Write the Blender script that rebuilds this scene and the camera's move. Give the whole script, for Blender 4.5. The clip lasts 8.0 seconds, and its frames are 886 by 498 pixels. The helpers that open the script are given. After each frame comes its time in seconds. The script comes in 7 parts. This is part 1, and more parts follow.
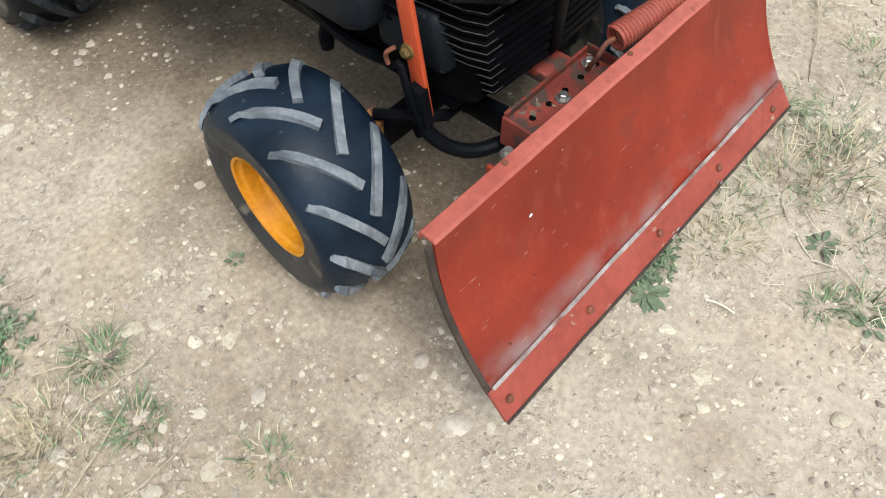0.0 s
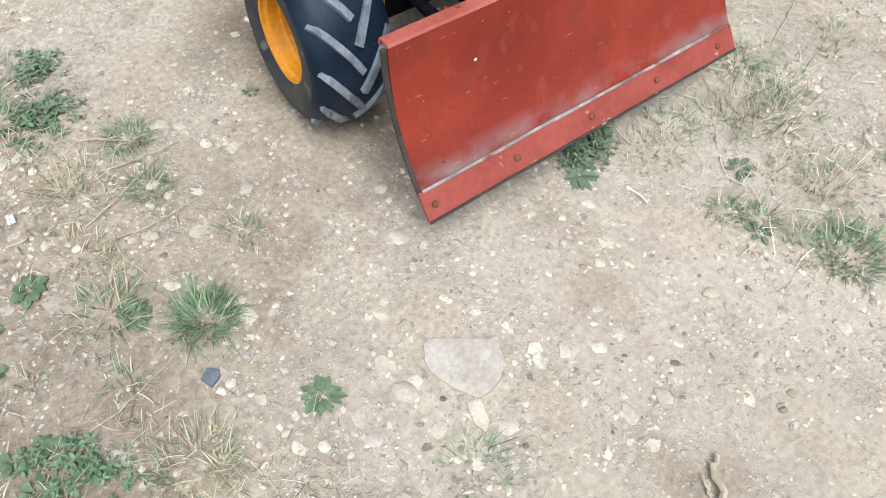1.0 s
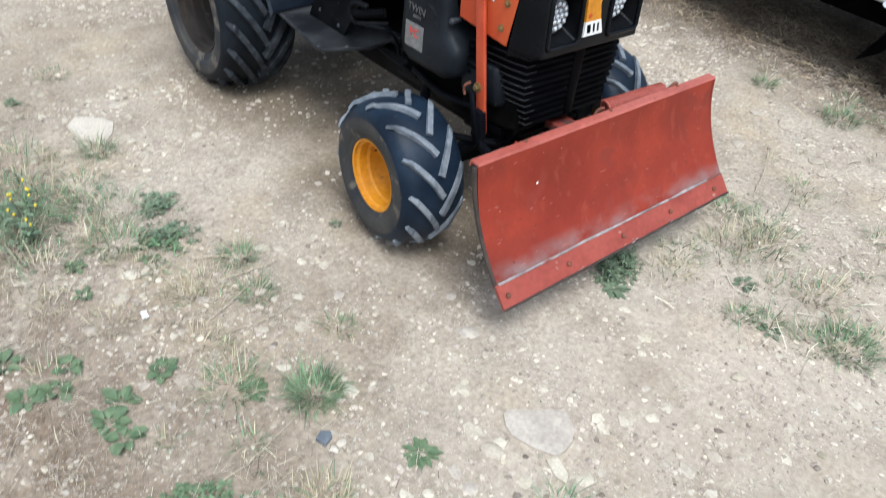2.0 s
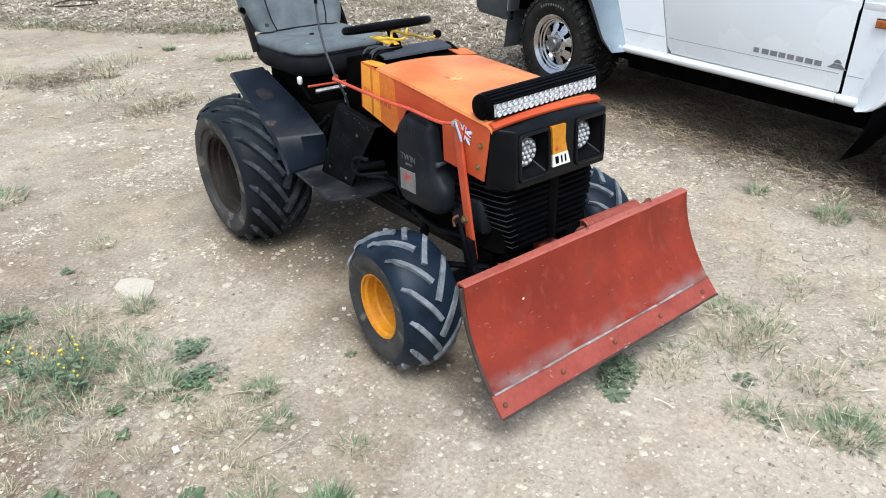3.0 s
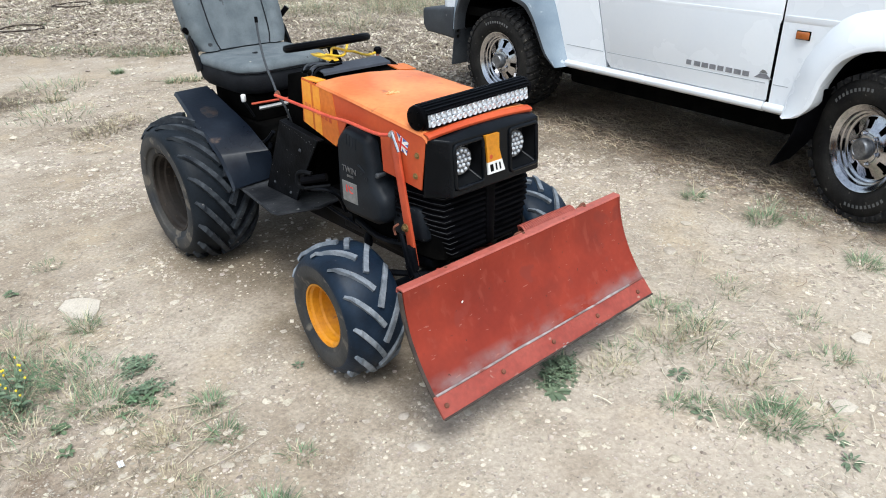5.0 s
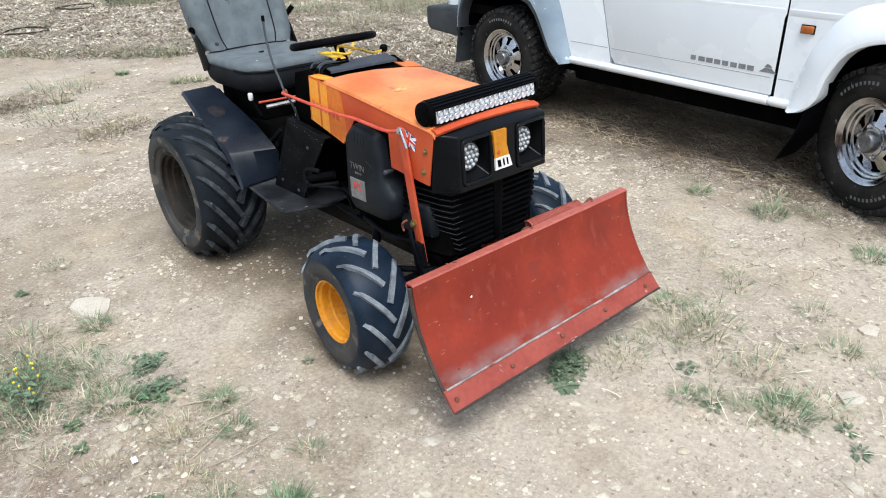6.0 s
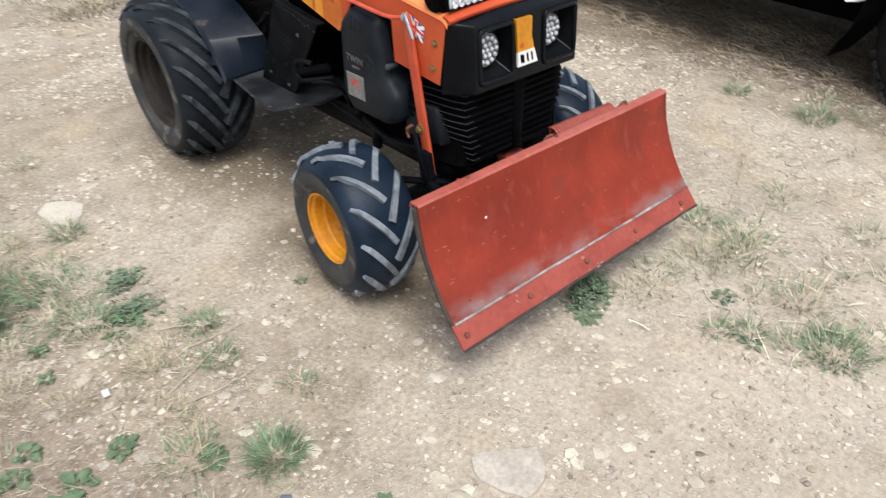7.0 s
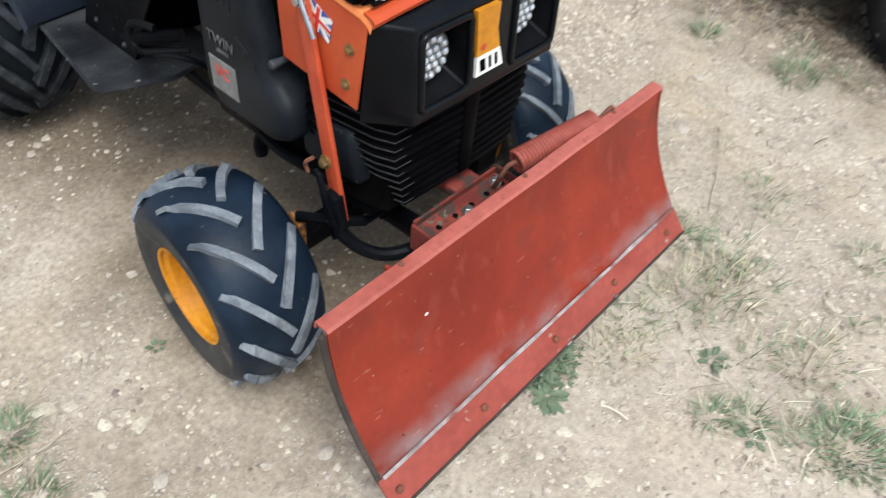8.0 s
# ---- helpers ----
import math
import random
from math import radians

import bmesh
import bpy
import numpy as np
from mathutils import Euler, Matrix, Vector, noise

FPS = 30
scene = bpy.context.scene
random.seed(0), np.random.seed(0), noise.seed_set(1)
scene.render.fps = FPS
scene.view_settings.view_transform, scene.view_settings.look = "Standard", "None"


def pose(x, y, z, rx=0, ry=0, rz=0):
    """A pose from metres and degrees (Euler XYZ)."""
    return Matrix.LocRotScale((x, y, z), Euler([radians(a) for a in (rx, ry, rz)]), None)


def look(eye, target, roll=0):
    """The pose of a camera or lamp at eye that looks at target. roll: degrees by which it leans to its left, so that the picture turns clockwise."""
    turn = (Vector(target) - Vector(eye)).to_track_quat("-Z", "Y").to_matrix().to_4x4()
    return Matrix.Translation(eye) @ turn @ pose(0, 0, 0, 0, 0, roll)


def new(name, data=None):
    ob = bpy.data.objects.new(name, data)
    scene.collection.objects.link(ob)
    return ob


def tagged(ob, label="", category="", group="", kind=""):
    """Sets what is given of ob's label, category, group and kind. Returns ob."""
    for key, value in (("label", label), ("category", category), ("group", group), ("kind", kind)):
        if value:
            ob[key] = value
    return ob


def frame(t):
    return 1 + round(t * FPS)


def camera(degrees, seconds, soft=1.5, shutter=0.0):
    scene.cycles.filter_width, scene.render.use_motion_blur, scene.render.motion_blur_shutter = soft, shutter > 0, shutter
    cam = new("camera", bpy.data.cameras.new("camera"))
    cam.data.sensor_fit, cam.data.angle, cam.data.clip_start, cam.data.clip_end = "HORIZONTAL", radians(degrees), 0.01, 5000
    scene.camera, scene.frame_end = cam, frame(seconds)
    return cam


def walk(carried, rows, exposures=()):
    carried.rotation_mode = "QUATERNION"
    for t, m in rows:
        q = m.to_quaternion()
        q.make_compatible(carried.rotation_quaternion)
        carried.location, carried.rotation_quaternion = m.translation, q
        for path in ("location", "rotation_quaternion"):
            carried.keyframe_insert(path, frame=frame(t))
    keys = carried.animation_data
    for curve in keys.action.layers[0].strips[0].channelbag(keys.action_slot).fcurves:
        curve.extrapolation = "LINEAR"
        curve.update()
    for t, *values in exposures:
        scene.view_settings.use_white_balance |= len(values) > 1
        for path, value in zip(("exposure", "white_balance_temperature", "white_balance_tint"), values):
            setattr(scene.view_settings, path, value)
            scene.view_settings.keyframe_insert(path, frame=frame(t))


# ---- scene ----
cam = camera(63.8, 8.0, 1.0, 0.15)
PATH = [
    (0, (-0.851, -0.767, 1.224), (0.008, -0.029, -0.424), 1.8),
    (0.3, (-0.897, -0.896, 1.246), (-0.12, -0.098, -0.415), 4.8),
    (0.5, (-0.904, -1.031, 1.235), (-0.264, -0.199, -0.467), 2.7),
    (0.8, (-0.962, -1.178, 1.282), (-0.341, -0.38, -0.443), 0.9),
    (1, (-1.027, -1.211, 1.286), (-0.242, -0.396, -0.363), 7.7),
    (1.2, (-1.128, -1.219, 1.299), (-0.343, -0.401, -0.349), 12.2),
    (1.5, (-1.368, -1.325, 1.279), (-0.533, -0.387, -0.278), 13.1),
    (1.8, (-1.468, -1.368, 1.291), (-0.478, -0.3, -0.08), 11.1),
    (2, (-1.453, -1.372, 1.316), (-0.374, -0.246, 0.063), 7.2),
    (2.2, (-1.435, -1.413, 1.326), (-0.293, -0.16, 0.266), 3.9),
    (3.3, (-1.476, -1.632, 1.403), (-0.386, -0.235, 0.477), -1.5),
    (3.5, (-1.486, -1.651, 1.399), (-0.341, -0.282, 0.498), -1.6),
    (4, (-1.454, -1.69, 1.39), (-0.268, -0.328, 0.529), -2.0),
    (4.5, (-1.443, -1.688, 1.386), (-0.264, -0.351, 0.478), -2.9),
    (4.7, (-1.441, -1.689, 1.383), (-0.244, -0.359, 0.489), -0.8),
    (5.8, (-1.488, -1.682, 1.397), (-0.314, -0.33, 0.506), -1.6),
    (6, (-1.471, -1.689, 1.382), (-0.288, -0.349, 0.487), -1.5),
    (6.5, (-1.43, -1.676, 1.37), (-0.374, -0.285, 0.394), -3.6),
    (6.8, (-1.394, -1.567, 1.362), (-0.356, -0.247, 0.274), -1.7),
    (7, (-1.3, -1.474, 1.305), (-0.234, -0.241, 0.147), -0.8),
    (7.2, (-1.242, -1.335, 1.269), (0.047, -0.334, 0.113), 5.0),
    (7.3, (-1.204, -1.298, 1.269), (0.088, -0.283, 0.129), 4.7),
    (7.5, (-1.122, -1.158, 1.25), (0.233, -0.255, 0.088), 3.8),
    (7.8, (-0.954, -1.025, 1.292), (0.33, -0.192, 0.004), 6.9),
    (7.9, (-0.901, -0.954, 1.292), (0.322, -0.121, -0.049), 8.6),
    (8, (-0.843, -0.893, 1.293), (0.258, -0.058, -0.154), 7.4),
]
walk(cam, [(t, look(eye, target, roll)) for t, eye, target, roll in PATH], [(0, 0.97, 6480, 3), (0.5, 0.98, 6080, 4), (0.8, 0.98, 6080, 4.5), (1.5, 0.97, 5980, 5), (2.0, 0.97, 5920, 5), (3.5, 0.98, 6110, 4.5), (6.0, 0.98, 6110, 5), (7.0, 0.95, 6380, 7), (7.5, 0.97, 6200, 5), (8, 0.97, 6180, 5)])

# ---- light ----
world = bpy.data.worlds.new("overcast_sky")
scene.world = world
world.use_nodes = True
wn, wl = world.node_tree.nodes, world.node_tree.links
sky = wn.new("ShaderNodeTexSky")
sky.sky_type, sky.sun_disc = "NISHITA", False
sky.sun_elevation, sky.sun_rotation = radians(63), radians(212)
sky.dust_density = 3.0
grey = wn.new("ShaderNodeHueSaturation")
grey.inputs["Saturation"].default_value = 0.5
wl.new(sky.outputs["Color"], grey.inputs["Color"])
wl.new(grey.outputs["Color"], wn["Background"].inputs["Color"])
wn["Background"].inputs["Strength"].default_value = 0.13
sun_data = bpy.data.lights.new("sun", "SUN")
sun_data.energy, sun_data.angle, sun_data.color = 1.3, radians(25), (1.0, 0.975, 0.94)
sun = new("sun", sun_data)
sun.matrix_world = look((-1.5, -2.4, 5.5), (0, 0, 0))


# ---- materials ----
def surface(name, c1, c2, scale=8.0, rough=0.6, metal=0.0, bump=0.15, fine=90.0, spots=None, spot_scale=30.0,
            spot_cut=0.62, island=0.0, coat=0.0, rough2=None, ramp=(0.35, 0.65), grit=0.35):
    """A two-tone surface with fine grain, optional spots of wear or dirt, and a small relief."""
    m = bpy.data.materials.new(name)
    m.use_nodes = True
    n, l = m.node_tree.nodes, m.node_tree.links
    bsdf = n["Principled BSDF"]
    co, info = n.new("ShaderNodeTexCoord"), n.new("ShaderNodeObjectInfo")
    shift = n.new("ShaderNodeVectorMath")
    shift.operation = "MULTIPLY_ADD"
    shift.inputs[1].default_value = (7.3, 3.1, 5.7)
    l.new(info.outputs["Random"], shift.inputs[0])
    l.new(co.outputs["Object"], shift.inputs[2])

    def tex(s, detail=4.0):
        t = n.new("ShaderNodeTexNoise")
        t.inputs["Scale"].default_value, t.inputs["Detail"].default_value = s, detail
        l.new(shift.outputs[0], t.inputs["Vector"])
        return t

    big, small = tex(scale), tex(fine, 3.0)
    cr = n.new("ShaderNodeValToRGB")
    cr.color_ramp.elements[0].position, cr.color_ramp.elements[1].position = ramp
    cr.color_ramp.elements[0].color, cr.color_ramp.elements[1].color = (*c1, 1), (*c2, 1)
    l.new(big.outputs["Fac"], cr.inputs["Fac"])
    colour = cr.outputs["Color"]
    grain = n.new("ShaderNodeMix")
    grain.data_type, grain.blend_type = "RGBA", "OVERLAY"
    grain.inputs["Factor"].default_value = grit
    l.new(colour, grain.inputs["A"])
    l.new(small.outputs["Fac"], grain.inputs["B"])
    colour = grain.outputs["Result"]
    if spots:
        sp = tex(spot_scale, 6.0)
        cut = n.new("ShaderNodeMapRange")
        cut.inputs["From Min"].default_value, cut.inputs["From Max"].default_value = spot_cut, spot_cut + 0.06
        l.new(sp.outputs["Fac"], cut.inputs["Value"])
        mix = n.new("ShaderNodeMix")
        mix.data_type = "RGBA"
        l.new(cut.outputs["Result"], mix.inputs["Factor"])
        l.new(colour, mix.inputs["A"])
        mix.inputs["B"].default_value = (*spots, 1)
        colour = mix.outputs["Result"]
    if island:
        geo, hsv = n.new("ShaderNodeNewGeometry"), n.new("ShaderNodeHueSaturation")
        val, hue = n.new("ShaderNodeMapRange"), n.new("ShaderNodeMapRange")
        val.inputs["To Min"].default_value, val.inputs["To Max"].default_value = 1 - island, 1 + island
        hue.inputs["To Min"].default_value, hue.inputs["To Max"].default_value = 0.5 - island * 0.06, 0.5 + island * 0.06
        l.new(geo.outputs["Random Per Island"], val.inputs["Value"])
        l.new(geo.outputs["Random Per Island"], hue.inputs["Value"])
        l.new(val.outputs["Result"], hsv.inputs["Value"])
        l.new(hue.outputs["Result"], hsv.inputs["Hue"])
        l.new(colour, hsv.inputs["Color"])
        colour = hsv.outputs["Color"]
    l.new(colour, bsdf.inputs["Base Color"])
    rr = n.new("ShaderNodeMapRange")
    rr.inputs["To Min"].default_value, rr.inputs["To Max"].default_value = rough, rough2 if rough2 is not None else min(1, rough + 0.15)
    l.new(big.outputs["Fac"], rr.inputs["Value"])
    l.new(rr.outputs["Result"], bsdf.inputs["Roughness"])
    bsdf.inputs["Metallic"].default_value = metal
    bsdf.inputs["Coat Weight"].default_value = coat
    if bump:
        b = n.new("ShaderNodeBump")
        b.inputs["Strength"].default_value, b.inputs["Distance"].default_value = bump, 0.004
        l.new(small.outputs["Fac"], b.inputs["Height"])
        l.new(b.outputs["Normal"], bsdf.inputs["Normal"])
    return m


orange = surface("faded_orange_paint", (0.60, 0.15, 0.035), (0.68, 0.20, 0.055), 5, 0.38, 0, 0.05, 60, (0.75, 0.42, 0.22), 14, 0.66, grit=0.12)
# Lighter than the bonnet sides: fading, plus sky reflection put into the colour
orange_top = surface("faded_skylit_orange", (0.57, 0.140, 0.036), (0.76, 0.265, 0.092), 5, 0.34, 0, 0.07, 60, (0.42, 0.13, 0.05), 16, 0.66, grit=0.22)
flower_cream = surface("peeled_cream_undercoat", (0.72, 0.31, 0.10), (0.82, 0.50, 0.24), 60, 0.5, 0, 0.2, 120, (0.66, 0.22, 0.055), 90, 0.46)
arm_red = surface("orange_red_arm_paint", (0.42, 0.050, 0.018), (0.50, 0.078, 0.028), 9, 0.4, 0, 0.1, 70, (0.20, 0.05, 0.03), 30, 0.68, grit=0.15)
orange_red = surface("orange_red_paint", (0.42, 0.056, 0.018), (0.51, 0.088, 0.027), 6, 0.36, 0, 0.06, 70, (0.35, 0.12, 0.06), 40, 0.70, grit=0.12)
amber_side = surface("sun_faded_amber_paint", (0.50, 0.108, 0.014), (0.60, 0.165, 0.024), 7, 0.34, 0, 0.05, 60, (0.55, 0.12, 0.03), 22, 0.66)
pocket_grey = surface("dusty_lamp_pocket", (0.002, 0.0022, 0.003), (0.006, 0.0065, 0.0075), 12, 0.4, 0, 0.1, 200, (0.03, 0.03, 0.03), 40, 0.72)
yellow_stripe = surface("amber_decal", (0.74, 0.26, 0.014), (0.82, 0.34, 0.03), 12, 0.35, 0, 0.03, 60, (0.75, 0.22, 0.05), 30, 0.66)
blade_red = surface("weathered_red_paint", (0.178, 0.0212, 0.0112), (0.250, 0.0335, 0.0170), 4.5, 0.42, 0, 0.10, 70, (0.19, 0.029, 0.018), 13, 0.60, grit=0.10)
# Paler than blade_red: skylight on the upturned fold is put into the colour
flange_red = surface("faded_skylit_paint", (0.28, 0.060, 0.042), (0.36, 0.092, 0.068), 12, 0.4, 0, 0.15, 60, (0.24, 0.06, 0.04), 30, 0.66)
blade_edge = surface("scraped_red_paint", (0.225, 0.034, 0.021), (0.29, 0.055, 0.036), 9, 0.42, 0, 0.2, 60, (0.34, 0.22, 0.17), 35, 0.67)
bare_steel = surface("scoured_steel", (0.15, 0.115, 0.108), (0.38, 0.345, 0.335), 16, 0.5, 0.1, 0.3, 160, (0.17, 0.060, 0.046), 11, 0.54)


def blade_wear(m):
    """Scoured grey smears just above the cutting strip, fine scratches and dull stains."""
    n, l = m.node_tree.nodes, m.node_tree.links
    b = n["Principled BSDF"]
    colour = b.inputs["Base Color"].links[0].from_socket
    co, sep = n.new("ShaderNodeTexCoord"), n.new("ShaderNodeSeparateXYZ")
    l.new(co.outputs["Object"], sep.inputs[0])

    def noise_at(stretch, scale, detail, lo, hi, top=1.0):
        grow, tex, cut = n.new("ShaderNodeVectorMath"), n.new("ShaderNodeTexNoise"), n.new("ShaderNodeMapRange")
        grow.operation = "MULTIPLY"
        grow.inputs[1].default_value = stretch
        l.new(co.outputs["Object"], grow.inputs[0])
        l.new(grow.outputs[0], tex.inputs["Vector"])
        tex.inputs["Scale"].default_value, tex.inputs["Detail"].default_value = scale, detail
        for key, v in (("From Min", lo), ("From Max", hi), ("To Max", top)):
            cut.inputs[key].default_value = v
        l.new(tex.outputs["Fac"], cut.inputs["Value"])
        return cut.outputs["Result"]

    def times(p, q):
        x = n.new("ShaderNodeMath")
        x.operation = "MULTIPLY"
        l.new(p, x.inputs[0])
        l.new(q, x.inputs[1])
        return x.outputs[0]

    def mixed(f, tint):
        x = n.new("ShaderNodeMix")
        x.data_type = "RGBA"
        l.new(f, x.inputs["Factor"])
        l.new(colour, x.inputs["A"])
        x.inputs["B"].default_value = (*tint, 1)
        return x.outputs["Result"]

    band = n.new("ShaderNodeMapRange")
    band.inputs["From Min"].default_value, band.inputs["From Max"].default_value = 0.238, 0.200
    l.new(sep.outputs["Z"], band.inputs["Value"])
    colour = mixed(noise_at((1, 1, 1), 6.5, 5.0, 0.50, 0.66, 0.45), (0.125, 0.020, 0.013))
    colour = mixed(noise_at((1, 1, 0.30), 34.0, 4.0, 0.60, 0.70, 0.35), (0.27, 0.060, 0.038))
    colour = mixed(times(band.outputs["Result"], noise_at((1, 1, 2.0), 11.0, 4.0, 0.38, 0.66, 0.70)), (0.215, 0.178, 0.175))
    colour = mixed(noise_at((1.0, 1.0, 5.0), 26.0, 3.0, 0.705, 0.73, 0.55), (0.33, 0.15, 0.12))
    colour = mixed(noise_at((1, 1, 1), 75.0, 2.0, 0.735, 0.76, 0.8), (0.06, 0.022, 0.015))
    l.new(colour, b.inputs["Base Color"])


blade_wear(blade_red)
old_iron = surface("dark_old_iron", (0.03, 0.022, 0.018), (0.06, 0.042, 0.033), 30, 0.8, 0.1, 0.3, 150)
guard_rust = surface("rust_bloom", (0.006, 0.007, 0.010), (0.026, 0.018, 0.016), 30, 0.3, 0.0, 0.2, 120, (0.005, 0.007, 0.011), 40, 0.50)
rust = surface("rusty_steel", (0.10, 0.035, 0.02), (0.20, 0.07, 0.04), 30, 0.75, 0.1, 0.4, 150)
red_frame = surface("worn_red_frame_paint", (0.13, 0.022, 0.016), (0.21, 0.038, 0.026), 14, 0.5, 0, 0.2, 90, (0.06, 0.035, 0.028), 30, 0.52)
black_paint = surface("chipped_black_paint", (0.002, 0.0024, 0.0034), (0.006, 0.0068, 0.009), 10, 0.30, 0, 0.12, 80, (0.10, 0.095, 0.09), 60, 0.72)
black_plastic = surface("black_plastic", (0.0016, 0.0016, 0.002), (0.004, 0.004, 0.005), 8, 0.30, 0, 0.08, 220, (0.035, 0.034, 0.033), 45, 0.74)
nose_plastic = surface("semi_gloss_black_plastic", (0.002, 0.0028, 0.004), (0.005, 0.006, 0.008), 8, 0.16, 0, 0.03, 220, (0.03, 0.03, 0.03), 50, 0.75)
gloss_black = surface("glossy_blue_black_paint", (0.0035, 0.0055, 0.0105), (0.009, 0.0130, 0.021), 7, 0.18, 0, 0.08, 80, (0.075, 0.052, 0.042), 11, 0.66, rough2=0.45)
dull_black = surface("dull_black_paint", (0.0025, 0.0028, 0.0035), (0.007, 0.0075, 0.009), 12, 0.5, 0, 0.25, 90, (0.16, 0.155, 0.15), 75, 0.71)
engine_plastic = surface("dusty_engine_plastic", (0.0048, 0.0062, 0.0085), (0.014, 0.017, 0.0215), 9, 0.38, 0, 0.1, 200, (0.07, 0.07, 0.07), 34, 0.69)
plate_steel = surface("scuffed_footplate", (0.012, 0.013, 0.0155), (0.046, 0.048, 0.052), 8, 0.40, 0.2, 0.25, 70, (0.26, 0.255, 0.25), 60, 0.67)
rubber = surface("blue_black_rubber", (0.0035, 0.0085, 0.0175), (0.010, 0.020, 0.037), 9, 0.38, 0, 0.15, 110, (0.09, 0.09, 0.09), 60, 0.70)
rubber_rear = surface("rear_tyre_rubber", (0.0055, 0.0078, 0.011), (0.013, 0.017, 0.0225), 9, 0.45, 0, 0.15, 110, (0.035, 0.035, 0.036), 60, 0.72)
rubber_side = surface("dusty_rubber", (0.010, 0.0098, 0.0098), (0.026, 0.0245, 0.0225), 7, 0.65, 0, 0.2, 110, (0.13, 0.12, 0.10), 35, 0.66)
sidewall_dust = surface("dust_caked_rubber", (0.008, 0.011, 0.016), (0.046, 0.042, 0.037), 7, 0.7, 0, 0.2, 110, (0.105, 0.092, 0.074), 13, 0.57)
lug_rubber = surface("worn_lug_rubber", (0.10, 0.115, 0.135), (0.21, 0.23, 0.255), 25, 0.6, 0, 0.25, 130, (0.24, 0.23, 0.22), 60, 0.66)
lug_dark = surface("dark_lug_rubber", (0.016, 0.019, 0.024), (0.046, 0.052, 0.060), 25, 0.55, 0, 0.25, 130, (0.16, 0.155, 0.15), 60, 0.66)
yellow_rim = surface("yellow_rim_paint", (0.49, 0.185, 0.005), (0.62, 0.255, 0.009), 9, 0.42, 0, 0.08, 80, (0.28, 0.11, 0.03), 30, 0.67)
brown_rim = surface("dirty_brown_rim", (0.013, 0.0105, 0.009), (0.036, 0.028, 0.023), 8, 0.6, 0.1, 0.3, 90, (0.075, 0.05, 0.036), 25, 0.66)
seat_cloth = surface("grey_seat_cloth", (0.098, 0.115, 0.126), (0.140, 0.158, 0.170), 16, 0.9, 0, 0.4, 420, (0.035, 0.037, 0.04), 22, 0.68)
seat_side = surface("dark_seat_vinyl", (0.008, 0.009, 0.011), (0.016, 0.017, 0.020), 10, 0.6, 0, 0.2, 200)
dash_grey = surface("slate_grey_panel", (0.03, 0.034, 0.045), (0.048, 0.053, 0.066), 9, 0.45, 0, 0.1, 100, (0.15, 0.15, 0.15), 50, 0.7)
red_rod = surface("red_rod_paint", (0.48, 0.055, 0.03), (0.58, 0.09, 0.045), 20, 0.4, 0, 0.1, 90)
yellow_wire = surface("yellow_cable", (0.75, 0.45, 0.02), (0.82, 0.52, 0.04), 20, 0.4, 0, 0.0)
steel = surface("dull_steel", (0.38, 0.37, 0.36), (0.55, 0.54, 0.52), 40, 0.35, 0.9, 0.1, 150)
brass = surface("brassy_bolt", (0.22, 0.15, 0.06), (0.30, 0.21, 0.09), 60, 0.4, 0.7, 0.15, 200)
chrome = surface("chrome", (0.42, 0.42, 0.44), (0.52, 0.52, 0.54), 10, 0.09, 1.0, 0.02, 60, (0.35, 0.33, 0.3), 60, 0.74)
white_paint = surface("white_vehicle_paint", (0.77, 0.80, 0.84), (0.81, 0.835, 0.865), 3, 0.2, 0, 0.02, 60, (0.74, 0.765, 0.79), 45, 0.74, coat=0.4, grit=0.06)
hub_grey = surface("dull_hub_metal", (0.10, 0.105, 0.115), (0.19, 0.195, 0.205), 30, 0.3, 0.7, 0.2, 120)
groove_grey = surface("shaded_groove_paint", (0.30, 0.32, 0.35), (0.38, 0.40, 0.43), 12, 0.4, 0, 0.0)
tread_rubber = surface("dusty_tread_rubber", (0.010, 0.010, 0.011), (0.030, 0.029, 0.028), 30, 0.7, 0, 0.3, 120, (0.11, 0.10, 0.085), 40, 0.62)
flare_paint = surface("silver_grey_flare", (0.19, 0.245, 0.305), (0.27, 0.33, 0.39), 5, 0.4, 0, 0.04, 120, (0.5, 0.55, 0.6), 24, 0.68, grit=0.1)
bumper_plastic = surface("weathered_bumper_plastic", (0.028, 0.032, 0.038), (0.05, 0.055, 0.062), 6, 0.55, 0, 0.15, 140, (0.15, 0.15, 0.15), 35, 0.68)
# Near-black, gloss off: mostly puts the shade of recesses and undersides into colour
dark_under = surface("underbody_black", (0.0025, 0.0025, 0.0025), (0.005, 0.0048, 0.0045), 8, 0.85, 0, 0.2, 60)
amber = surface("amber_lens", (0.32, 0.090, 0.020), (0.40, 0.12, 0.028), 60, 0.12, 0, 0.05, 200)
white_mark = surface("white_print", (0.72, 0.72, 0.70), (0.80, 0.80, 0.78), 30, 0.45, 0, 0.0)
grey_mark = surface("grey_print", (0.16, 0.16, 0.175), (0.22, 0.22, 0.235), 30, 0.4, 0, 0.0)
pale_mark = surface("pale_tyre_print", (0.08, 0.08, 0.08), (0.13, 0.13, 0.125), 30, 0.7, 0, 0.0)
red_mark = surface("red_print", (0.60, 0.03, 0.025), (0.66, 0.05, 0.04), 30, 0.4, 0, 0.0)
blue_mark = surface("blue_print", (0.03, 0.07, 0.26), (0.05, 0.10, 0.32), 30, 0.4, 0, 0.0)
label_grey = surface("silver_label", (0.15, 0.15, 0.15), (0.23, 0.23, 0.225), 20, 0.35, 0.2, 0.05, 90)
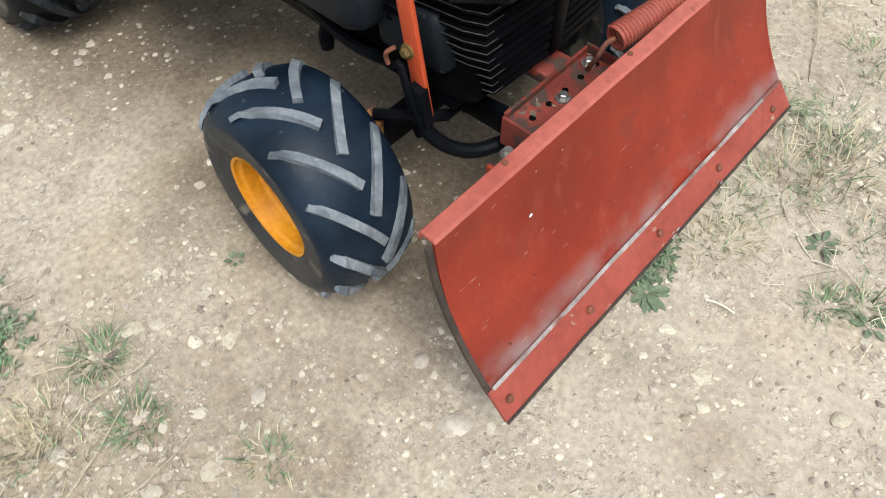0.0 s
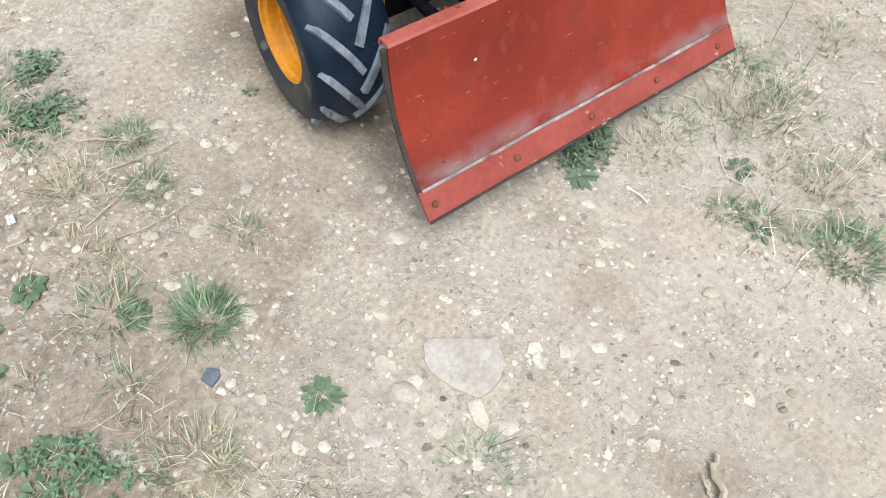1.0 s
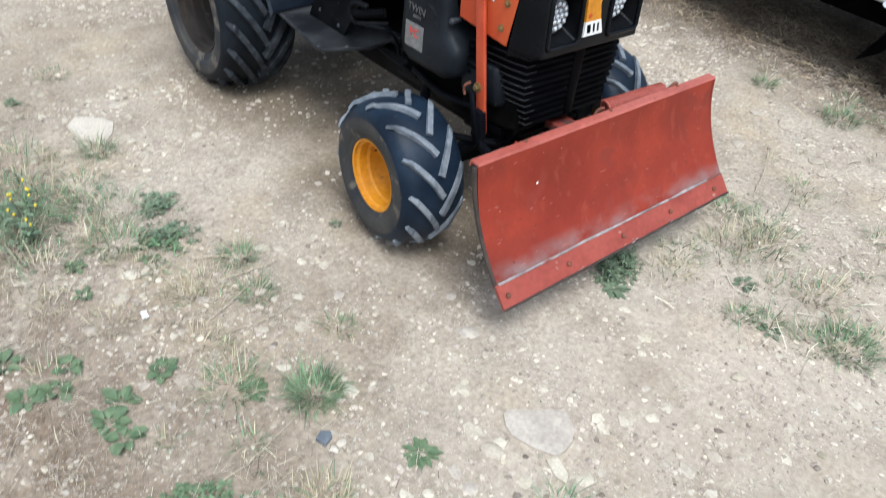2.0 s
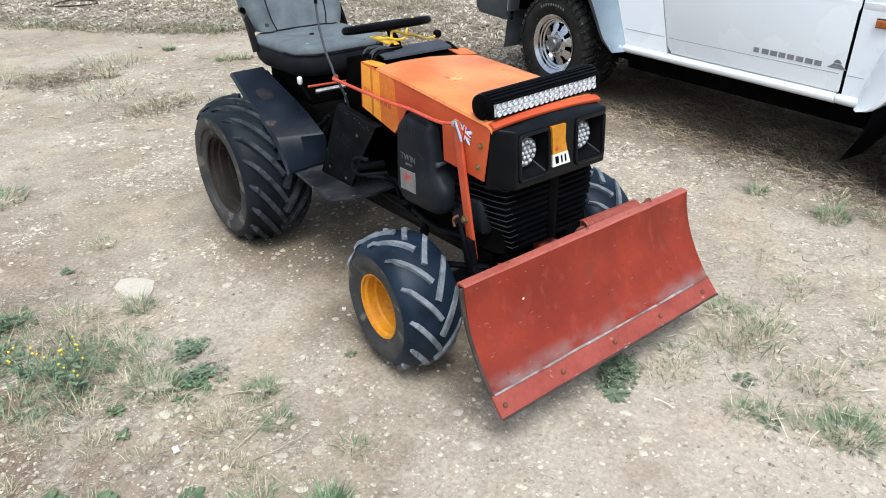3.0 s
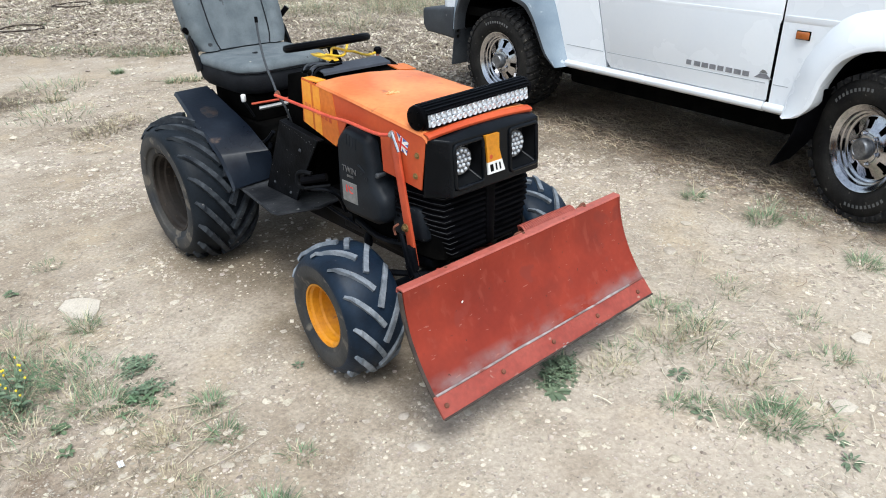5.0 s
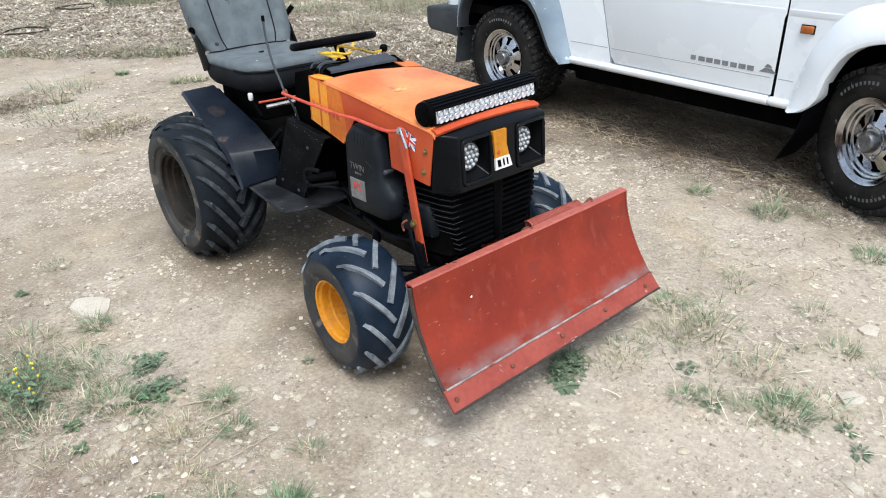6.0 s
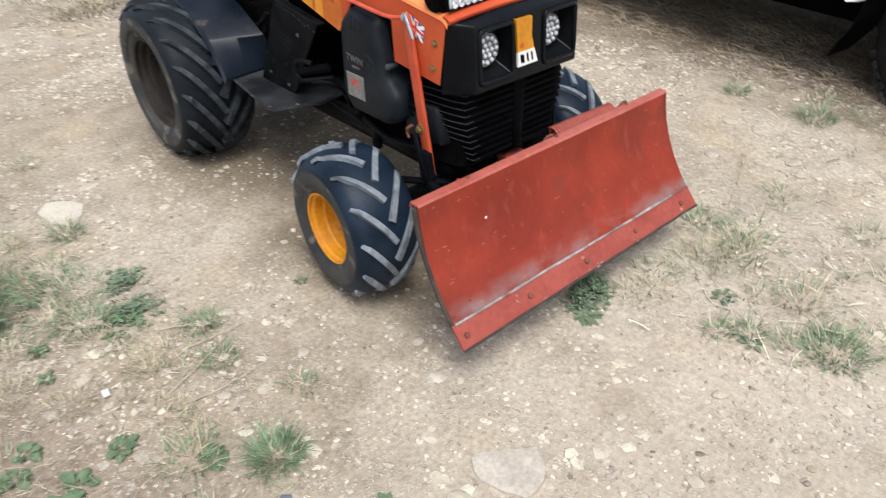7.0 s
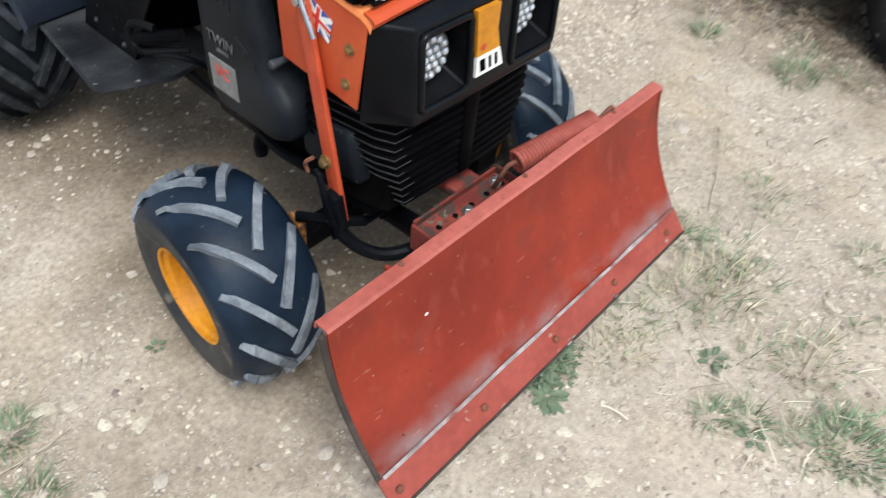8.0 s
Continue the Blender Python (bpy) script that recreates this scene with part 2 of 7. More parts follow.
blue_plastic = surface("blue_barrel_plastic", (0.010, 0.013, 0.035), (0.016, 0.022, 0.055), 5, 0.4, 0, 0.05)
blue_bright = surface("bright_blue_plastic", (0.03, 0.12, 0.38), (0.05, 0.17, 0.48), 5, 0.4, 0, 0.05)
green_plastic = surface("pale_green_plastic", (0.20, 0.42, 0.32), (0.28, 0.50, 0.40), 6, 0.5, 0, 0.05)
pale_blue = surface("pale_blue_sheet_paint", (0.42, 0.55, 0.66), (0.52, 0.64, 0.74), 3, 0.5, 0, 0.1)
stone_pale = surface("pale_limestone", (0.36, 0.302, 0.243), (0.55, 0.478, 0.400), 18, 0.85, 0, 0.5, 120, (0.32, 0.27, 0.21), 40, 0.58, island=0.30)
slab_white = surface("pale_slab_stone", (0.44, 0.385, 0.315), (0.54, 0.485, 0.41), 9, 0.9, 0, 0.5, 160, (0.42, 0.37, 0.30), 30, 0.62)
stone_brown = surface("brown_stone_chips", (0.20, 0.165, 0.125), (0.31, 0.27, 0.22), 18, 0.9, 0, 0.4, 120, island=0.35)
stone_dark = surface("blue_grey_stone", (0.08, 0.095, 0.115), (0.14, 0.155, 0.175), 18, 0.8, 0, 0.5, 120)
soil_crumb = surface("dusty_soil_crumbs", (0.30, 0.258, 0.20), (0.45, 0.40, 0.325), 18, 0.95, 0, 0.4, 140, island=0.28)
stone_flat = surface("buff_flat_stone", (0.37, 0.32, 0.25), (0.50, 0.445, 0.365), 14, 0.9, 0, 0.4, 140, (0.36, 0.30, 0.23), 40, 0.6, island=0.16)
slab_stone = surface("buff_slab_stone", (0.36, 0.312, 0.262), (0.44, 0.388, 0.33), 14, 0.9, 0, 0.2, 110, (0.47, 0.42, 0.355), 24, 0.58)
grass_green = surface("grass_blades", (0.10, 0.165, 0.080), (0.19, 0.265, 0.145), 12, 0.55, 0, 0.0, 60, island=0.45)
grass_dry = surface("dry_grass_blades", (0.33, 0.275, 0.18), (0.50, 0.435, 0.31), 12, 0.7, 0, 0.0, 60, island=0.3)
straw = surface("straw_and_litter", (0.145, 0.102, 0.066), (0.34, 0.262, 0.182), 3, 0.8, 0, 0.0, 60, island=0.4)
dead_stalk = surface("bleached_dead_stalk", (0.33, 0.28, 0.205), (0.47, 0.41, 0.31), 60, 0.85, 0, 0.4, 200)
straw_pale = surface("pale_dry_stalks", (0.36, 0.31, 0.235), (0.53, 0.47, 0.375), 3, 0.8, 0, 0.0, 60, island=0.35)
litter_dark = surface("brown_plant_litter", (0.15, 0.118, 0.085), (0.26, 0.21, 0.155), 3, 0.85, 0, 0.0, 60, island=0.4)
weed_leaf = surface("weed_leaves", (0.075, 0.128, 0.060), (0.150, 0.215, 0.112), 25, 0.5, 0, 0.15, 120, island=0.35)
plantain_leaf = surface("plantain_leaves", (0.075, 0.165, 0.075), (0.135, 0.255, 0.12), 30, 0.4, 0, 0.3, 90, island=0.25)
weed_grey = surface("grey_green_leaves", (0.095, 0.138, 0.082), (0.165, 0.215, 0.130), 25, 0.6, 0, 0.15, 120, island=0.3)
flower_yellow = surface("yellow_petals", (0.70, 0.52, 0.02), (0.78, 0.60, 0.04), 25, 0.5, 0, 0.0, island=0.15)
wood_bark = surface("dead_wood", (0.33, 0.265, 0.19), (0.50, 0.42, 0.32), 30, 0.85, 0, 0.5, 90)
worn_plastic = surface("scuffed_plastic_edge", (0.010, 0.011, 0.013), (0.036, 0.038, 0.042), 60, 0.6, 0, 0.1, 200, (0.012, 0.012, 0.013), 90, 0.5)
foam = surface("grubby_seat_foam", (0.30, 0.29, 0.26), (0.42, 0.40, 0.36), 60, 0.9, 0, 0.3, 200)
rusty_yellow = surface("rust_stained_yellow", (0.24, 0.10, 0.025), (0.40, 0.18, 0.02), 30, 0.7, 0, 0.3, 90, (0.09, 0.035, 0.02), 45, 0.52)
white_litter = surface("white_plastic_scrap", (0.74, 0.74, 0.73), (0.8, 0.8, 0.8), 20, 0.45, 0, 0.1)
grey_litter = surface("crumpled_grey_film", (0.24, 0.23, 0.225), (0.42, 0.41, 0.40), 14, 0.4, 0, 0.3, 60)

for mm, level in ((rubber, 0.18), (rubber_rear, 0.13), (rubber_side, 0.07), (tread_rubber, 0.10), (lug_rubber, 0.25), (lug_dark, 0.15), (black_paint, 0.06), (dull_black, 0.06), (black_plastic, 0.025), (engine_plastic, 0.12), (nose_plastic, 0.15), (gloss_black, 0.28), (dark_under, 0.0), (plate_steel, 0.12), (pocket_grey, 0.05), (blade_red, 0.2), (orange_top, 0.28), (orange, 0.3), (orange_red, 0.3), (amber_side, 0.3), (brown_rim, 0.25), (seat_side, 0.06), (bumper_plastic, 0.3), (dash_grey, 0.35), (seat_cloth, 0.2)):
    mm.node_tree.nodes["Principled BSDF"].inputs["Specular IOR Level"].default_value = level


def glass_material(name, tint, rough):
    m = bpy.data.materials.new(name)
    m.use_nodes = True
    b = m.node_tree.nodes["Principled BSDF"]
    b.inputs["Base Color"].default_value, b.inputs["Roughness"].default_value = (*tint, 1), rough
    b.inputs["Transmission Weight"].default_value, b.inputs["IOR"].default_value = 1.0, 1.45
    return m


window_glass = glass_material("tinted_window", (0.35, 0.40, 0.42), 0.02)
led_chip = surface("led_reflector", (0.46, 0.48, 0.51), (0.70, 0.72, 0.75), 60, 0.22, 0.45, 0.2, 200)


def soil_material():
    m = bpy.data.materials.new("dusty_stony_soil")
    m.use_nodes = True
    n, l = m.node_tree.nodes, m.node_tree.links
    bsdf = n["Principled BSDF"]
    co = n.new("ShaderNodeTexCoord")

    def noise_tex(s, detail=5.0, rough=0.55):
        t = n.new("ShaderNodeTexNoise")
        t.inputs["Scale"].default_value, t.inputs["Detail"].default_value, t.inputs["Roughness"].default_value = s, detail, rough
        l.new(co.outputs["Object"], t.inputs["Vector"])
        return t.outputs["Fac"]

    def ranged(v, a, b, c=0.0, d=1.0):
        r = n.new("ShaderNodeMapRange")
        for k, x in zip(("From Min", "From Max", "To Min", "To Max"), (a, b, c, d)):
            r.inputs[k].default_value = x
        l.new(v, r.inputs["Value"])
        return r.outputs["Result"]

    def blend(f, a, b, kind="MIX"):
        x = n.new("ShaderNodeMix")
        x.data_type, x.blend_type = "RGBA", kind
        for key, v in (("Factor", f), ("A", a), ("B", b)):
            if isinstance(v, (tuple, float)):
                x.inputs[key].default_value = (*v, 1) if isinstance(v, tuple) else v
            else:
                l.new(v, x.inputs[key])
        return x.outputs["Result"]

    def math_node(op, a, b):
        x = n.new("ShaderNodeMath")
        x.operation = op
        for i, v in enumerate((a, b)):
            if isinstance(v, float):
                x.inputs[i].default_value = v
            else:
                l.new(v, x.inputs[i])
        return x.outputs[0]

    def pebbles(s, keep, size):
        v = n.new("ShaderNodeTexVoronoi")
        v.inputs["Scale"].default_value, v.inputs["Randomness"].default_value = s, 1.0
        bend, warp = n.new("ShaderNodeTexNoise"), n.new("ShaderNodeVectorMath")
        bend.inputs["Scale"].default_value = s * 1.4
        l.new(co.outputs["Object"], bend.inputs["Vector"])
        warp.operation = "MULTIPLY_ADD"
        warp.inputs[1].default_value = (0.9 / s,) * 3
        l.new(bend.outputs["Color"], warp.inputs[0])
        l.new(co.outputs["Object"], warp.inputs[2])
        l.new(warp.outputs[0], v.inputs["Vector"])
        sep = n.new("ShaderNodeSeparateColor")
        l.new(v.outputs["Color"], sep.inputs["Color"])
        shape = ranged(v.outputs["Distance"], size, size * 0.6)
        mask = math_node("MULTIPLY", shape, ranged(sep.outputs["Red"], keep, keep + 0.05))
        return mask, sep.outputs["Green"]

    broad, mid, fine = noise_tex(0.9), noise_tex(4.5), noise_tex(70, 5.0, 0.65)
    dust = blend(ranged(mid, 0.35, 0.68), SOIL_DUST, SOIL_PALE)
    earth = blend(ranged(noise_tex(9.0), 0.35, 0.65), SOIL_BROWN, SOIL_TAN)
    colour = blend(ranged(broad, 0.42, 0.60), earth, dust)
    colour = blend(math_node("MULTIPLY", ranged(noise_tex(2.3, 6.0, 0.6), 0.50, 0.66), 0.75), colour, SOIL_OCHRE)
    colour = blend(math_node("MULTIPLY", ranged(noise_tex(6.7, 6.0, 0.6), 0.56, 0.72), 0.6), colour, SOIL_UMBER)
    colour = blend(0.46, colour, ranged(fine, 0.28, 0.72, 0.15, 0.85), "OVERLAY")
    place = n.new("ShaderNodeSeparateXYZ")
    l.new(co.outputs["Object"], place.inputs[0])
    ragged = math_node("MULTIPLY", math_node("SUBTRACT", noise_tex(2.6), 0.5), 0.9)
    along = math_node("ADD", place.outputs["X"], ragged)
    # Brown litter soil by the vehicle, with shade beneath it put into colour
    humus_shade = math_node("MULTIPLY", ranged(along, 1.50, 2.20), ranged(along, 4.6, 3.7))
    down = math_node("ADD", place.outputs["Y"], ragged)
    humus_shade = math_node("MULTIPLY", humus_shade, math_node("MULTIPLY", ranged(down, 6.6, 5.0), ranged(down, -2.4, -1.2)))
    colour = blend(math_node("MULTIPLY", humus_shade, 0.85), colour, blend(ranged(fine, 0.3, 0.7), (0.085, 0.063, 0.043), (0.21, 0.165, 0.12)))
    chippy = ranged(math_node("ADD", math_node("ADD", down, ragged), math_node("MULTIPLY", place.outputs["X"], 1.1)), 6.9, 7.6)
    colour = blend(math_node("MULTIPLY", chippy, 0.5), colour, blend(ranged(fine, 0.3, 0.7), (0.13, 0.105, 0.078), (0.33, 0.28, 0.22)))
    verge = math_node("MULTIPLY", math_node("MULTIPLY", ranged(along, -0.95, -1.45), ranged(along, -3.4, -2.6)), ranged(down, 2.2, 1.0))
    colour = blend(math_node("MULTIPLY", verge, math_node("MULTIPLY", ranged(noise_tex(7.0, 6.0), 0.30, 0.55), 0.95)), colour, blend(ranged(fine, 0.3, 0.7), (0.110, 0.076, 0.052), (0.255, 0.194, 0.140)))
    sandy = math_node("MULTIPLY", ranged(down, -0.45, -0.95), ranged(along, -0.95, -0.45))
    colour = blend(math_node("MULTIPLY", sandy, math_node("MULTIPLY", ranged(noise_tex(3.4, 6.0, 0.6), 0.34, 0.56), 0.7)), colour, blend(ranged(fine, 0.3, 0.7), (0.375, 0.318, 0.252), (0.50, 0.435, 0.358)))
    # Trodden soil under the tractor, its shade also put into the colour
    trodden_shade = math_node("MULTIPLY", math_node("MULTIPLY", ranged(along, -0.60, -0.36), ranged(along, 0.62, 0.30)), math_node("MULTIPLY", ranged(down, -0.46, -0.22), ranged(down, 2.2, 1.4)))
    colour = blend(math_node("MULTIPLY", trodden_shade, math_node("MULTIPLY", ranged(noise_tex(3.1, 6.0, 0.6), 0.24, 0.50), 0.88)), colour, blend(ranged(fine, 0.3, 0.7), (0.105, 0.080, 0.054), (0.195, 0.153, 0.110)))
    # Dark specks in stony patches: small shadows between stones, put into colour
    crevice_shade = ranged(noise_tex(48.0, 4.0, 0.6), 0.60, 0.70)
    colour = blend(math_node("MULTIPLY", math_node("MULTIPLY", crevice_shade, ranged(noise_tex(5.3), 0.48, 0.62)), 0.5), colour, (0.16, 0.125, 0.092))
    m1, tone1 = pebbles(36.0, 0.62, 0.34)
    m2, tone2 = pebbles(90.0, 0.42, 0.38)
    m3, tone3 = pebbles(210.0, 0.36, 0.38)
    stony = ranged(math_node("ADD", noise_tex(2.9, 5.0), math_node("MULTIPLY", math_node("SUBTRACT", noise_tex(11.0), 0.5), 0.7)), 0.44, 0.60)
    stony = math_node("MULTIPLY", stony, ranged(trodden_shade, 0.0, 1.0, 1.0, 0.25))
    m1, m2, m3 = math_node("MULTIPLY", m1, stony), math_node("MULTIPLY", m2, stony), math_node("MULTIPLY", m3, ranged(stony, 0.0, 1.0, 0.25, 1.0))
    colour = blend(math_node("MULTIPLY", m3, 0.65), colour, blend(tone3, (0.24, 0.205, 0.16), (0.60, 0.55, 0.465)))
    colour = blend(math_node("MULTIPLY", m2, 0.8), colour, blend(tone2, (0.33, 0.28, 0.22), (0.66, 0.61, 0.53)))
    colour = blend(math_node("MULTIPLY", m1, 0.65), colour, blend(tone1, (0.40, 0.345, 0.275), (0.64, 0.59, 0.51)))
    l.new(colour, bsdf.inputs["Base Color"])
    bsdf.inputs["Roughness"].default_value = 0.95
    bsdf.inputs["Specular IOR Level"].default_value = 0.2
    high = math_node("ADD", math_node("MULTIPLY", m1, 0.5), math_node("ADD", math_node("MULTIPLY", m2, 0.4), math_node("ADD", math_node("MULTIPLY", m3, 0.2), math_node("MULTIPLY", fine, 0.35))))
    b = n.new("ShaderNodeBump")
    b.inputs["Strength"].default_value, b.inputs["Distance"].default_value = 0.7, 0.009
    l.new(high, b.inputs["Height"])
    l.new(b.outputs["Normal"], bsdf.inputs["Normal"])
    return m


SOIL_DUST, SOIL_PALE = (0.355, 0.300, 0.240), (0.462, 0.399, 0.326)
SOIL_BROWN, SOIL_TAN = (0.260, 0.208, 0.155), (0.338, 0.282, 0.217)
SOIL_OCHRE, SOIL_UMBER = (0.375, 0.30, 0.21), (0.185, 0.148, 0.108)
soil = soil_material()


# ---- building tools ----
def part(name, bm, material, parent=None, label="", smooth=35):
    """Links a bmesh as one mesh object, under a thing or a part where one is given."""
    me = bpy.data.meshes.new(name)
    bmesh.ops.recalc_face_normals(bm, faces=bm.faces)
    bm.to_mesh(me)
    bm.free()
    for mm in material if isinstance(material, (list, tuple)) else (material,):
        me.materials.append(mm)
    if smooth:
        me.shade_smooth()
        me.set_sharp_from_angle(angle=radians(smooth))
    ob = new(name, me)
    if parent:
        ob.parent = parent
    if label:
        ob["label"] = label
    return ob


def thing(name, m, label, category, group="", kind=""):
    ob = new(name)
    ob.empty_display_size = 0.1
    ob.matrix_world = m
    return tagged(ob, label, category, group, kind)


def raw(verts, faces):
    bm = bmesh.new()
    vs = [bm.verts.new(v) for v in verts]
    for f in faces:
        bm.faces.new([vs[i] for i in f])
    return bm


def bevelled(bm, w, seg=2, angle=25):
    if w:
        es = [e for e in bm.edges if len(e.link_faces) == 2 and e.calc_face_angle(0) > radians(angle)]
        bmesh.ops.bevel(bm, geom=es, offset=w, segments=seg, profile=0.5, affect="EDGES", clamp_overlap=True)
    return bm


def box(x0, x1, y0, y1, z0, z1, bev=0.0, seg=2):
    v = [(x, y, z) for x in (x0, x1) for y in (y0, y1) for z in (z0, z1)]
    bm = raw(v, [(0, 1, 3, 2), (4, 6, 7, 5), (0, 4, 5, 1), (2, 3, 7, 6), (0, 2, 6, 4), (1, 5, 7, 3)])
    bmesh.ops.recalc_face_normals(bm, faces=bm.faces)
    return bevelled(bm, bev, seg)


def prism(outline, axis, a, b, bev=0.0, seg=2):
    """Extrudes an outline along an axis from a to b; the outline holds the other two coordinates, in order."""
    def at(p, t):
        q = list(p)
        q.insert("xyz".index(axis), t)
        return q
    k = len(outline)
    v = [at(p, a) for p in outline] + [at(p, b) for p in outline]
    f = [tuple(range(k)), tuple(range(2 * k - 1, k - 1, -1))] + [(i, (i + 1) % k, k + (i + 1) % k, k + i) for i in range(k)]
    bm = raw(v, f)
    bmesh.ops.recalc_face_normals(bm, faces=bm.faces)
    return bevelled(bm, bev, seg)


def sheet(rows, thick):
    """A sheet through rows of points, with thickness along its normals."""
    bm = bmesh.new()
    g = [[bm.verts.new(p) for p in r] for r in rows]
    for i in range(len(g) - 1):
        for j in range(len(g[0]) - 1):
            bm.faces.new((g[i][j], g[i][j + 1], g[i + 1][j + 1], g[i + 1][j]))
    bmesh.ops.recalc_face_normals(bm, faces=bm.faces)
    bmesh.ops.solidify(bm, geom=bm.faces[:], thickness=thick)
    return bm


def smooth_path(pts, steps=6):
    """A Catmull-Rom line through the points."""
    p = [Vector(q) for q in pts]
    p = [2 * p[0] - p[1]] + p + [2 * p[-1] - p[-2]]
    out = []
    for i in range(1, len(p) - 2):
        for k in range(steps):
            t = k / steps
            a, b, c, d = p[i - 1:i + 3]
            out.append(0.5 * (2 * b + (c - a) * t + (2 * a - 5 * b + 4 * c - d) * t * t + (3 * b - a - 3 * c + d) * t ** 3))
    return out + [p[-2]]


def tube(pts, r, seg=8, bm=None, ends=True, taper=1.0):
    """A round bar along a line of points."""
    bm = bm or bmesh.new()
    pts = [Vector(p) for p in pts]
    ring, side = [], None
    for i, p in enumerate(pts):
        way = (pts[min(i + 1, len(pts) - 1)] - pts[max(i - 1, 0)]).normalized()
        if side is None:
            side = way.orthogonal().normalized()
        side = (side - way * side.dot(way)).normalized()
        up = way.cross(side)
        rr = r * (1 + (taper - 1) * i / max(1, len(pts) - 1))
        ring.append([bm.verts.new(p + rr * (math.cos(a) * side + math.sin(a) * up)) for a in (2 * math.pi * k / seg for k in range(seg))])
    for a, b in zip(ring, ring[1:]):
        for k in range(seg):
            bm.faces.new((a[k], a[(k + 1) % seg], b[(k + 1) % seg], b[k]))
    if ends:
        bm.faces.new(ring[0][::-1])
        bm.faces.new(ring[-1])
    return bm


def lathe(profile, seg=48, axis="x", at=(0, 0, 0), closed=True, bm=None):
    """Turns a profile of (along, radius) about an axis."""
    bm = bm or bmesh.new()
    rings = []
    for a, r in profile:
        ring = []
        for k in range(seg):
            t = 2 * math.pi * k / seg
            q = [r * math.cos(t), r * math.sin(t)]
            q.insert("xyz".index(axis), a)
            ring.append(bm.verts.new(Vector(q) + Vector(at)))
        rings.append(ring)
    for a, b in zip(rings, rings[1:]):
        for k in range(seg):
            bm.faces.new((a[k], a[(k + 1) % seg], b[(k + 1) % seg], b[k]))
    if closed:
        bm.faces.new(rings[0])
        bm.faces.new(rings[-1][::-1])
    return bm


def bolt(at, r, h, axis="x", sign=1, six=True):
    """A bolt head with a washer, its top towards +axis or -axis."""
    s = sign
    bm = lathe([(0, r * 1.5), (s * h * 0.3, r * 1.5), (s * h * 0.3, r * 1.05)], 14, axis, at)
    lathe([(s * h * 0.3, r), (s * h * 0.9, r), (s * h, r * 0.8)], 6 if six else 12, axis, at, bm=bm)
    return bm


def lettering(text, size, m, material, parent, depth=0.0008, name="lettering"):
    cu = bpy.data.curves.new(name, "FONT")
    cu.body, cu.size, cu.extrude, cu.align_x, cu.align_y = text, size, depth, "CENTER", "CENTER"
    tmp = new("lettering_curve", cu)
    dg = bpy.context.evaluated_depsgraph_get()
    me = bpy.data.meshes.new_from_object(tmp.evaluated_get(dg))
    bpy.data.objects.remove(tmp)
    me.materials.clear()
    me.materials.append(material)
    ob = new(name, me)
    ob.parent = parent
    ob.matrix_local = m
    return ob




# ---- ground ----
def ground_z(x, y):
    far = min(1.0, (abs(x) + abs(y)) / 30)
    z = 0.010 * noise.noise((x * 1.3, y * 1.3, 0.3)) + 0.006 * noise.noise((x * 5, y * 5, 1.7)) + 0.0012 * noise.noise((x * 22, y * 22, 4.1))
    verge = max(0.0, min(1.0, (-0.75 - x) / 0.5))
    z += 0.010 * verge * (0.5 + noise.noise((x * 8, y * 8, 9.0)))
    return z + 0.25 * far * noise.noise((x * 0.05, y * 0.05, 7.0)) * far


def spread(lo, hi, fine, limit):
    """Grid lines: evenly fine from lo to hi, then ever wider out to the limit."""
    mid = list(np.arange(lo, hi, fine))
    out, step, v = [], fine, mid[-1]
    while v < limit:
        step *= 1.16
        v += step
        out.append(v)
    inn, step, v = [], fine, lo
    while v > -limit:
        step *= 1.16
        v -= step
        inn.append(v)
    return inn[::-1] + mid + out


gx, gy = spread(-2.0, 2.4, 0.02, 1500), spread(-1.7, 2.0, 0.02, 1500)
verts = [(x, y, ground_z(x, y)) for y in gy for x in gx]
w = len(gx)
faces = [(j * w + i, j * w + i + 1, (j + 1) * w + i + 1, (j + 1) * w + i) for j in range(len(gy) - 1) for i in range(w - 1)]
me = bpy.data.meshes.new("ground")
me.from_pydata(verts, [], faces)
me.materials.append(soil)
me.shade_smooth()
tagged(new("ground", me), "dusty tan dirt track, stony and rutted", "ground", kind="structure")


def stuff(name, verts, faces, material, label, category):
    me = bpy.data.meshes.new(name)
    me.from_pydata(verts, [], faces)
    me.materials.append(material)
    return tagged(new(name, me), label, category, kind="stuff")


ICO = bmesh.new()
bmesh.ops.create_icosphere(ICO, subdivisions=1, radius=1.0)
ICO_V, ICO_F = [v.co.copy() for v in ICO.verts], [[v.index for v in f.verts] for f in ICO.faces]
ICO.free()


def pebble_field(rng, count, area, small, large, keep=None, power=3.0, flat=1.0):
    """Many little stones, half sunk in the soil."""
    vs, fs = [], []
    while len(fs) < count * 20:
        x, y = rng.uniform(area[0], area[1]), rng.uniform(area[2], area[3])
        if keep and not keep(x, y):
            continue
        s = small + (large - small) * rng.random() ** power
        sx, sy, sz = s * rng.uniform(0.7, 1.3), s * rng.uniform(0.6, 1.1), s * rng.uniform(0.3, 0.65) * flat
        a, base, z = rng.uniform(0, 6.28), len(vs), ground_z(x, y) + sz * rng.uniform(-0.35, 0.3)
        c, si = math.cos(a), math.sin(a)
        for p in ICO_V:
            j = rng.uniform(0.58, 1.25)
            px, py = p.x * sx * j, p.y * sy * j
            vs.append((x + c * px - si * py, y + si * px + c * py, z + p.z * sz * j))
        fs += [[base + i for i in f] for f in ICO_F]
    return vs, fs


rng = random.Random(11)


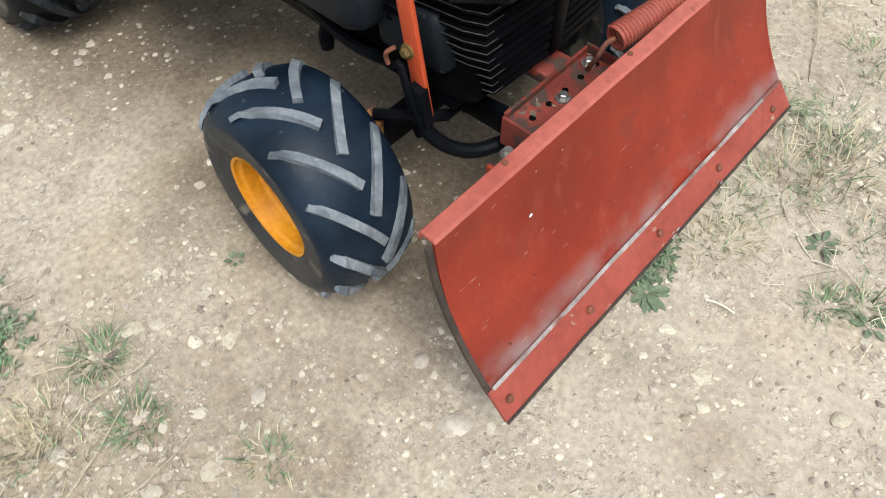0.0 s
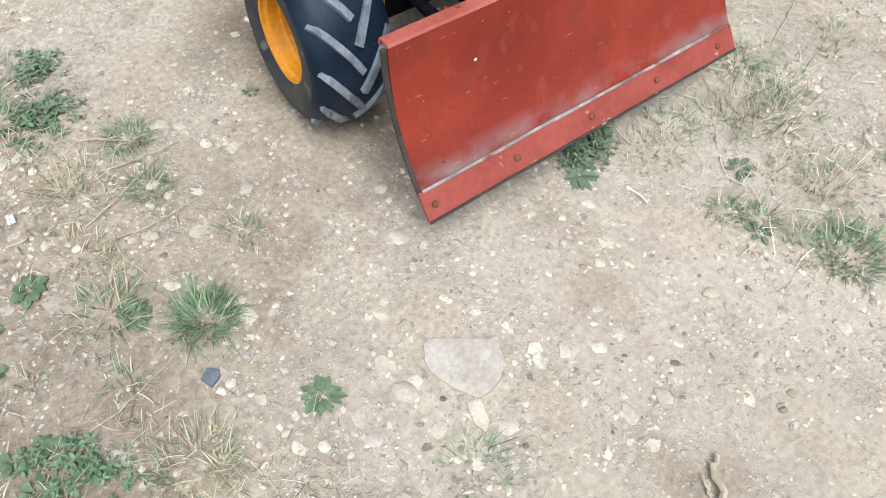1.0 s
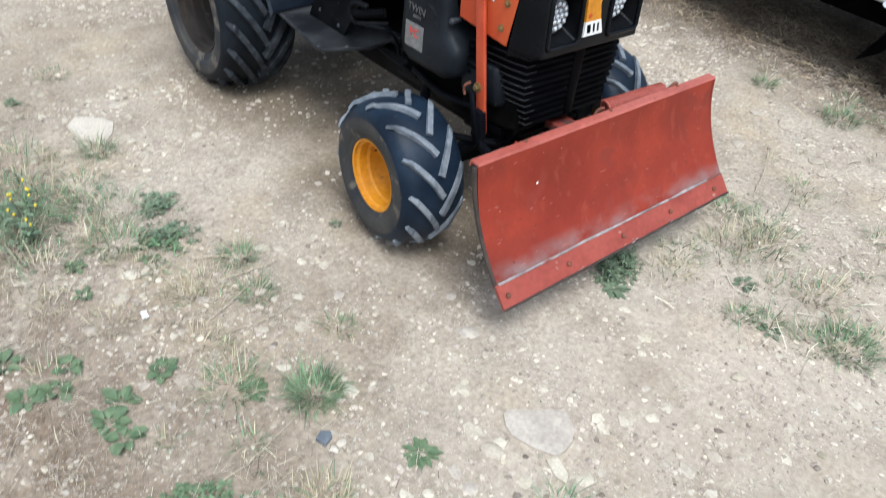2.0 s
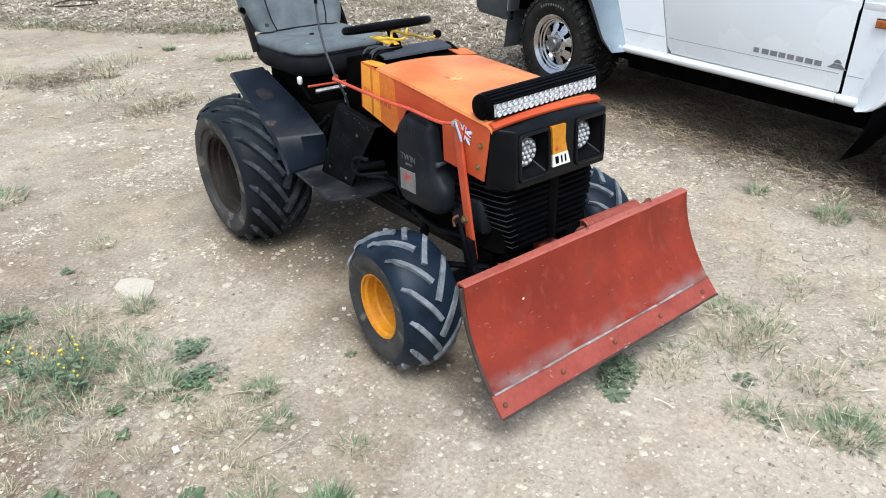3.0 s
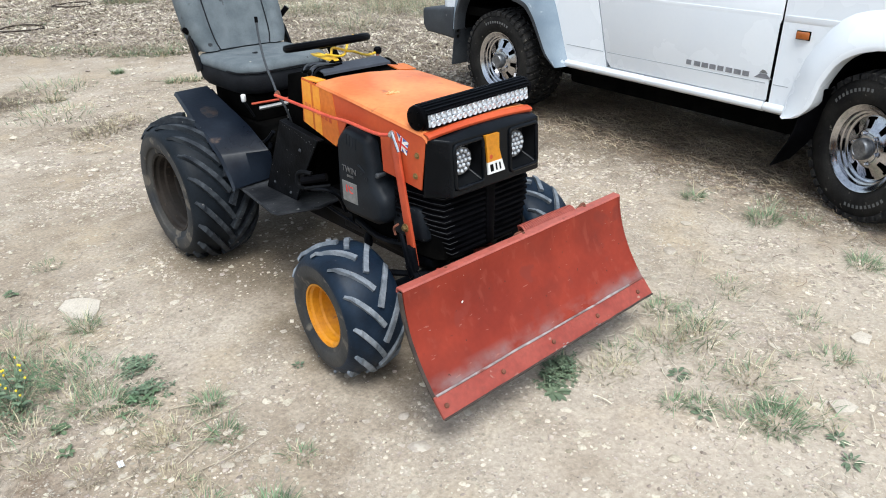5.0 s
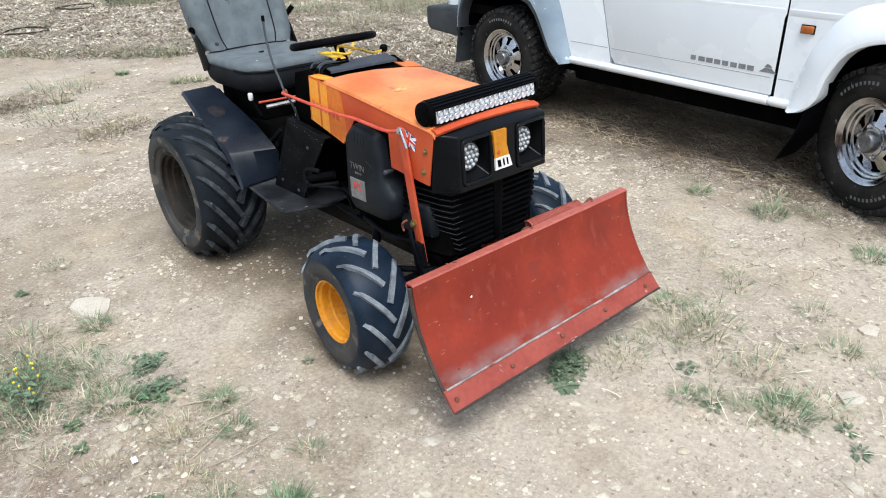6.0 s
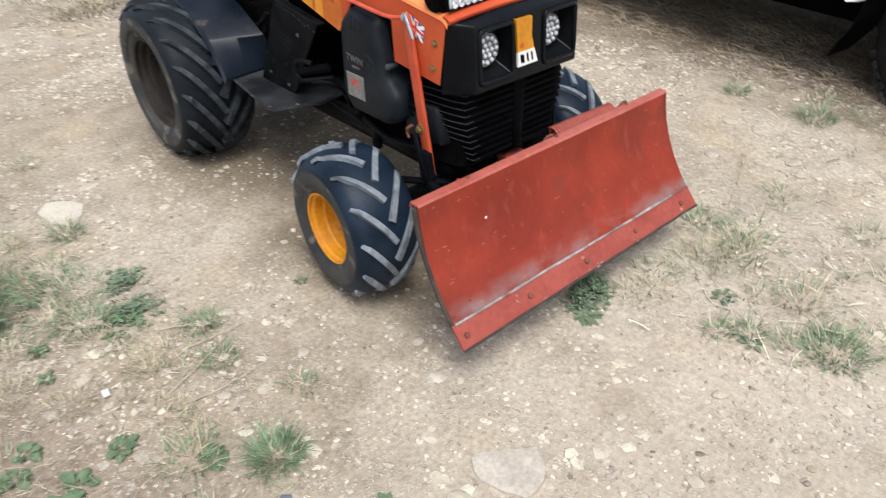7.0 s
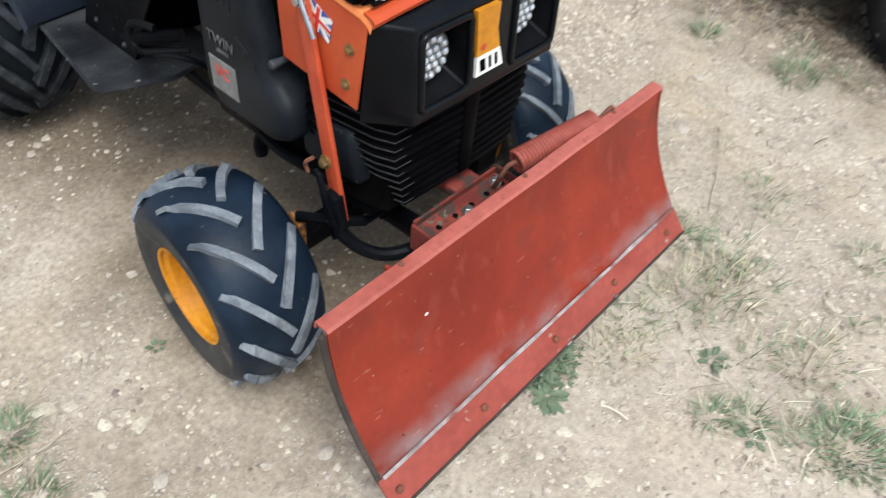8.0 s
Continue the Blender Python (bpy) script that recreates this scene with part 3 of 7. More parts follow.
def patchy(x, y):
    return noise.noise((x * 1.6, y * 1.6, 2.2)) + 0.7 * noise.noise((x * 5, y * 5, 5.0)) + 0.45 * noise.noise((x * 14, y * 14, 9.0)) > -0.05 + 0.45 * rng.random()


def bare(x, y, share=0.86):
    """The strip of earth beneath the tractor, rolled nearly free of stones."""
    return -0.54 < x < 0.45 and 1.7 > y > -0.28 + 0.25 * noise.noise((x * 3, y * 3, 6.0)) and rng.random() < share


def off_track(x, y):
    return patchy(x, y) and not bare(x, y)


v_, f_ = pebble_field(rng, 26000, (-2.2, 2.6, -1.9, 2.4), 0.0018, 0.0105, off_track, 3.2)
stuff("gravel", v_, f_, stone_pale, "pale limestone chips scattered over the dirt", "gravel")
v_, f_ = pebble_field(rng, 1500, (-2.2, 2.6, -1.9, 2.4), 0.008, 0.026, off_track, 2.8, 0.30)
stuff("gravel", v_, f_, stone_flat, "flat buff stones trodden into the dirt", "gravel")
v_, f_ = pebble_field(rng, 3000, (-2.2, 2.6, -1.9, 2.4), 0.003, 0.012, off_track, 2.6, 0.8)
stuff("gravel", v_, f_, stone_brown, "brown and grey stone chips in the dirt", "gravel")
v_, f_ = pebble_field(rng, 15000, (-2.2, 2.4, -1.9, 1.2), 0.0025, 0.0085, lambda x, y: not bare(x, y, 0.7), 2.2)
stuff("gravel", v_, f_, soil_crumb, "dusty crumbs of stone and earth on the track", "gravel")
v_, f_ = pebble_field(rng, 12000, (-3.2, 1.9, 0.8, 5.2), 0.004, 0.015, lambda x, y: not bare(x, y), 2.2, 0.8)
stuff("gravel", v_, f_, soil_crumb, "coarse crumbs of stone on the rutted track", "gravel")
v_, f_ = pebble_field(rng, 9000, (-3.4, 1.8, 0.6, 5.6), 0.004, 0.018, off_track, 2.6, 0.7)
stuff("gravel", v_, f_, stone_pale, "pale stones bedded in the rutted track", "gravel")
v_, f_ = pebble_field(rng, 3200, (-6.0, 3.2, 2.2, 9.0), 0.008, 0.032, patchy)
stuff("gravel", v_, f_, stone_pale, "pale stones strewn on the far track", "gravel")
v_, f_ = pebble_field(rng, 8000, (0.5, 2.2, -1.7, 1.6), 0.003, 0.016, patchy, 3.0, 0.7)
stuff("gravel", v_, f_, stone_pale, "coarser pale stones beside the plough", "gravel")


def strips(rng, count, place, length, width, lift=0.006, curl=0.35):
    """Loose dry stalks lying on the soil, each a thin bent strip."""
    vs, fs = [], []
    for _ in range(count):
        x, y = place()
        a, n_, wd = rng.uniform(0, 6.28), rng.uniform(*length), rng.uniform(*width)
        bend, z0, z1 = rng.uniform(-curl, curl), rng.uniform(0.1, 1.6), rng.uniform(0.1, 2.4)
        for k in range(4):
            b = len(vs)
            t = k / 3 - 0.5
            aa = a + bend * t
            px, py = x + n_ * t * math.cos(aa), y + n_ * t * math.sin(aa)
            z = ground_z(px, py) + lift * (z0 + (z1 - z0) * (t + 0.5)) + 0.001
            vs += [(px - wd * math.sin(aa), py + wd * math.cos(aa), z), (px + wd * math.sin(aa), py - wd * math.cos(aa), z + wd * 0.8)]
            if k:
                fs.append((b - 2, b - 1, b + 1, b))
    return vs, fs


def blob(cx, cy, sx, sy):
    return lambda: (rng.gauss(cx, sx), rng.gauss(cy, sy))


def under_truck():
    u, v = rng.uniform(-0.3, 2.9), rng.gauss(0.36, 0.36)
    return (2.07 + 0.111 * u + 0.994 * v, -0.705 + 0.994 * u - 0.111 * v)


v_, f_ = strips(rng, 13000, under_truck, (0.03, 0.12), (0.0008, 0.0018), 0.018, 1.4)
stuff("dry_straw", v_, f_, straw, "matted dry straw beneath the parked vehicle", "straw")
v_, f_ = strips(rng, 5000, under_truck, (0.02, 0.08), (0.0006, 0.0016), 0.008, 1.0)
stuff("dead_litter", v_, f_, litter_dark, "brown dead stalks beneath the parked vehicle", "litter")


def matted():
    while True:
        x, y = rng.uniform(-2.1, -0.84), rng.uniform(-1.5, 1.3)
        if noise.noise((x * 4, y * 4, 3.0)) + 0.5 * noise.noise((x * 11, y * 11, 8.0)) > 0.12 + 0.2 * rng.random():
            return x, y


v_, f_ = strips(rng, 3800, matted, (0.010, 0.045), (0.00025, 0.0006), 0.006)
stuff("dry_straw", v_, f_, straw_pale, "thin dry stalks strewn over the weedy verge", "straw")
v_, f_ = strips(rng, 2200, matted, (0.006, 0.03), (0.0003, 0.0009), 0.004)
stuff("dead_litter", v_, f_, litter_dark, "brown dead leaves and moss on the verge", "litter")
v_, f_ = strips(rng, 110, blob(0.6, -0.75, 0.24, 0.2), (0.03, 0.07), (0.0006, 0.0015), 0.012)
stuff("dry_straw", v_, f_, straw_pale, "dry bent stalks beside the plough", "straw")


# ---- garden tractor ----
STANCE = pose(0, -0.006, -0.024, -1.03, 0, 0)  # it sits a little tail-low
tractor = thing("garden_tractor", STANCE, "orange and black garden tractor with red plough blade, parked on dirt", "tractor")
CX = 0.035  # centre line of the tractor


def tyre_radius(profile, x):
    """The radius of a tyre profile at a place across its width."""
    pts = sorted(profile)
    for (a, ra), (b, rb) in zip(pts, pts[1:]):
        if a <= x <= b:
            return ra + (rb - ra) * (x - a) / (b - a)
    return pts[-1][1]


def lug_mesh(name, tread, side, reach, sweep, width, height, start, material, fade):
    """A bar lug from near the middle of the tread out to the shoulder, swept back as it goes."""
    rows_ = []
    n_ = 7
    for k in range(n_ + 1):
        t = k / n_
        x = side * (start + (reach - start) * t)
        th = sweep * t ** 0.9
        r = tyre_radius(tread, x)
        slope = (tyre_radius(tread, x + side * 0.004) - r) / 0.004
        # across the lug, in the tangent plane
        ax, at = (reach - start), sweep * r
        ln = math.hypot(ax, at)
        ux, ut = -at / ln * side, ax / ln
        row = []
        for w_, h_ in ((-0.58, -0.006), (-0.5, height), (0.5, height), (0.58, -0.006)):
            xx = x + ux * w_ * width
            tt = th + ut * w_ * width / r
            rr = r + slope * side * (ux * w_ * width) * side + h_ * (1 - 0.35 * t - fade * t ** 6)
            row.append((xx, rr * math.sin(tt), rr * math.cos(tt)))
        rows_.append(row)
    bm = bmesh.new()
    g = [[bm.verts.new(p) for p in r] for r in rows_]
    for a, b in zip(g, g[1:]):
        for j in range(3):
            bm.faces.new((a[j], a[j + 1], b[j + 1], b[j]))
    bm.faces.new(g[0])
    bm.faces.new(g[-1][::-1])
    bmesh.ops.recalc_face_normals(bm, faces=bm.faces)
    me = bpy.data.meshes.new(name)
    bm.to_mesh(me)
    bm.free()
    me.materials.append(material)
    return me


def tractor_wheel(name, m, out, half, radius, rim_r, lugs, sweep, width, height, rim_mat, lug_mat, parent, rim_depth, label, reach, bulge=0.0, dish=0.70):
    """Rim with a tyre and its bar lugs, about its own x axis; out is the side that faces away from the tractor."""
    h, r = half, radius - height
    tread = [(-h, r * (0.80 - bulge)), (-h * 0.93, r * (0.90 - bulge)), (-h * 0.72, r * (0.965 - bulge * 0.6)), (-h * 0.35, r * (0.993 - bulge * 0.14)), (0, r), (h * 0.35, r * (0.993 - bulge * 0.14)), (h * 0.72, r * (0.965 - bulge * 0.6)), (h * 0.93, r * (0.90 - bulge)), (h, r * (0.80 - bulge))]
    wall = rim_r + (r * (0.80 - bulge) - rim_r) * 0.55
    bead = rim_r * 1.02
    carcass = [(-h * dish, bead), (-h * (dish + 0.08), rim_r * 1.07), (-h * max(0.93, dish + 0.10), rim_r * 1.20), (-h * 0.99, wall)] + tread + [(h * 0.99, wall), (h * max(0.93, dish + 0.10), rim_r * 1.20), (h * (dish + 0.08), rim_r * 1.07), (h * dish, bead)]
    fine_ = smooth_path([(a, b, 0) for a, b in carcass], 3)
    o = out
    hub = part(name, lathe([(o * (h * dish - rim_depth), 0.0001), (o * (h * dish - rim_depth), rim_r * 0.34), (o * (h * dish - rim_depth - 0.01), rim_r * 0.40), (o * (h * dish - rim_depth - 0.012), rim_r * 0.75),
                            (o * (h * dish - rim_depth * 0.72), rim_r * 0.80), (o * (h * dish - rim_depth * 0.66), rim_r * 0.84), (o * (h * dish - rim_depth * 0.36), rim_r * 0.855), (o * (h * dish - rim_depth * 0.30), rim_r * 0.91), (o * h * (dish - 0.08), rim_r * 0.925), (o * h * (dish - 0.02), rim_r * 0.985), (o * h * (dish + 0.04), rim_r * 1.05), (o * h * (dish + 0.08), rim_r * 1.045), (o * h * (dish + 0.06), rim_r * 0.99),
                            (-o * h * 0.7, rim_r * 0.95), (-o * h * 0.78, rim_r * 1.04), (-o * h * 0.74, rim_r * 0.9)], 40, closed=False), rim_mat, parent, label)
    hub.matrix_local = STANCE.inverted() @ m
    tyre = part("tyre", lathe([(p.x, p.y) for p in fine_], 56, closed=False), [rubber_rear if rim_r > 0.12 else rubber, sidewall_dust], hub, "dusty black rubber tyre")
    for f in tyre.data.polygons:
        f.material_index = int(math.hypot(f.center.y, f.center.z) < r * (0.84 - bulge))
    part("axle_cap", lathe([(o * (h * dish - rim_depth), rim_r * 0.22), (o * (h * dish - rim_depth + 0.02), rim_r * 0.2), (o * (h * dish - rim_depth + 0.026), rim_r * 0.1)], 12), rust, hub, "rusty axle end")
    if rim_r < 0.12:
        g = random.Random(12)
        for k in range(7):
            a, w, u = radians(24 + g.gauss(0, 9)), g.uniform(0.004, 0.010), g.gauss(0, 0.010)
            bm = bmesh.new()
            ring = [bm.verts.new((o * (h * dish - rim_depth * 0.50) + u + w * (0.5 + 0.7 * g.random()) * math.cos(t), rim_r * 0.815 * math.cos(a + w * 9 * math.sin(t) * 0.9), rim_r * 0.815 * math.sin(a + w * 9 * math.sin(t) * 0.9))) for t in (2 * math.pi * q / 9 for q in range(9))]
            bm.faces.new(ring)
            part("rust_spot", bm, rust, hub, "dark rust eaten through the yellow paint")
    for k in range(4):
        a = k * math.pi / 2 + 0.4
        part("wheel_nut", bolt((o * (h * dish - rim_depth), rim_r * 0.3 * math.cos(a), rim_r * 0.3 * math.sin(a)), 0.007, 0.008, "x", o), rust, hub)
    mesh_a = lug_mesh("lug", tread, 1, h * reach, sweep, width, height, h * 0.0, lug_mat, 0.5 if rim_r > 0.12 else 0.1)
    mesh_b = lug_mesh("lug", tread, -1, h * reach, sweep, width, height, h * 0.0, lug_mat, 0.5 if rim_r > 0.12 else 0.1)
    for k in range(lugs):
        for mesh_, off in ((mesh_a, 0.0), (mesh_b, 0.5)):
            lug = new("lug", mesh_)
            lug.parent = hub
            lug.matrix_local = Matrix.Rotation(2 * math.pi * (k + off) / lugs, 4, "X")
    return hub


FRONT_X, FRONT_Y, FRONT_R = -0.383, -0.035, 0.2230
REAR_X, REAR_Y, REAR_R = -0.335, 1.105, 0.309
STEER = -4.0
front = dict(half=0.102, radius=FRONT_R, rim_r=0.100, lugs=12, sweep=0.60, width=0.0155, height=0.012, rim_mat=yellow_rim, lug_mat=lug_rubber, parent=tractor, rim_depth=0.105, label="bright yellow front wheel rim", reach=0.84, bulge=0.05, dish=0.82)
tractor_wheel("front_wheel", pose(FRONT_X, FRONT_Y, FRONT_R - 0.005, 6, 0, STEER), -1, **front)
tractor_wheel("front_wheel", pose(0.437, FRONT_Y, FRONT_R - 0.008, 25, 0, STEER), 1, **front)
rear = dict(half=0.147, radius=REAR_R, rim_r=0.158, lugs=17, sweep=0.70, width=0.019, height=0.025, rim_mat=brown_rim, lug_mat=lug_dark, parent=tractor, rim_depth=0.10, label="dirty brown deep-dished rear wheel rim", reach=0.87, dish=0.80)
tractor_wheel("rear_wheel", pose(REAR_X, REAR_Y, REAR_R - 0.012, 5, 0, 0), -1, **rear)
tractor_wheel("rear_wheel", pose(2 * CX - REAR_X, REAR_Y, REAR_R - 0.012, 14, 0, 0), 1, **rear)

# chassis and axles
for s in (-1, 1):
    part("chassis_rail", box(CX + s * 0.11 - 0.02, CX + s * 0.11 + 0.02, -0.16, 1.36, 0.285, 0.365, 0.004), black_paint, tractor)
part("axle_support", box(0.225, 0.300, -0.150, 0.060, 0.215, 0.385, 0.006), black_paint, tractor, "black front axle support plate")
part("front_axle", box(CX - 0.32, CX + 0.32, FRONT_Y - 0.022, FRONT_Y + 0.022, 0.20, 0.25, 0.006), black_paint, tractor)
part("rear_axle", lathe([(CX - 0.17, 0.045), (CX - 0.06, 0.06), (CX + 0.06, 0.06), (CX + 0.17, 0.045)], 20, "x", (0, REAR_Y, REAR_R - 0.012)), black_paint, tractor)
part("gearbox", box(CX - 0.10, CX + 0.10, 1.05, 1.33, 0.20, 0.42, 0.02, 3), black_paint, tractor)
for s in (-1, 1):
    part("steering_knuckle", prism([(FRONT_Y - 0.022, 0.20), (FRONT_Y + 0.022, 0.20), (FRONT_Y + 0.022, 0.285), (FRONT_Y - 0.006, 0.318), (FRONT_Y - 0.030, 0.295)], "x", CX + s * 0.258 - 0.011, CX + s * 0.258 + 0.011, 0.004), rusty_yellow, tractor, "rust-stained yellow steering knuckle")
    part("steering_arm", tube(smooth_path([(CX + s * 0.265, FRONT_Y - 0.02, 0.315), (CX + s * 0.21, FRONT_Y - 0.09, 0.315), (CX + s * 0.17, FRONT_Y - 0.12, 0.31)], 4), 0.011, 8), black_paint, tractor)
part("tie_rod", tube([(CX - 0.17, FRONT_Y - 0.12, 0.31), (CX + 0.17, FRONT_Y - 0.12, 0.31)], 0.008, 8), black_paint, tractor)

# bonnet
HL, HR = -0.20, 0.234
side_line = [(-0.228, 0.792), (0.405, 0.872), (0.418, 0.719), (0.228, 0.668), (0.150, 0.772), (-0.018, 0.752), (-0.022, 0.645), (-0.202, 0.628)]
right_line = [(-0.228, 0.780), (0.400, 0.826), (0.418, 0.700), (0.228, 0.650), (-0.202, 0.628)]
for x0, x1, line in ((HL, HL + 0.004, side_line), (HR - 0.004, HR, right_line)):
    part("bonnet_side", prism(line, "x", x0, x1, 0.0008, 1), orange_red if x0 == HL else orange, tractor, "orange-red bonnet side panel")
rows_ = []
for y, z in ((-0.236, 0.787), (-0.228, 0.797), (-0.215, 0.803), (-0.05, 0.8245), (0.15, 0.8495), (0.300, 0.8665), (0.316, 0.8655), (0.322, 0.860)):
    sag = 0.028 * (y + 0.236) / 0.55  # the far edge has been pressed down towards the rear
    rows_.append([(x, y - (0.012 * noise.noise((x * 9, 1.0, 2.0)) if y > 0.29 else 0), z + dz - sag * max(0.0, (x - HL) / (HR - HL)) ** 1.5 + 0.0015 * noise.noise((x * 8, y * 8, 3.0))) for x, dz in ((HL - 0.002, -0.010), (HL + 0.001, -0.002), (HL + 0.010, 0.003), (HL + 0.10, 0.009), (CX - 0.02, 0.012), (HR - 0.10, 0.009), (HR - 0.010, 0.003), (HR - 0.001, -0.002), (HR + 0.002, -0.010))])
part("bonnet_top", sheet(rows_, 0.003), orange_top, tractor, "faded orange bonnet top, lightened for sky reflection", 30)
peel_edge = [(0.034 * math.cos(a) * (1 + 0.9 * noise.noise((3 * math.cos(a), 3 * math.sin(a), 2.0))), 0.014 * math.sin(a) * (1 + 0.6 * noise.noise((4 * math.cos(a), 4 * math.sin(a), 5.0)))) for a in (2 * math.pi * k / 18 for k in range(18))]
peel = part("peeled_paint", prism(peel_edge, "z", -0.001, 0.0004), flower_cream, tractor, "small cream patch of peeled paint")
peel.matrix_local = pose(-0.06, 0.085, 0.8482, 7.2, 1.5, 12)
g_ = random.Random(52)
for k in range(9):
    x, y, a = g_.uniform(-0.15, 0.15), g_.uniform(-0.12, 0.25), g_.uniform(-0.6, 0.9)
    n_ = g_.uniform(0.015, 0.06)
    bm = bmesh.new()
    for i in range(5):
        u = n_ * (i / 4 - 0.5)
        px, py = x + u * math.cos(a), y + u * math.sin(a) + 0.004 * math.sin(9 * i)
        pz = 0.8330 + 0.125 * py - 0.051 * max(0.0, (px - HL) / (HR - HL)) ** 1.5 * (py + 0.236) + 0.0016
        wd = 0.0011 * (1 - abs(i - 2) / 2.6)
        row = [bm.verts.new((px - wd * math.sin(a), py + wd * math.cos(a), pz)), bm.verts.new((px + wd * math.sin(a), py - wd * math.cos(a), pz))]
        if i:
            bm.faces.new((last[0], last[1], row[1], row[0]))
        last = row
    part("scratch", bm, (rust, flower_cream, orange_red)[k % 3], tractor, "scratch in the bonnet paint")
crown = lambda x: 0.009 * (1 - (2 * (x - HL) / (HR - HL) - 1) ** 2)
lip_rows = [[(HL + (HR - HL) * k / 14, y, z + crown(HL + (HR - HL) * k / 14)) for k in range(15)] for y, z in ((-0.240, 0.786), (-0.2435, 0.790), (-0.244, 0.795), (-0.240, 0.799), (-0.232, 0.8020), (-0.220, 0.8045))]
part("bonnet_lip", sheet(lip_rows, 0.003), orange_red, tractor, "red-orange rolled front lip of the bonnet", 40)
part("bonnet_rear_panel", prism([(0.225, 0.846), (0.404, 0.869), (0.417, 0.720), (0.229, 0.670), (0.200, 0.702)], "x", HL - 0.0012, HL + 0.001), amber_side, tractor, "amber rear part of the bonnet side")
# amber bands and maker's mark on the bonnet side
for y0, y1 in ((0.352, 0.402), (0.300, 0.338)):
    q = [(y0, 0.866 - (0.405 - y0) * 0.126), (y1, 0.866 - (0.405 - y1) * 0.126), (y1 + 0.006, 0.7205 - (0.411 - y1) * 0.266), (y0 + 0.004, 0.7205 - (0.413 - y0) * 0.266)]
    part("amber_band", prism(q, "x", HL - 0.0017, HL + 0.001), yellow_stripe, tractor, "amber decal band")
for k in range(7):
    y = 0.395 - k * 0.023
    part("name_mark", prism([(y, 0.793 - k * 0.004), (y - 0.016, 0.790 - k * 0.004), (y - 0.016, 0.768 - k * 0.004), (y, 0.771 - k * 0.004)], "x", HL - 0.0022, HL - 0.001), orange_red if k > 3 else orange, tractor, "worn mark bar")
# flag sticker with a silver pin across its corner
FL = -0.085


def flag_point(u, v):
    """Along (to the front) and up the sticker, which slants with the bonnet."""
    return (FL - 0.058 * u - 0.010 * v, 0.786 - 0.012 * u - 0.040 * (1 - v) - 0.012 * u)


def flag_piece(name, quad, layer, material):
    part(name, prism([flag_point(u, v) for u, v in quad], "x", HL - 0.0012 - 0.0005 * layer, HL + 0.001), material, flag)


flag = part("flag_sticker", prism([flag_point(u, v) for u, v in ((0, 0), (1, 0), (1, 1), (0, 1))], "x", HL - 0.0012, HL + 0.001), blue_mark, tractor, "small flag sticker in red, white and blue")
flag_piece("white_diagonal", ((0, 0), (0.12, 0), (1, 0.86), (1, 1), (0.88, 1), (0, 0.14)), 1, white_mark)
flag_piece("white_diagonal", ((0, 1), (0, 0.86), (0.88, 0), (1, 0), (1, 0.14), (0.12, 1)), 1.2, white_mark)
flag_piece("white_cross", ((0.39, 0), (0.61, 0), (0.61, 1), (0.39, 1)), 1.6, white_mark)
flag_piece("white_cross", ((0, 0.36), (1, 0.36), (1, 0.64), (0, 0.64)), 1.8, white_mark)
flag_piece("red_cross", ((0.44, 0), (0.56, 0), (0.56, 1), (0.44, 1)), 2.2, red_mark)
flag_piece("red_cross", ((0, 0.42), (1, 0.42), (1, 0.58), (0, 0.58)), 2.4, red_mark)
for y, z in ((-0.190, 0.732), (-0.179, 0.667)):
    part("bonnet_bolt", bolt((HL, y, z), 0.0065, 0.007, "x", -1), brass, tractor, "brassy bolt in a dark washer")

# headlamp nose
XL, XR, XB0, XB1 = -0.142, 0.234, HL + 0.004, HR - 0.004
YF, YB, ZT, ZB = -0.270, -0.205, 0.778, 0.606
POCKETS = ((-0.130, -0.016), (0.100, 0.222))
PZ0, PZ1 = 0.630, 0.762


def nose_shell():
    bm = bmesh.new()
    xs = [XL, POCKETS[0][0], POCKETS[0][1], POCKETS[1][0], POCKETS[1][1], XR]
    zs = [ZB, PZ0, PZ1, ZT]
    yf = lambda z: YF - 0.008 * (ZT - z) / (ZT - ZB)
    g = [[bm.verts.new((x, yf(z), z)) for x in xs] for z in zs]
    for j in range(3):
        for i in range(5):
            if j == 1 and i in (1, 3):
                inner = [bm.verts.new((x, yf(z) + 0.050, z)) for x, z in ((xs[i] + 0.014, zs[1] + 0.030), (xs[i + 1] - 0.014, zs[1] + 0.030), (xs[i + 1] - 0.014, zs[2] - 0.010), (xs[i] + 0.014, zs[2] - 0.010))]
                outer = [g[1][i], g[1][i + 1], g[2][i + 1], g[2][i]]
                for k in range(4):
                    bm.faces.new((outer[k], outer[(k + 1) % 4], inner[(k + 1) % 4], inner[k])).material_index = 1
                bm.faces.new(inner).material_index = 1
            else:
                bm.faces.new((g[j][i], g[j][i + 1], g[j + 1][i + 1], g[j + 1][i]))
    edge = g[0] + [r[-1] for r in g[1:]] + g[3][-2::-1] + [r[0] for r in g[2:0:-1]]
    back = []
    for v in edge:
        tx = (v.co.x - XL) / (XR - XL)
        tz = (v.co.z - ZB) / (ZT - ZB)
        back.append(bm.verts.new((XB0 + tx * (XB1 - XB0), YB - 0.022 * tz, 0.602 + tz * (0.186 + 0.018 * (1 - (2 * tx - 1) ** 2)))))
    for k in range(len(edge)):
        bm.faces.new((edge[k], back[k], back[(k + 1) % len(edge)], edge[(k + 1) % len(edge)]))
    bmesh.ops.recalc_face_normals(bm, faces=bm.faces)
    return bevelled(bm, 0.013, 4, 30)


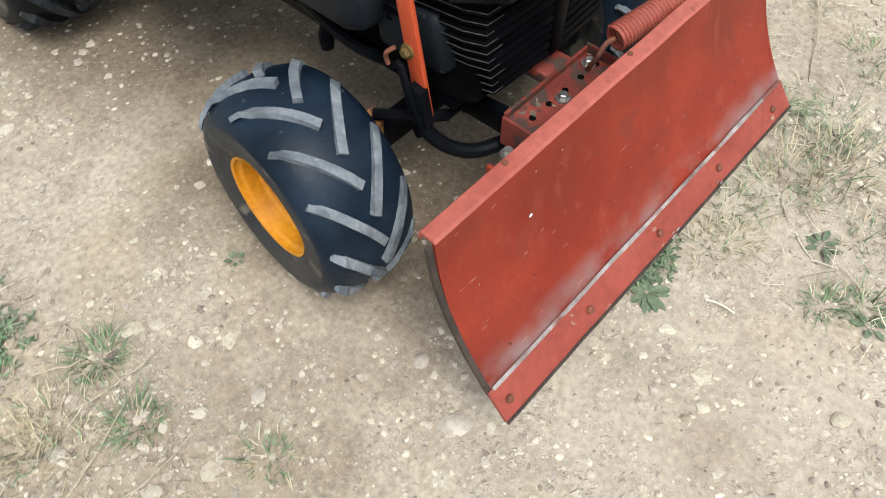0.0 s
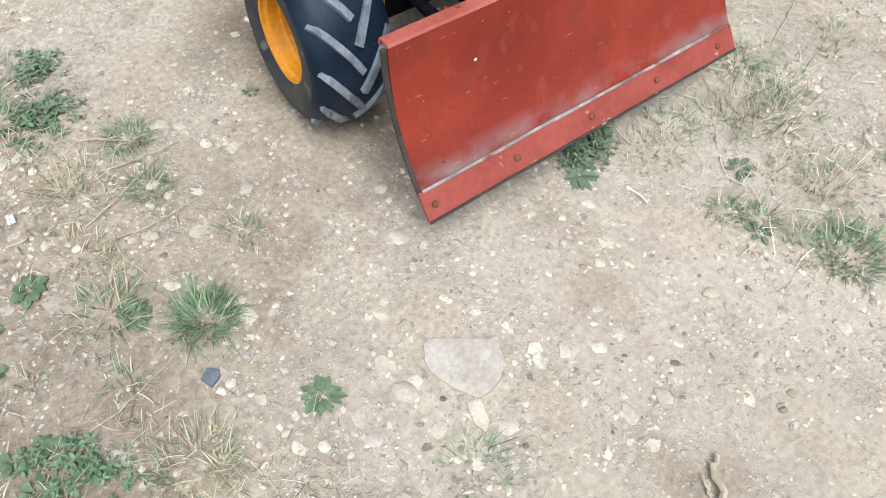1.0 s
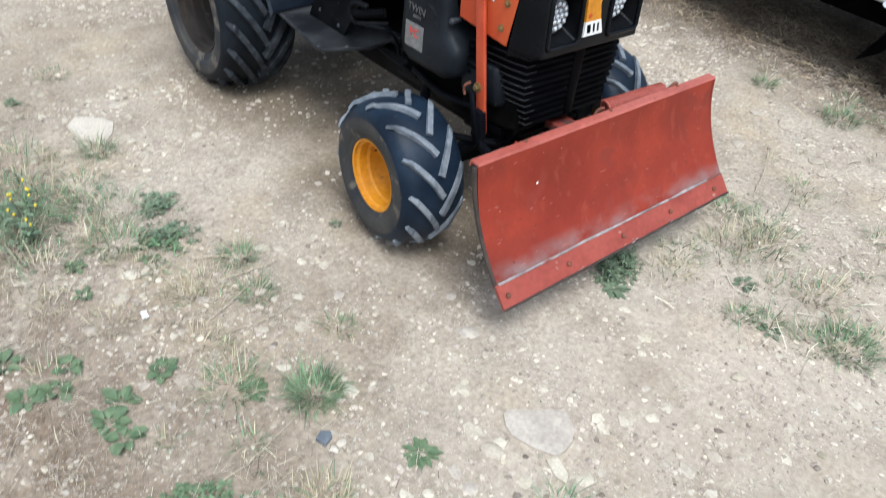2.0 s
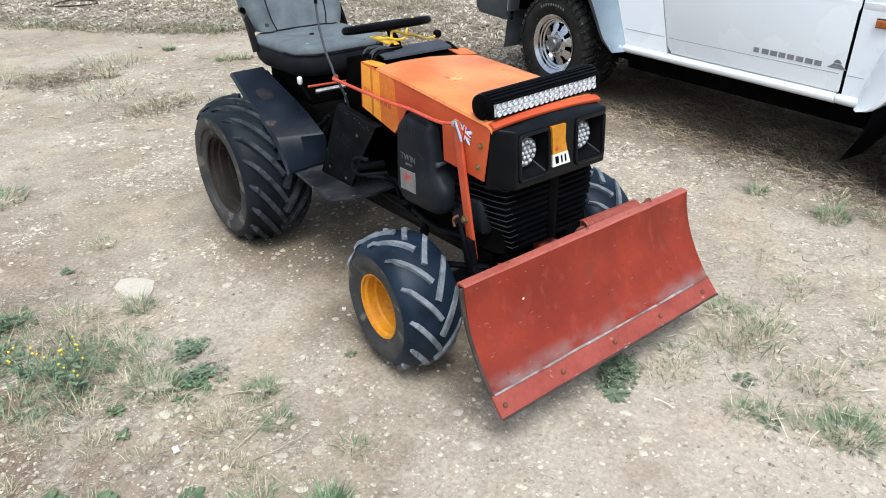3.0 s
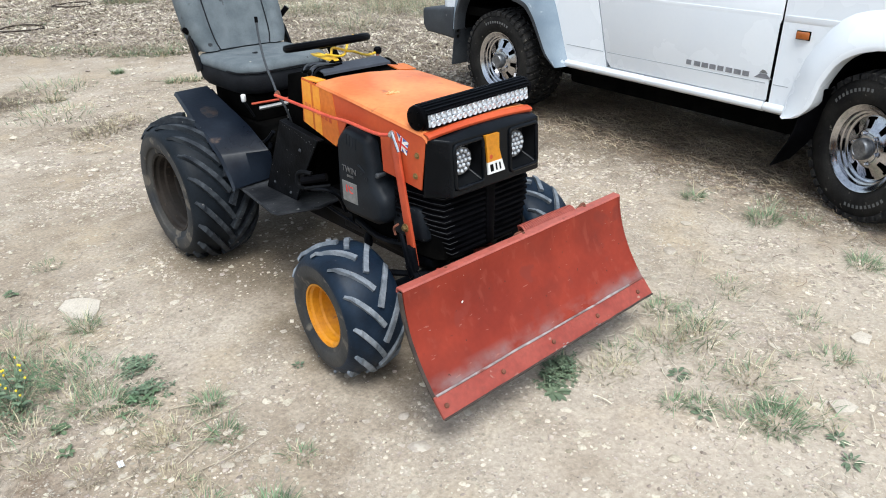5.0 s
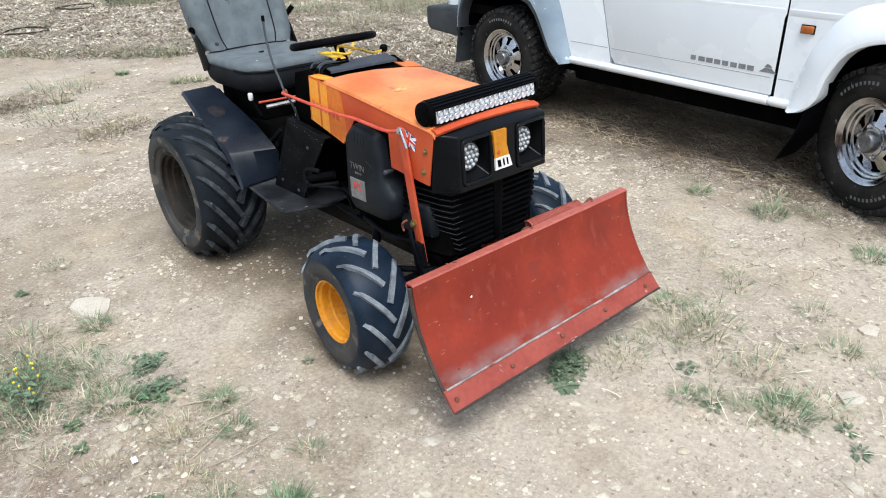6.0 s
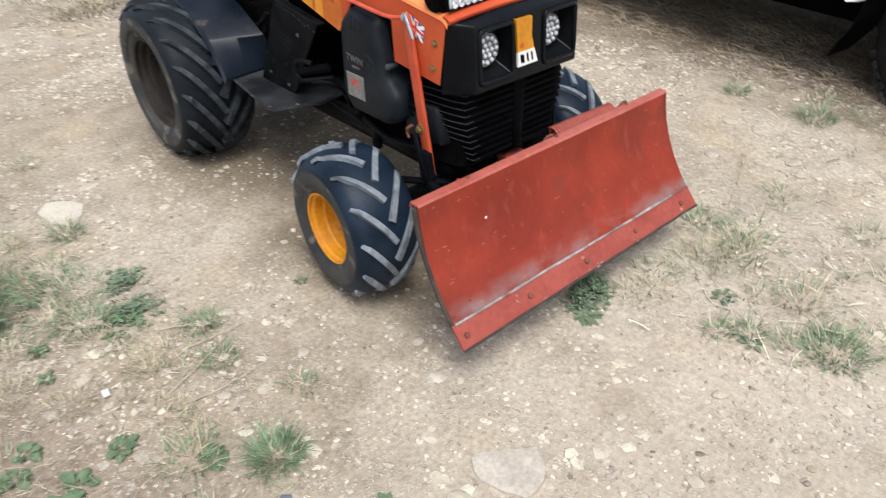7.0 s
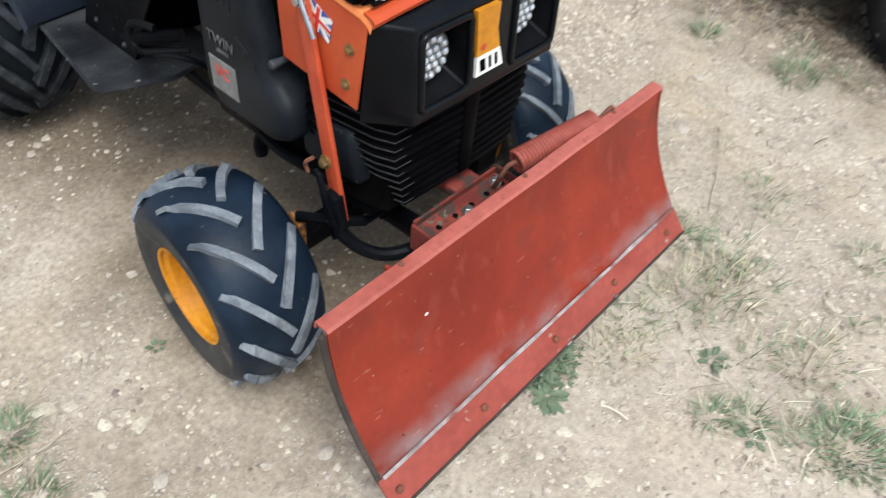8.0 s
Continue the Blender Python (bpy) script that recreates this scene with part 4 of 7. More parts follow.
nose = part("headlamp_surround", nose_shell(), [nose_plastic, pocket_grey], tractor, "glossy black plastic headlamp surround")
for (a, b) in POCKETS:
    cxx, czz = a + 0.046, 0.702
    lamp = part("headlamp", lathe([(-0.215, 0.045), (-0.247, 0.045), (-0.250, 0.042)], 28, "y", (cxx, 0, czz)), black_plastic, tractor, "round lamp packed with small white leds")
    part("reflector", lathe([(-0.2502, 0.042), (-0.2506, 0.001)], 28, "y", (cxx, 0, czz)), hub_grey, lamp)
    led_me = None
    for ring, cnt in ((0.0, 1), (0.0155, 6), (0.0315, 12)):
        for k in range(cnt):
            t = 2 * math.pi * k / cnt + 0.2 * ring
            if led_me is None:
                led = part("led", lathe([(0.0, 0.0066), (-0.004, 0.0062), (-0.007, 0.003), (-0.0075, 0.0004)], 8, "y"), led_chip, lamp)
                led_me = led.data
            else:
                led = new("led", led_me)
                led.parent = lamp
            led.location = (cxx + ring * math.cos(t), -0.2506, czz + ring * math.sin(t))
# bezels round the lamp pockets
for a, b in POCKETS:
    loop = []
    for cx_, cz_, t0 in ((b - 0.012, PZ1 - 0.012, 0), (a + 0.012, PZ1 - 0.012, 90), (a + 0.012, PZ0 + 0.012, 180), (b - 0.012, PZ0 + 0.012, 270)):
        for t_ in (0, 30, 60, 90):
            z_ = cz_ + 0.012 * math.sin(radians(t0 + t_))
            loop.append((cx_ + 0.012 * math.cos(radians(t0 + t_)), YF - 0.008 * (ZT - z_) / (ZT - ZB) - 0.001, z_))
    part("pocket_rim", tube(loop + loop[:1], 0.0062, 10, ends=False), nose_plastic, nose, "shiny raised rim of the lamp pocket")
# badge between the lamps: amber above, white with dark bars below
plate = part("badge_plate", prism([(-0.012, 0.767), (0.046, 0.766), (0.047, 0.720), (0.058, 0.683), (0.072, 0.645), (0.000, 0.645), (-0.002, 0.683), (-0.005, 0.720)], "y", YF - 0.010, YF + 0.012), yellow_rim, tractor, "amber badge with a white lower panel", 0)
part("white_panel", prism([(-0.002, 0.682), (0.058, 0.682), (0.0725, 0.644), (-0.001, 0.644)], "y", YF - 0.0115, YF + 0.01), white_mark, plate)
for x, wd in ((0.008, 0.013), (0.031, 0.006), (0.047, 0.006)):
    part("plate_bar", prism([(x - 0.003, 0.675), (x + wd - 0.003, 0.675), (x + wd + 0.002, 0.652), (x + 0.002, 0.652)], "y", YF - 0.0125, YF), dark_under, plate)
part("badge_mark", lathe([(YF - 0.0105, 0.007), (YF - 0.0115, 0.006)], 14, "y", (0.012, 0, 0.698)), orange_red, plate)

# grille: a dark core with wrap-round louvres
core = [(-0.178, -0.045), (-0.152, -0.205), (-0.138, -0.222), (0.045, -0.230), (0.225, -0.222), (0.240, -0.205), (0.258, -0.045)]
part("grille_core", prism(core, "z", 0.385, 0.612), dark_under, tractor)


def louvre(z, drop, k):
    """One grille slat running along the side, round the corner and across the front, tapering in towards the bottom."""
    s = 1 - 0.22 * max(0.0, (0.52 - z) / 0.14)
    pts = [(-0.186, -0.060), (-0.160, -0.205), (-0.143, -0.232), (0.020, -0.240 - 0.004)]
    line = [(CX + (x - CX) * s, y, z - drop * (1 if i == 2 else 0.35 if i in (1, 3) else 0)) for i, (x, y) in enumerate(pts)]
    bm = bmesh.new()
    for flip in (False, True):
        ring_rows = []
        for i, (x, y, zz) in enumerate(line):
            xx = 2 * CX + 0.010 - x if flip else x
            o = Vector((-0.4 if i < 2 else -0.2, -0.15 if i == 0 else -1 if i > 1 else -0.4, 0)).normalized()
            if flip:
                o.x = -o.x
            c = Vector((xx, y, zz))
            ring_rows.append([c + Vector((0, 0, 0.0075)) - o * 0.006, c + o * 0.006 + Vector((0, 0, 0.003)), c + o * 0.007 - Vector((0, 0, 0.004)), c - Vector((0, 0, 0.0065)) - o * 0.006])
        g = [[bm.verts.new(p) for p in r] for r in ring_rows]
        for a, b in zip(g, g[1:]):
            for j in range(3):
                bm.faces.new((a[j], a[j + 1], b[j + 1], b[j]))
        bm.faces.new(g[0])
        bm.faces.new(g[-1])
    slat = part("louvre", bm, black_plastic, tractor)
    rim = [Vector((x - 0.0075 * (1 if i < 2 else 0.5), y - 0.0075 * (0.2, 0.5, 1, 1)[i], zz + 0.003)) for i, (x, y, zz) in enumerate(line)]
    rim[0] = rim[1].lerp(rim[0], 0.75)
    rim[3] = rim[2].lerp(rim[3], 0.10 + 0.06 * (k % 3))
    part("worn_edge", tube(rim, 0.0009, 5), worn_plastic, slat, "scuffed pale edge of the slat")
    return slat


for k in range(11):
    louvre(0.598 - k * 0.0185, 0.006 + 0.0008 * k, k)
part("grille_rib", prism([(0.020, 0.606), (0.062, 0.606), (0.056, 0.40), (0.026, 0.40)], "y", -0.252, -0.225, 0.003), black_plastic, tractor)
part("grille_sill", prism([(-0.13, -0.05), (-0.11, -0.20), (0.04, -0.215), (0.19, -0.20), (0.21, -0.05)], "z", 0.368, 0.392, 0.004), black_paint, tractor)

# light bar on the bonnet
LB0, LB1, LBY, LBZ = -0.204, 0.271, -0.190, 0.842
arc = [(LBY + 0.034 * math.cos(radians(a)), LBZ + 0.034 * math.sin(radians(a))) for a in range(-60, 151, 15)]
arc += [(LBY - 0.030, LBZ + 0.012), (LBY - 0.034, LBZ - 0.024), (LBY - 0.020, LBZ - 0.036)]
bar = part("light_bar", prism(arc, "x", LB0 + 0.012, LB1 - 0.012, 0.001, 1), black_plastic, tractor, "black led light bar mounted across the bonnet")
for k in range(9):
    a = radians(5 + k * 17)
    y, z = LBY + 0.036 * math.cos(a), LBZ + 0.036 * math.sin(a)
    part("cooling_fin", tube([(LB0 + 0.014, y, z), (LB1 - 0.014, y, z)], 0.0024, 6), nose_plastic, bar)
for x, s in ((LB0, 1), (LB1, -1)):
    part("end_cap", lathe([(x, 0.030), (x + s * 0.003, 0.0355), (x + s * 0.014, 0.036), (x + s * 0.016, 0.032)], 28, "x", (0, LBY, LBZ)), black_plastic, bar)
    for k in range(4):
        a = k * math.pi / 2 + 0.7
        part("cap_screw", bolt((x, LBY + 0.024 * math.cos(a), LBZ + 0.024 * math.sin(a)), 0.003, 0.003, "x", -s), black_plastic, bar)
part("reflector_strip", prism([(LBY - 0.0305, LBZ + 0.012), (LBY - 0.0325, LBZ + 0.012), (LBY - 0.0365, LBZ - 0.026), (LBY - 0.0345, LBZ - 0.026)], "x", LB0 + 0.022, LB1 - 0.022), led_chip, bar)
cell_me = None
for row in range(2):
    for k in range(20):
        if cell_me is None:
            cell = part("led_cell", lathe([(0, 0.0095), (-0.003, 0.0098), (-0.0045, 0.0085), (-0.001, 0.003), (-0.004, 0.0005)], 8, "y"), led_chip, bar)
            cell_me = cell.data
        else:
            cell = new("led_cell", cell_me)
            cell.parent = bar
        cell.location = (LB0 + 0.035 + k * (LB1 - LB0 - 0.07) / 19, LBY - 0.0345 - 0.002 * row, LBZ + 0.002 - row * 0.0195)
for z0 in (LBZ + 0.0145, LBZ - 0.0275):
    part("lens_rail", tube([(LB0 + 0.014, LBY - 0.037, z0), (LB1 - 0.014, LBY - 0.037, z0)], 0.0035, 6), black_plastic, bar)
for x in (LB0 + 0.07, LB1 - 0.07):
    part("bar_foot", box(x - 0.015, x + 0.015, LBY - 0.01, LBY + 0.02, 0.800, LBZ - 0.03, 0.003), black_paint, bar)

askew = Vector((LB0, LBY, LBZ))
bar.matrix_local = Matrix.Translation(askew) @ Euler((0, radians(-0.5), radians(2.2))).to_matrix().to_4x4() @ Matrix.Translation(-askew)

# engine
cover = prism([(0.018, 0.746), (0.140, 0.764), (0.192, 0.712), (0.205, 0.502), (0.168, 0.456), (0.004, 0.458), (-0.050, 0.480), (-0.058, 0.557), (-0.004, 0.592)], "x", -0.230, -0.05)
cover = part("engine_cover", bevelled(cover, 0.028, 5), engine_plastic, tractor, "dusty black plastic engine cover")
for k in range(4):
    part("cover_rib", tube([(-0.2285, 0.120 - 0.016 * k, 0.742 - 0.003 * k), (-0.2300, 0.123 - 0.016 * k, 0.706 - 0.003 * k)], 0.0022, 6), engine_plastic, cover)
part("cover_ridge", tube(smooth_path([(-0.2300, 0.070, 0.650), (-0.2310, 0.052, 0.644), (-0.2300, 0.036, 0.632)], 3), 0.0028, 6), engine_plastic, cover)
for y, z in ((0.052, 0.628), (0.030, 0.612)):
    part("cover_dimple", lathe([(-0.2305, 0.008), (-0.2312, 0.006), (-0.2306, 0.004)], 14, "x", (0, y, z)), engine_plastic, cover)
lettering("TWIN", 0.029, Matrix.Translation((-0.2312, 0.120, 0.620)) @ Euler((radians(90), 0, radians(-90))).to_matrix().to_4x4() @ Matrix.Rotation(radians(-3), 4, "Z"), hub_grey, cover, name="engine_lettering")
part("print_bar", box(-0.2314, -0.228, 0.100, 0.134, 0.596, 0.603), hub_grey, cover)
badge = part("engine_label", box(-0.2316, -0.228, 0.086, 0.166, 0.508, 0.578, 0.0005, 1), label_grey, cover, "silver engine label with red lettering")
lettering("I/C", 0.034, Matrix.Translation((-0.2320, 0.126, 0.552)) @ Euler((radians(90), 0, radians(-90))).to_matrix().to_4x4() @ Matrix.Rotation(radians(-3), 4, "Z"), red_mark, cover, name="engine_lettering")
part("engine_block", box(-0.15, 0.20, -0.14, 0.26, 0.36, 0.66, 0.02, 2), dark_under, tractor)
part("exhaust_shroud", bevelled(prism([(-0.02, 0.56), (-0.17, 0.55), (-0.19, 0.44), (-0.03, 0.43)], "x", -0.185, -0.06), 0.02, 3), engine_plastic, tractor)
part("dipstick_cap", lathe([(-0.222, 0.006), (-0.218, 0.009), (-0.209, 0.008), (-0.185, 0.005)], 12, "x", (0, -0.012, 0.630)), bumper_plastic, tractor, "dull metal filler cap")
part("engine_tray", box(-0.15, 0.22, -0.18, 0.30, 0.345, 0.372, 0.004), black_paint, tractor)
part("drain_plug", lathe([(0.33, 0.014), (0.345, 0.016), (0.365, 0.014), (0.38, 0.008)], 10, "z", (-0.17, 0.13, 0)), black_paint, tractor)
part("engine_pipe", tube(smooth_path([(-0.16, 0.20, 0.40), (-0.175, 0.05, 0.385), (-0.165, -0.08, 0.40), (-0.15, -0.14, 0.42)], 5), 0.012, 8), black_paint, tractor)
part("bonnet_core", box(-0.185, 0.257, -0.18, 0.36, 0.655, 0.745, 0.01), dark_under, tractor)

# lift arm and its linkage
arm = part("lift_arm", prism([(-0.080, 0.778), (-0.092, 0.792), (-0.106, 0.788), (-0.112, 0.770), (-0.184, 0.375), (-0.152, 0.368)], "x", -0.215, -0.205, 0.002), arm_red, tractor, "flat orange-red lift arm beside the engine")
part("arm_foot", prism([(-0.148, 0.440), (-0.176, 0.436), (-0.190, 0.366), (-0.146, 0.360)], "x", -0.230, -0.210, 0.002), black_paint, arm, "blackened lower end")
part("arm_pin", bolt((-0.215, -0.098, 0.780), 0.008, 0.012, "x", -1), steel, arm)
part("split_pin", tube([(-0.224, -0.108, 0.790), (-0.228, -0.140, 0.738)], 0.0045, 8), chrome, arm, "shiny silver pin")
part("arm_bolt", bolt((-0.215, -0.138, 0.494), 0.009, 0.012, "x", -1), brass, arm)
part("arm_clip", tube(smooth_path([(-0.236, -0.130, 0.510), (-0.244, -0.120, 0.500), (-0.240, -0.112, 0.485), (-0.238, -0.115, 0.470)], 4), 0.0040, 8), rust, arm)
part("lift_rod", tube(smooth_path([(-0.232, 0.54, 0.796), (-0.226, 0.36, 0.784), (-0.222, 0.22, 0.776), (-0.222, 0.12, 0.778), (-0.226, -0.03, 0.772), (-0.220, -0.098, 0.780)], 6), 0.0055, 8), red_rod, tractor, "thin bent red lift rod")
part("lift_lever", tube(smooth_path([(-0.150, 0.76, 1.028), (-0.162, 0.735, 0.965), (-0.185, 0.67, 0.885), (-0.208, 0.585, 0.825), (-0.214, 0.555, 0.795), (-0.195, 0.535, 0.735), (-0.170, 0.55, 0.66)], 6), 0.0043, 8), bumper_plastic, tractor, "long black bent lift lever")
part("lever_grip", tube([(-0.1495, 0.761, 1.032), (-0.152, 0.756, 1.012)], 0.0065, 8), black_plastic, tractor)
part("lever_joint", bolt((-0.215, 0.545, 0.795), 0.009, 0.014, "x", -1), rust, tractor)
part("lift_link", tube(smooth_path([(-0.228, -0.162, 0.385), (-0.215, -0.180, 0.340), (-0.190, -0.205, 0.305), (-0.155, -0.235, 0.288), (-0.10, -0.262, 0.290), (-0.04, -0.275, 0.305)], 6), 0.014, 10), black_paint, tractor, "bent black lift tube")
part("link_strap", prism([(-0.130, 0.485), (-0.144, 0.480), (-0.186, 0.350), (-0.174, 0.338), (-0.164, 0.350)], "x", -0.238, -0.230, 0.002), black_paint, tractor)

# plough frame behind the blade
tray = part("plough_frame", box(-0.122, 0.118, -0.400, -0.272, 0.358, 0.366, 0.001, 1), red_frame, tractor, "perforated red plough frame")
part("frame_lip", box(-0.122, 0.118, -0.274, -0.268, 0.340, 0.380, 0.001, 1), red_frame, tray)
part("frame_lip", box(-0.126, -0.120, -0.400, -0.268, 0.310, 0.372, 0.001, 1), red_frame, tray)
part("frame_lip", box(0.116, 0.122, -0.400, -0.268, 0.310, 0.385, 0.001, 1), red_frame, tray)
# Holes are near-black discs laid on the tray, their shade by colour
hole_me = None
for k in range(10):
    x, y = -0.088 + 0.047 * (k % 5), -0.305 - 0.045 * (k // 5)
    if hole_me is None:
        hole = part("frame_hole", lathe([(0, 0.0065), (0.0012, 0.0062)], 12, "z"), dark_under, tray)
        hole_me = hole.data
    else:
        hole = new("frame_hole", hole_me)
        hole.parent = tray
    hole.location = (x, y, 0.3662)
for x, y in ((-0.015, -0.315), (0.09, -0.295)):
    part("frame_bolt", bolt((x, y, 0.366), 0.009, 0.014, "z"), steel, tray)
part("pivot_washer", lathe([(0.322, 0.014), (0.328, 0.014)], 16, "z", (-0.150, -0.305, 0)), steel, tray)
part("pivot_washer", lathe([(0.300, 0.008), (0.338, 0.008)], 8, "z", (-0.150, -0.305, 0)), steel, tray)
for x in (-0.06, 0.12):
    part("push_arm", prism([(-0.30, 0.325), (-0.10, 0.30), (0.05, 0.30), (0.05, 0.26), (-0.10, 0.26), (-0.42, 0.27), (-0.42, 0.31)], "x", x - 0.012, x + 0.012, 0.002), black_paint, tractor)
part("frame_bracket", box(0.01, 0.085, -0.265, -0.20, 0.345, 0.368, 0.004), red_frame, tractor)
a_, b_ = Vector((0.098, -0.330, 0.438)), Vector((0.300, -0.372, 0.462))
way = (b_ - a_).normalized()
s1 = way.orthogonal().normalized()
s2 = way.cross(s1)
turns = 26
coil = [a_ + (b_ - a_) * (i / (turns * 12)) + 0.0225 * (math.cos(i * math.pi / 6) * s1 + math.sin(i * math.pi / 6) * s2) for i in range(turns * 12 + 1)]
g_ = random.Random(316)
vs, fs = [], []
for k in range(60):
    x, y = g_.uniform(-0.12, 0.12), g_.uniform(-0.40, -0.262)
    q, a, wd, base = g_.uniform(0.003, 0.010), g_.uniform(0, 6.28), g_.uniform(0.35, 0.8), len(vs)
    z = 0.3405 + g_.uniform(0.0, 0.006)
    for u, v, up in ((-1, 0, 0.2), (-0.3, -wd, 0.0), (0.6, -0.7 * wd, 0.1), (1, 0, 0.5), (0.5, 0.8 * wd, 0.3), (-0.4, wd, 0.35)):
        vs.append((x + q * (u * math.cos(a) - v * math.sin(a)), y + q * (u * math.sin(a) + v * math.cos(a)), z + q * up * g_.uniform(0.5, 1.3)))
    fs += [(base, base + 1, base + 2, base + 3), (base, base + 3, base + 4, base + 5)]
stuff("leaf_litter", vs, fs, litter_dark, "dry brown leaf scraps caught on the plough frame", "litter")
spring = part("trip_spring", tube(coil, 0.0036, 6), flange_red, tractor, "close-wound red trip spring")
part("spring_hook", tube(smooth_path([a_, a_ - way * 0.02, a_ - way * 0.035 - Vector((0, 0, 0.02)), (0.08, -0.30, 0.36), (0.085, -0.295, 0.33)], 4), 0.005, 8), rust, spring)
part("spring_hook", tube(smooth_path([b_, b_ + way * 0.02, b_ + way * 0.045 + Vector((0, 0, 0.012)), b_ + way * 0.06 - Vector((0, 0, 0.02))], 4), 0.005, 8), rust, spring)
for x in (0.335, -0.30):
    part("blade_rib", prism([(-0.395, 0.470), (-0.400, 0.40), (-0.425, 0.33), (-0.47, 0.25), (-0.41, 0.27), (-0.37, 0.38), (-0.372, 0.47)], "x", x, x + 0.008, 0.001, 1), blade_red, tractor)

# plough blade: a concave plate with a folded top, end ribs and a bolted cutting edge
BX0, BX1 = -0.461, 0.503


def blade_y(z):
    """The front face of the mouldboard at a height."""
    t = (0.471 - z) / (0.471 - 0.152)
    return -0.408 - 0.030 * t - 0.137 * t ** 2.1


zs = [0.461 - 0.273 * k / 14 for k in range(15)]


def blade_x(z, side):
    t = (0.471 - z) / 0.319
    return (BX0 + 0.010 * (1 - t)) if side < 0 else (BX1 + 0.012 * (1 - t) - 0.006)


rows_ = []
for z in zs:
    rows_.append([(blade_x(z, -1) + (blade_x(z, 1) - blade_x(z, -1)) * i / 24, blade_y(z) + 0.0018 * noise.noise((i * 0.35, z * 9, 3.0)), z) for i in range(25)])
top = [[(p[0], p[1] + dy, p[2] + dz) for p in rows_[0]] for dy, dz in ((0.031, -0.010), (0.030, 0.002), (0.027, 0.006), (0.004, 0.005), (-0.001, 0.001))]
blade = part("plough_blade", sheet(rows_, 0.005), blade_red, tractor, "weathered red concave plough blade with worn lower edge", 40)
blade.matrix_local = STANCE.inverted() @ pose(0, 0, -0.010)
part("top_flange", sheet(top, 0.005), flange_red, blade, "faded red folded top of the blade, lightened for skylight", 30)
edge_rows = []
for t in (0.0, 0.25, 0.5, 0.75, 1.0):
    z = 0.199 - t * (0.199 - 0.152)
    edge_rows.append([(BX0 - 0.004 + (BX1 - BX0 + 0.004) * i / 24, blade_y(0.199) - 0.006 + (blade_y(0.152) - blade_y(0.199)) * t + 0.0012 * noise.noise((i * 0.5, t, 8.0)), z + (0.002 * noise.noise((i * 0.7, 2.0, 1.0)) if t == 1.0 else 0)) for i in range(25)])
edge = part("cutting_edge", sheet(edge_rows, 0.008), blade_edge, blade, "scraped red cutting strip", 40)
g_ = random.Random(5)
seam = [[], [], []]
for i in range(97):
    x = BX0 + 0.006 + (BX1 - BX0 - 0.012) * i / 96
    wd = 0.0007 + 0.0004 * noise.noise((i * 0.13, 4.0, 0.0)) + 0.0020 * max(0, noise.noise((i * 0.07, 9.0, 0.0)))
    z = 0.2005 + 0.0012 * noise.noise((i * 0.08, 1.0, 6.0))
    for j, (dz, dy) in enumerate(((wd, -0.0062), (0.0, -0.0105), (-wd * 0.7, -0.0115))):
        seam[j].append((x, blade_y(z + dz) + dy, z + dz))
part("worn_seam", sheet(seam, 0.004), bare_steel, blade, "line of bare scoured steel above the cutting strip", 60)
# Dark tube draws the shadow line along the strip's lower edge
part("worn_lip", tube([(BX0 - 0.004 + (BX1 - BX0 + 0.004) * i / 24, edge_rows[-1][i][1] - 0.001, edge_rows[-1][i][2] - 0.001) for i in range(25)], 0.0034, 6), old_iron, blade, "dark line for the shaded lower edge of the cutting strip")
for x in (-0.440, -0.221, 0.0, 0.217, 0.440):
    z = 0.174
    y = blade_y(0.199) - 0.006 + (blade_y(0.152) - blade_y(0.199)) * (0.199 - z) / 0.047
    bt = part("edge_bolt", lathe([(0, 0.0075), (-0.004, 0.007), (-0.006, 0.004), (-0.0065, 0.001)], 12, "y"), rust, blade, "rusty round bolt head")
    bt.matrix_local = pose(x, y - 0.001, z, -38, 0, 0)
for x0 in (BX0 + 0.0, BX1 - 0.003):
    out = [(blade_y(z) - 0.001, z) for z in zs] + [(blade_y(z) + 0.008, z) for z in zs[::-1]]
    part("end_rib", prism(out, "x", x0 - 0.004, x0 + 0.006, 0.001, 1), old_iron if x0 < 0 else blade_red, blade, "dark worn end rib of the blade" if x0 < 0 else "")
for x in (-0.28, 0.04, 0.34):
    part("top_bolt", lathe([(0.4640, 0.006), (0.4690, 0.005)], 10, "z", (x, -0.388, 0)), rust, blade)
for k in range(14):
    x, z, s = g_.uniform(-0.42, 0.46), g_.uniform(0.24, 0.45), g_.uniform(0.0007, 0.0017)
    ch = part("paint_chip", lathe([(0, s), (-0.0006, s * 0.7)], 6, "y"), bare_steel if k % 3 else stone_pale, blade)
    ch.location = (x, blade_y(z) - 0.0052, z)
for x, z, q in ((0.028, 0.1545, 0.0055), (0.045, 0.158, 0.004), (0.205, 0.156, 0.0045), (0.196, 0.161, 0.003), (0.03, 0.1605, 0.003)):
    ch = part("edge_dent", lathe([(0, q), (-0.0008, q * 0.6)], 7, "y"), bare_steel, blade, "bright scuff on the cutting strip")
    ch.matrix_local = pose(x, blade_y(0.199) - 0.0066 + (blade_y(0.152) - blade_y(0.199)) * (0.199 - z) / 0.047 - 0.0035, z, -52, 0, 0) @ Matrix.Diagonal((1.6, 1, 0.5, 1))
ch = part("paint_chip", lathe([(0, 0.0042), (-0.001, 0.003)], 7, "y"), white_mark, blade, "small pale paint chip")
ch.location = (-0.262, blade_y(0.368) - 0.0052, 0.368)

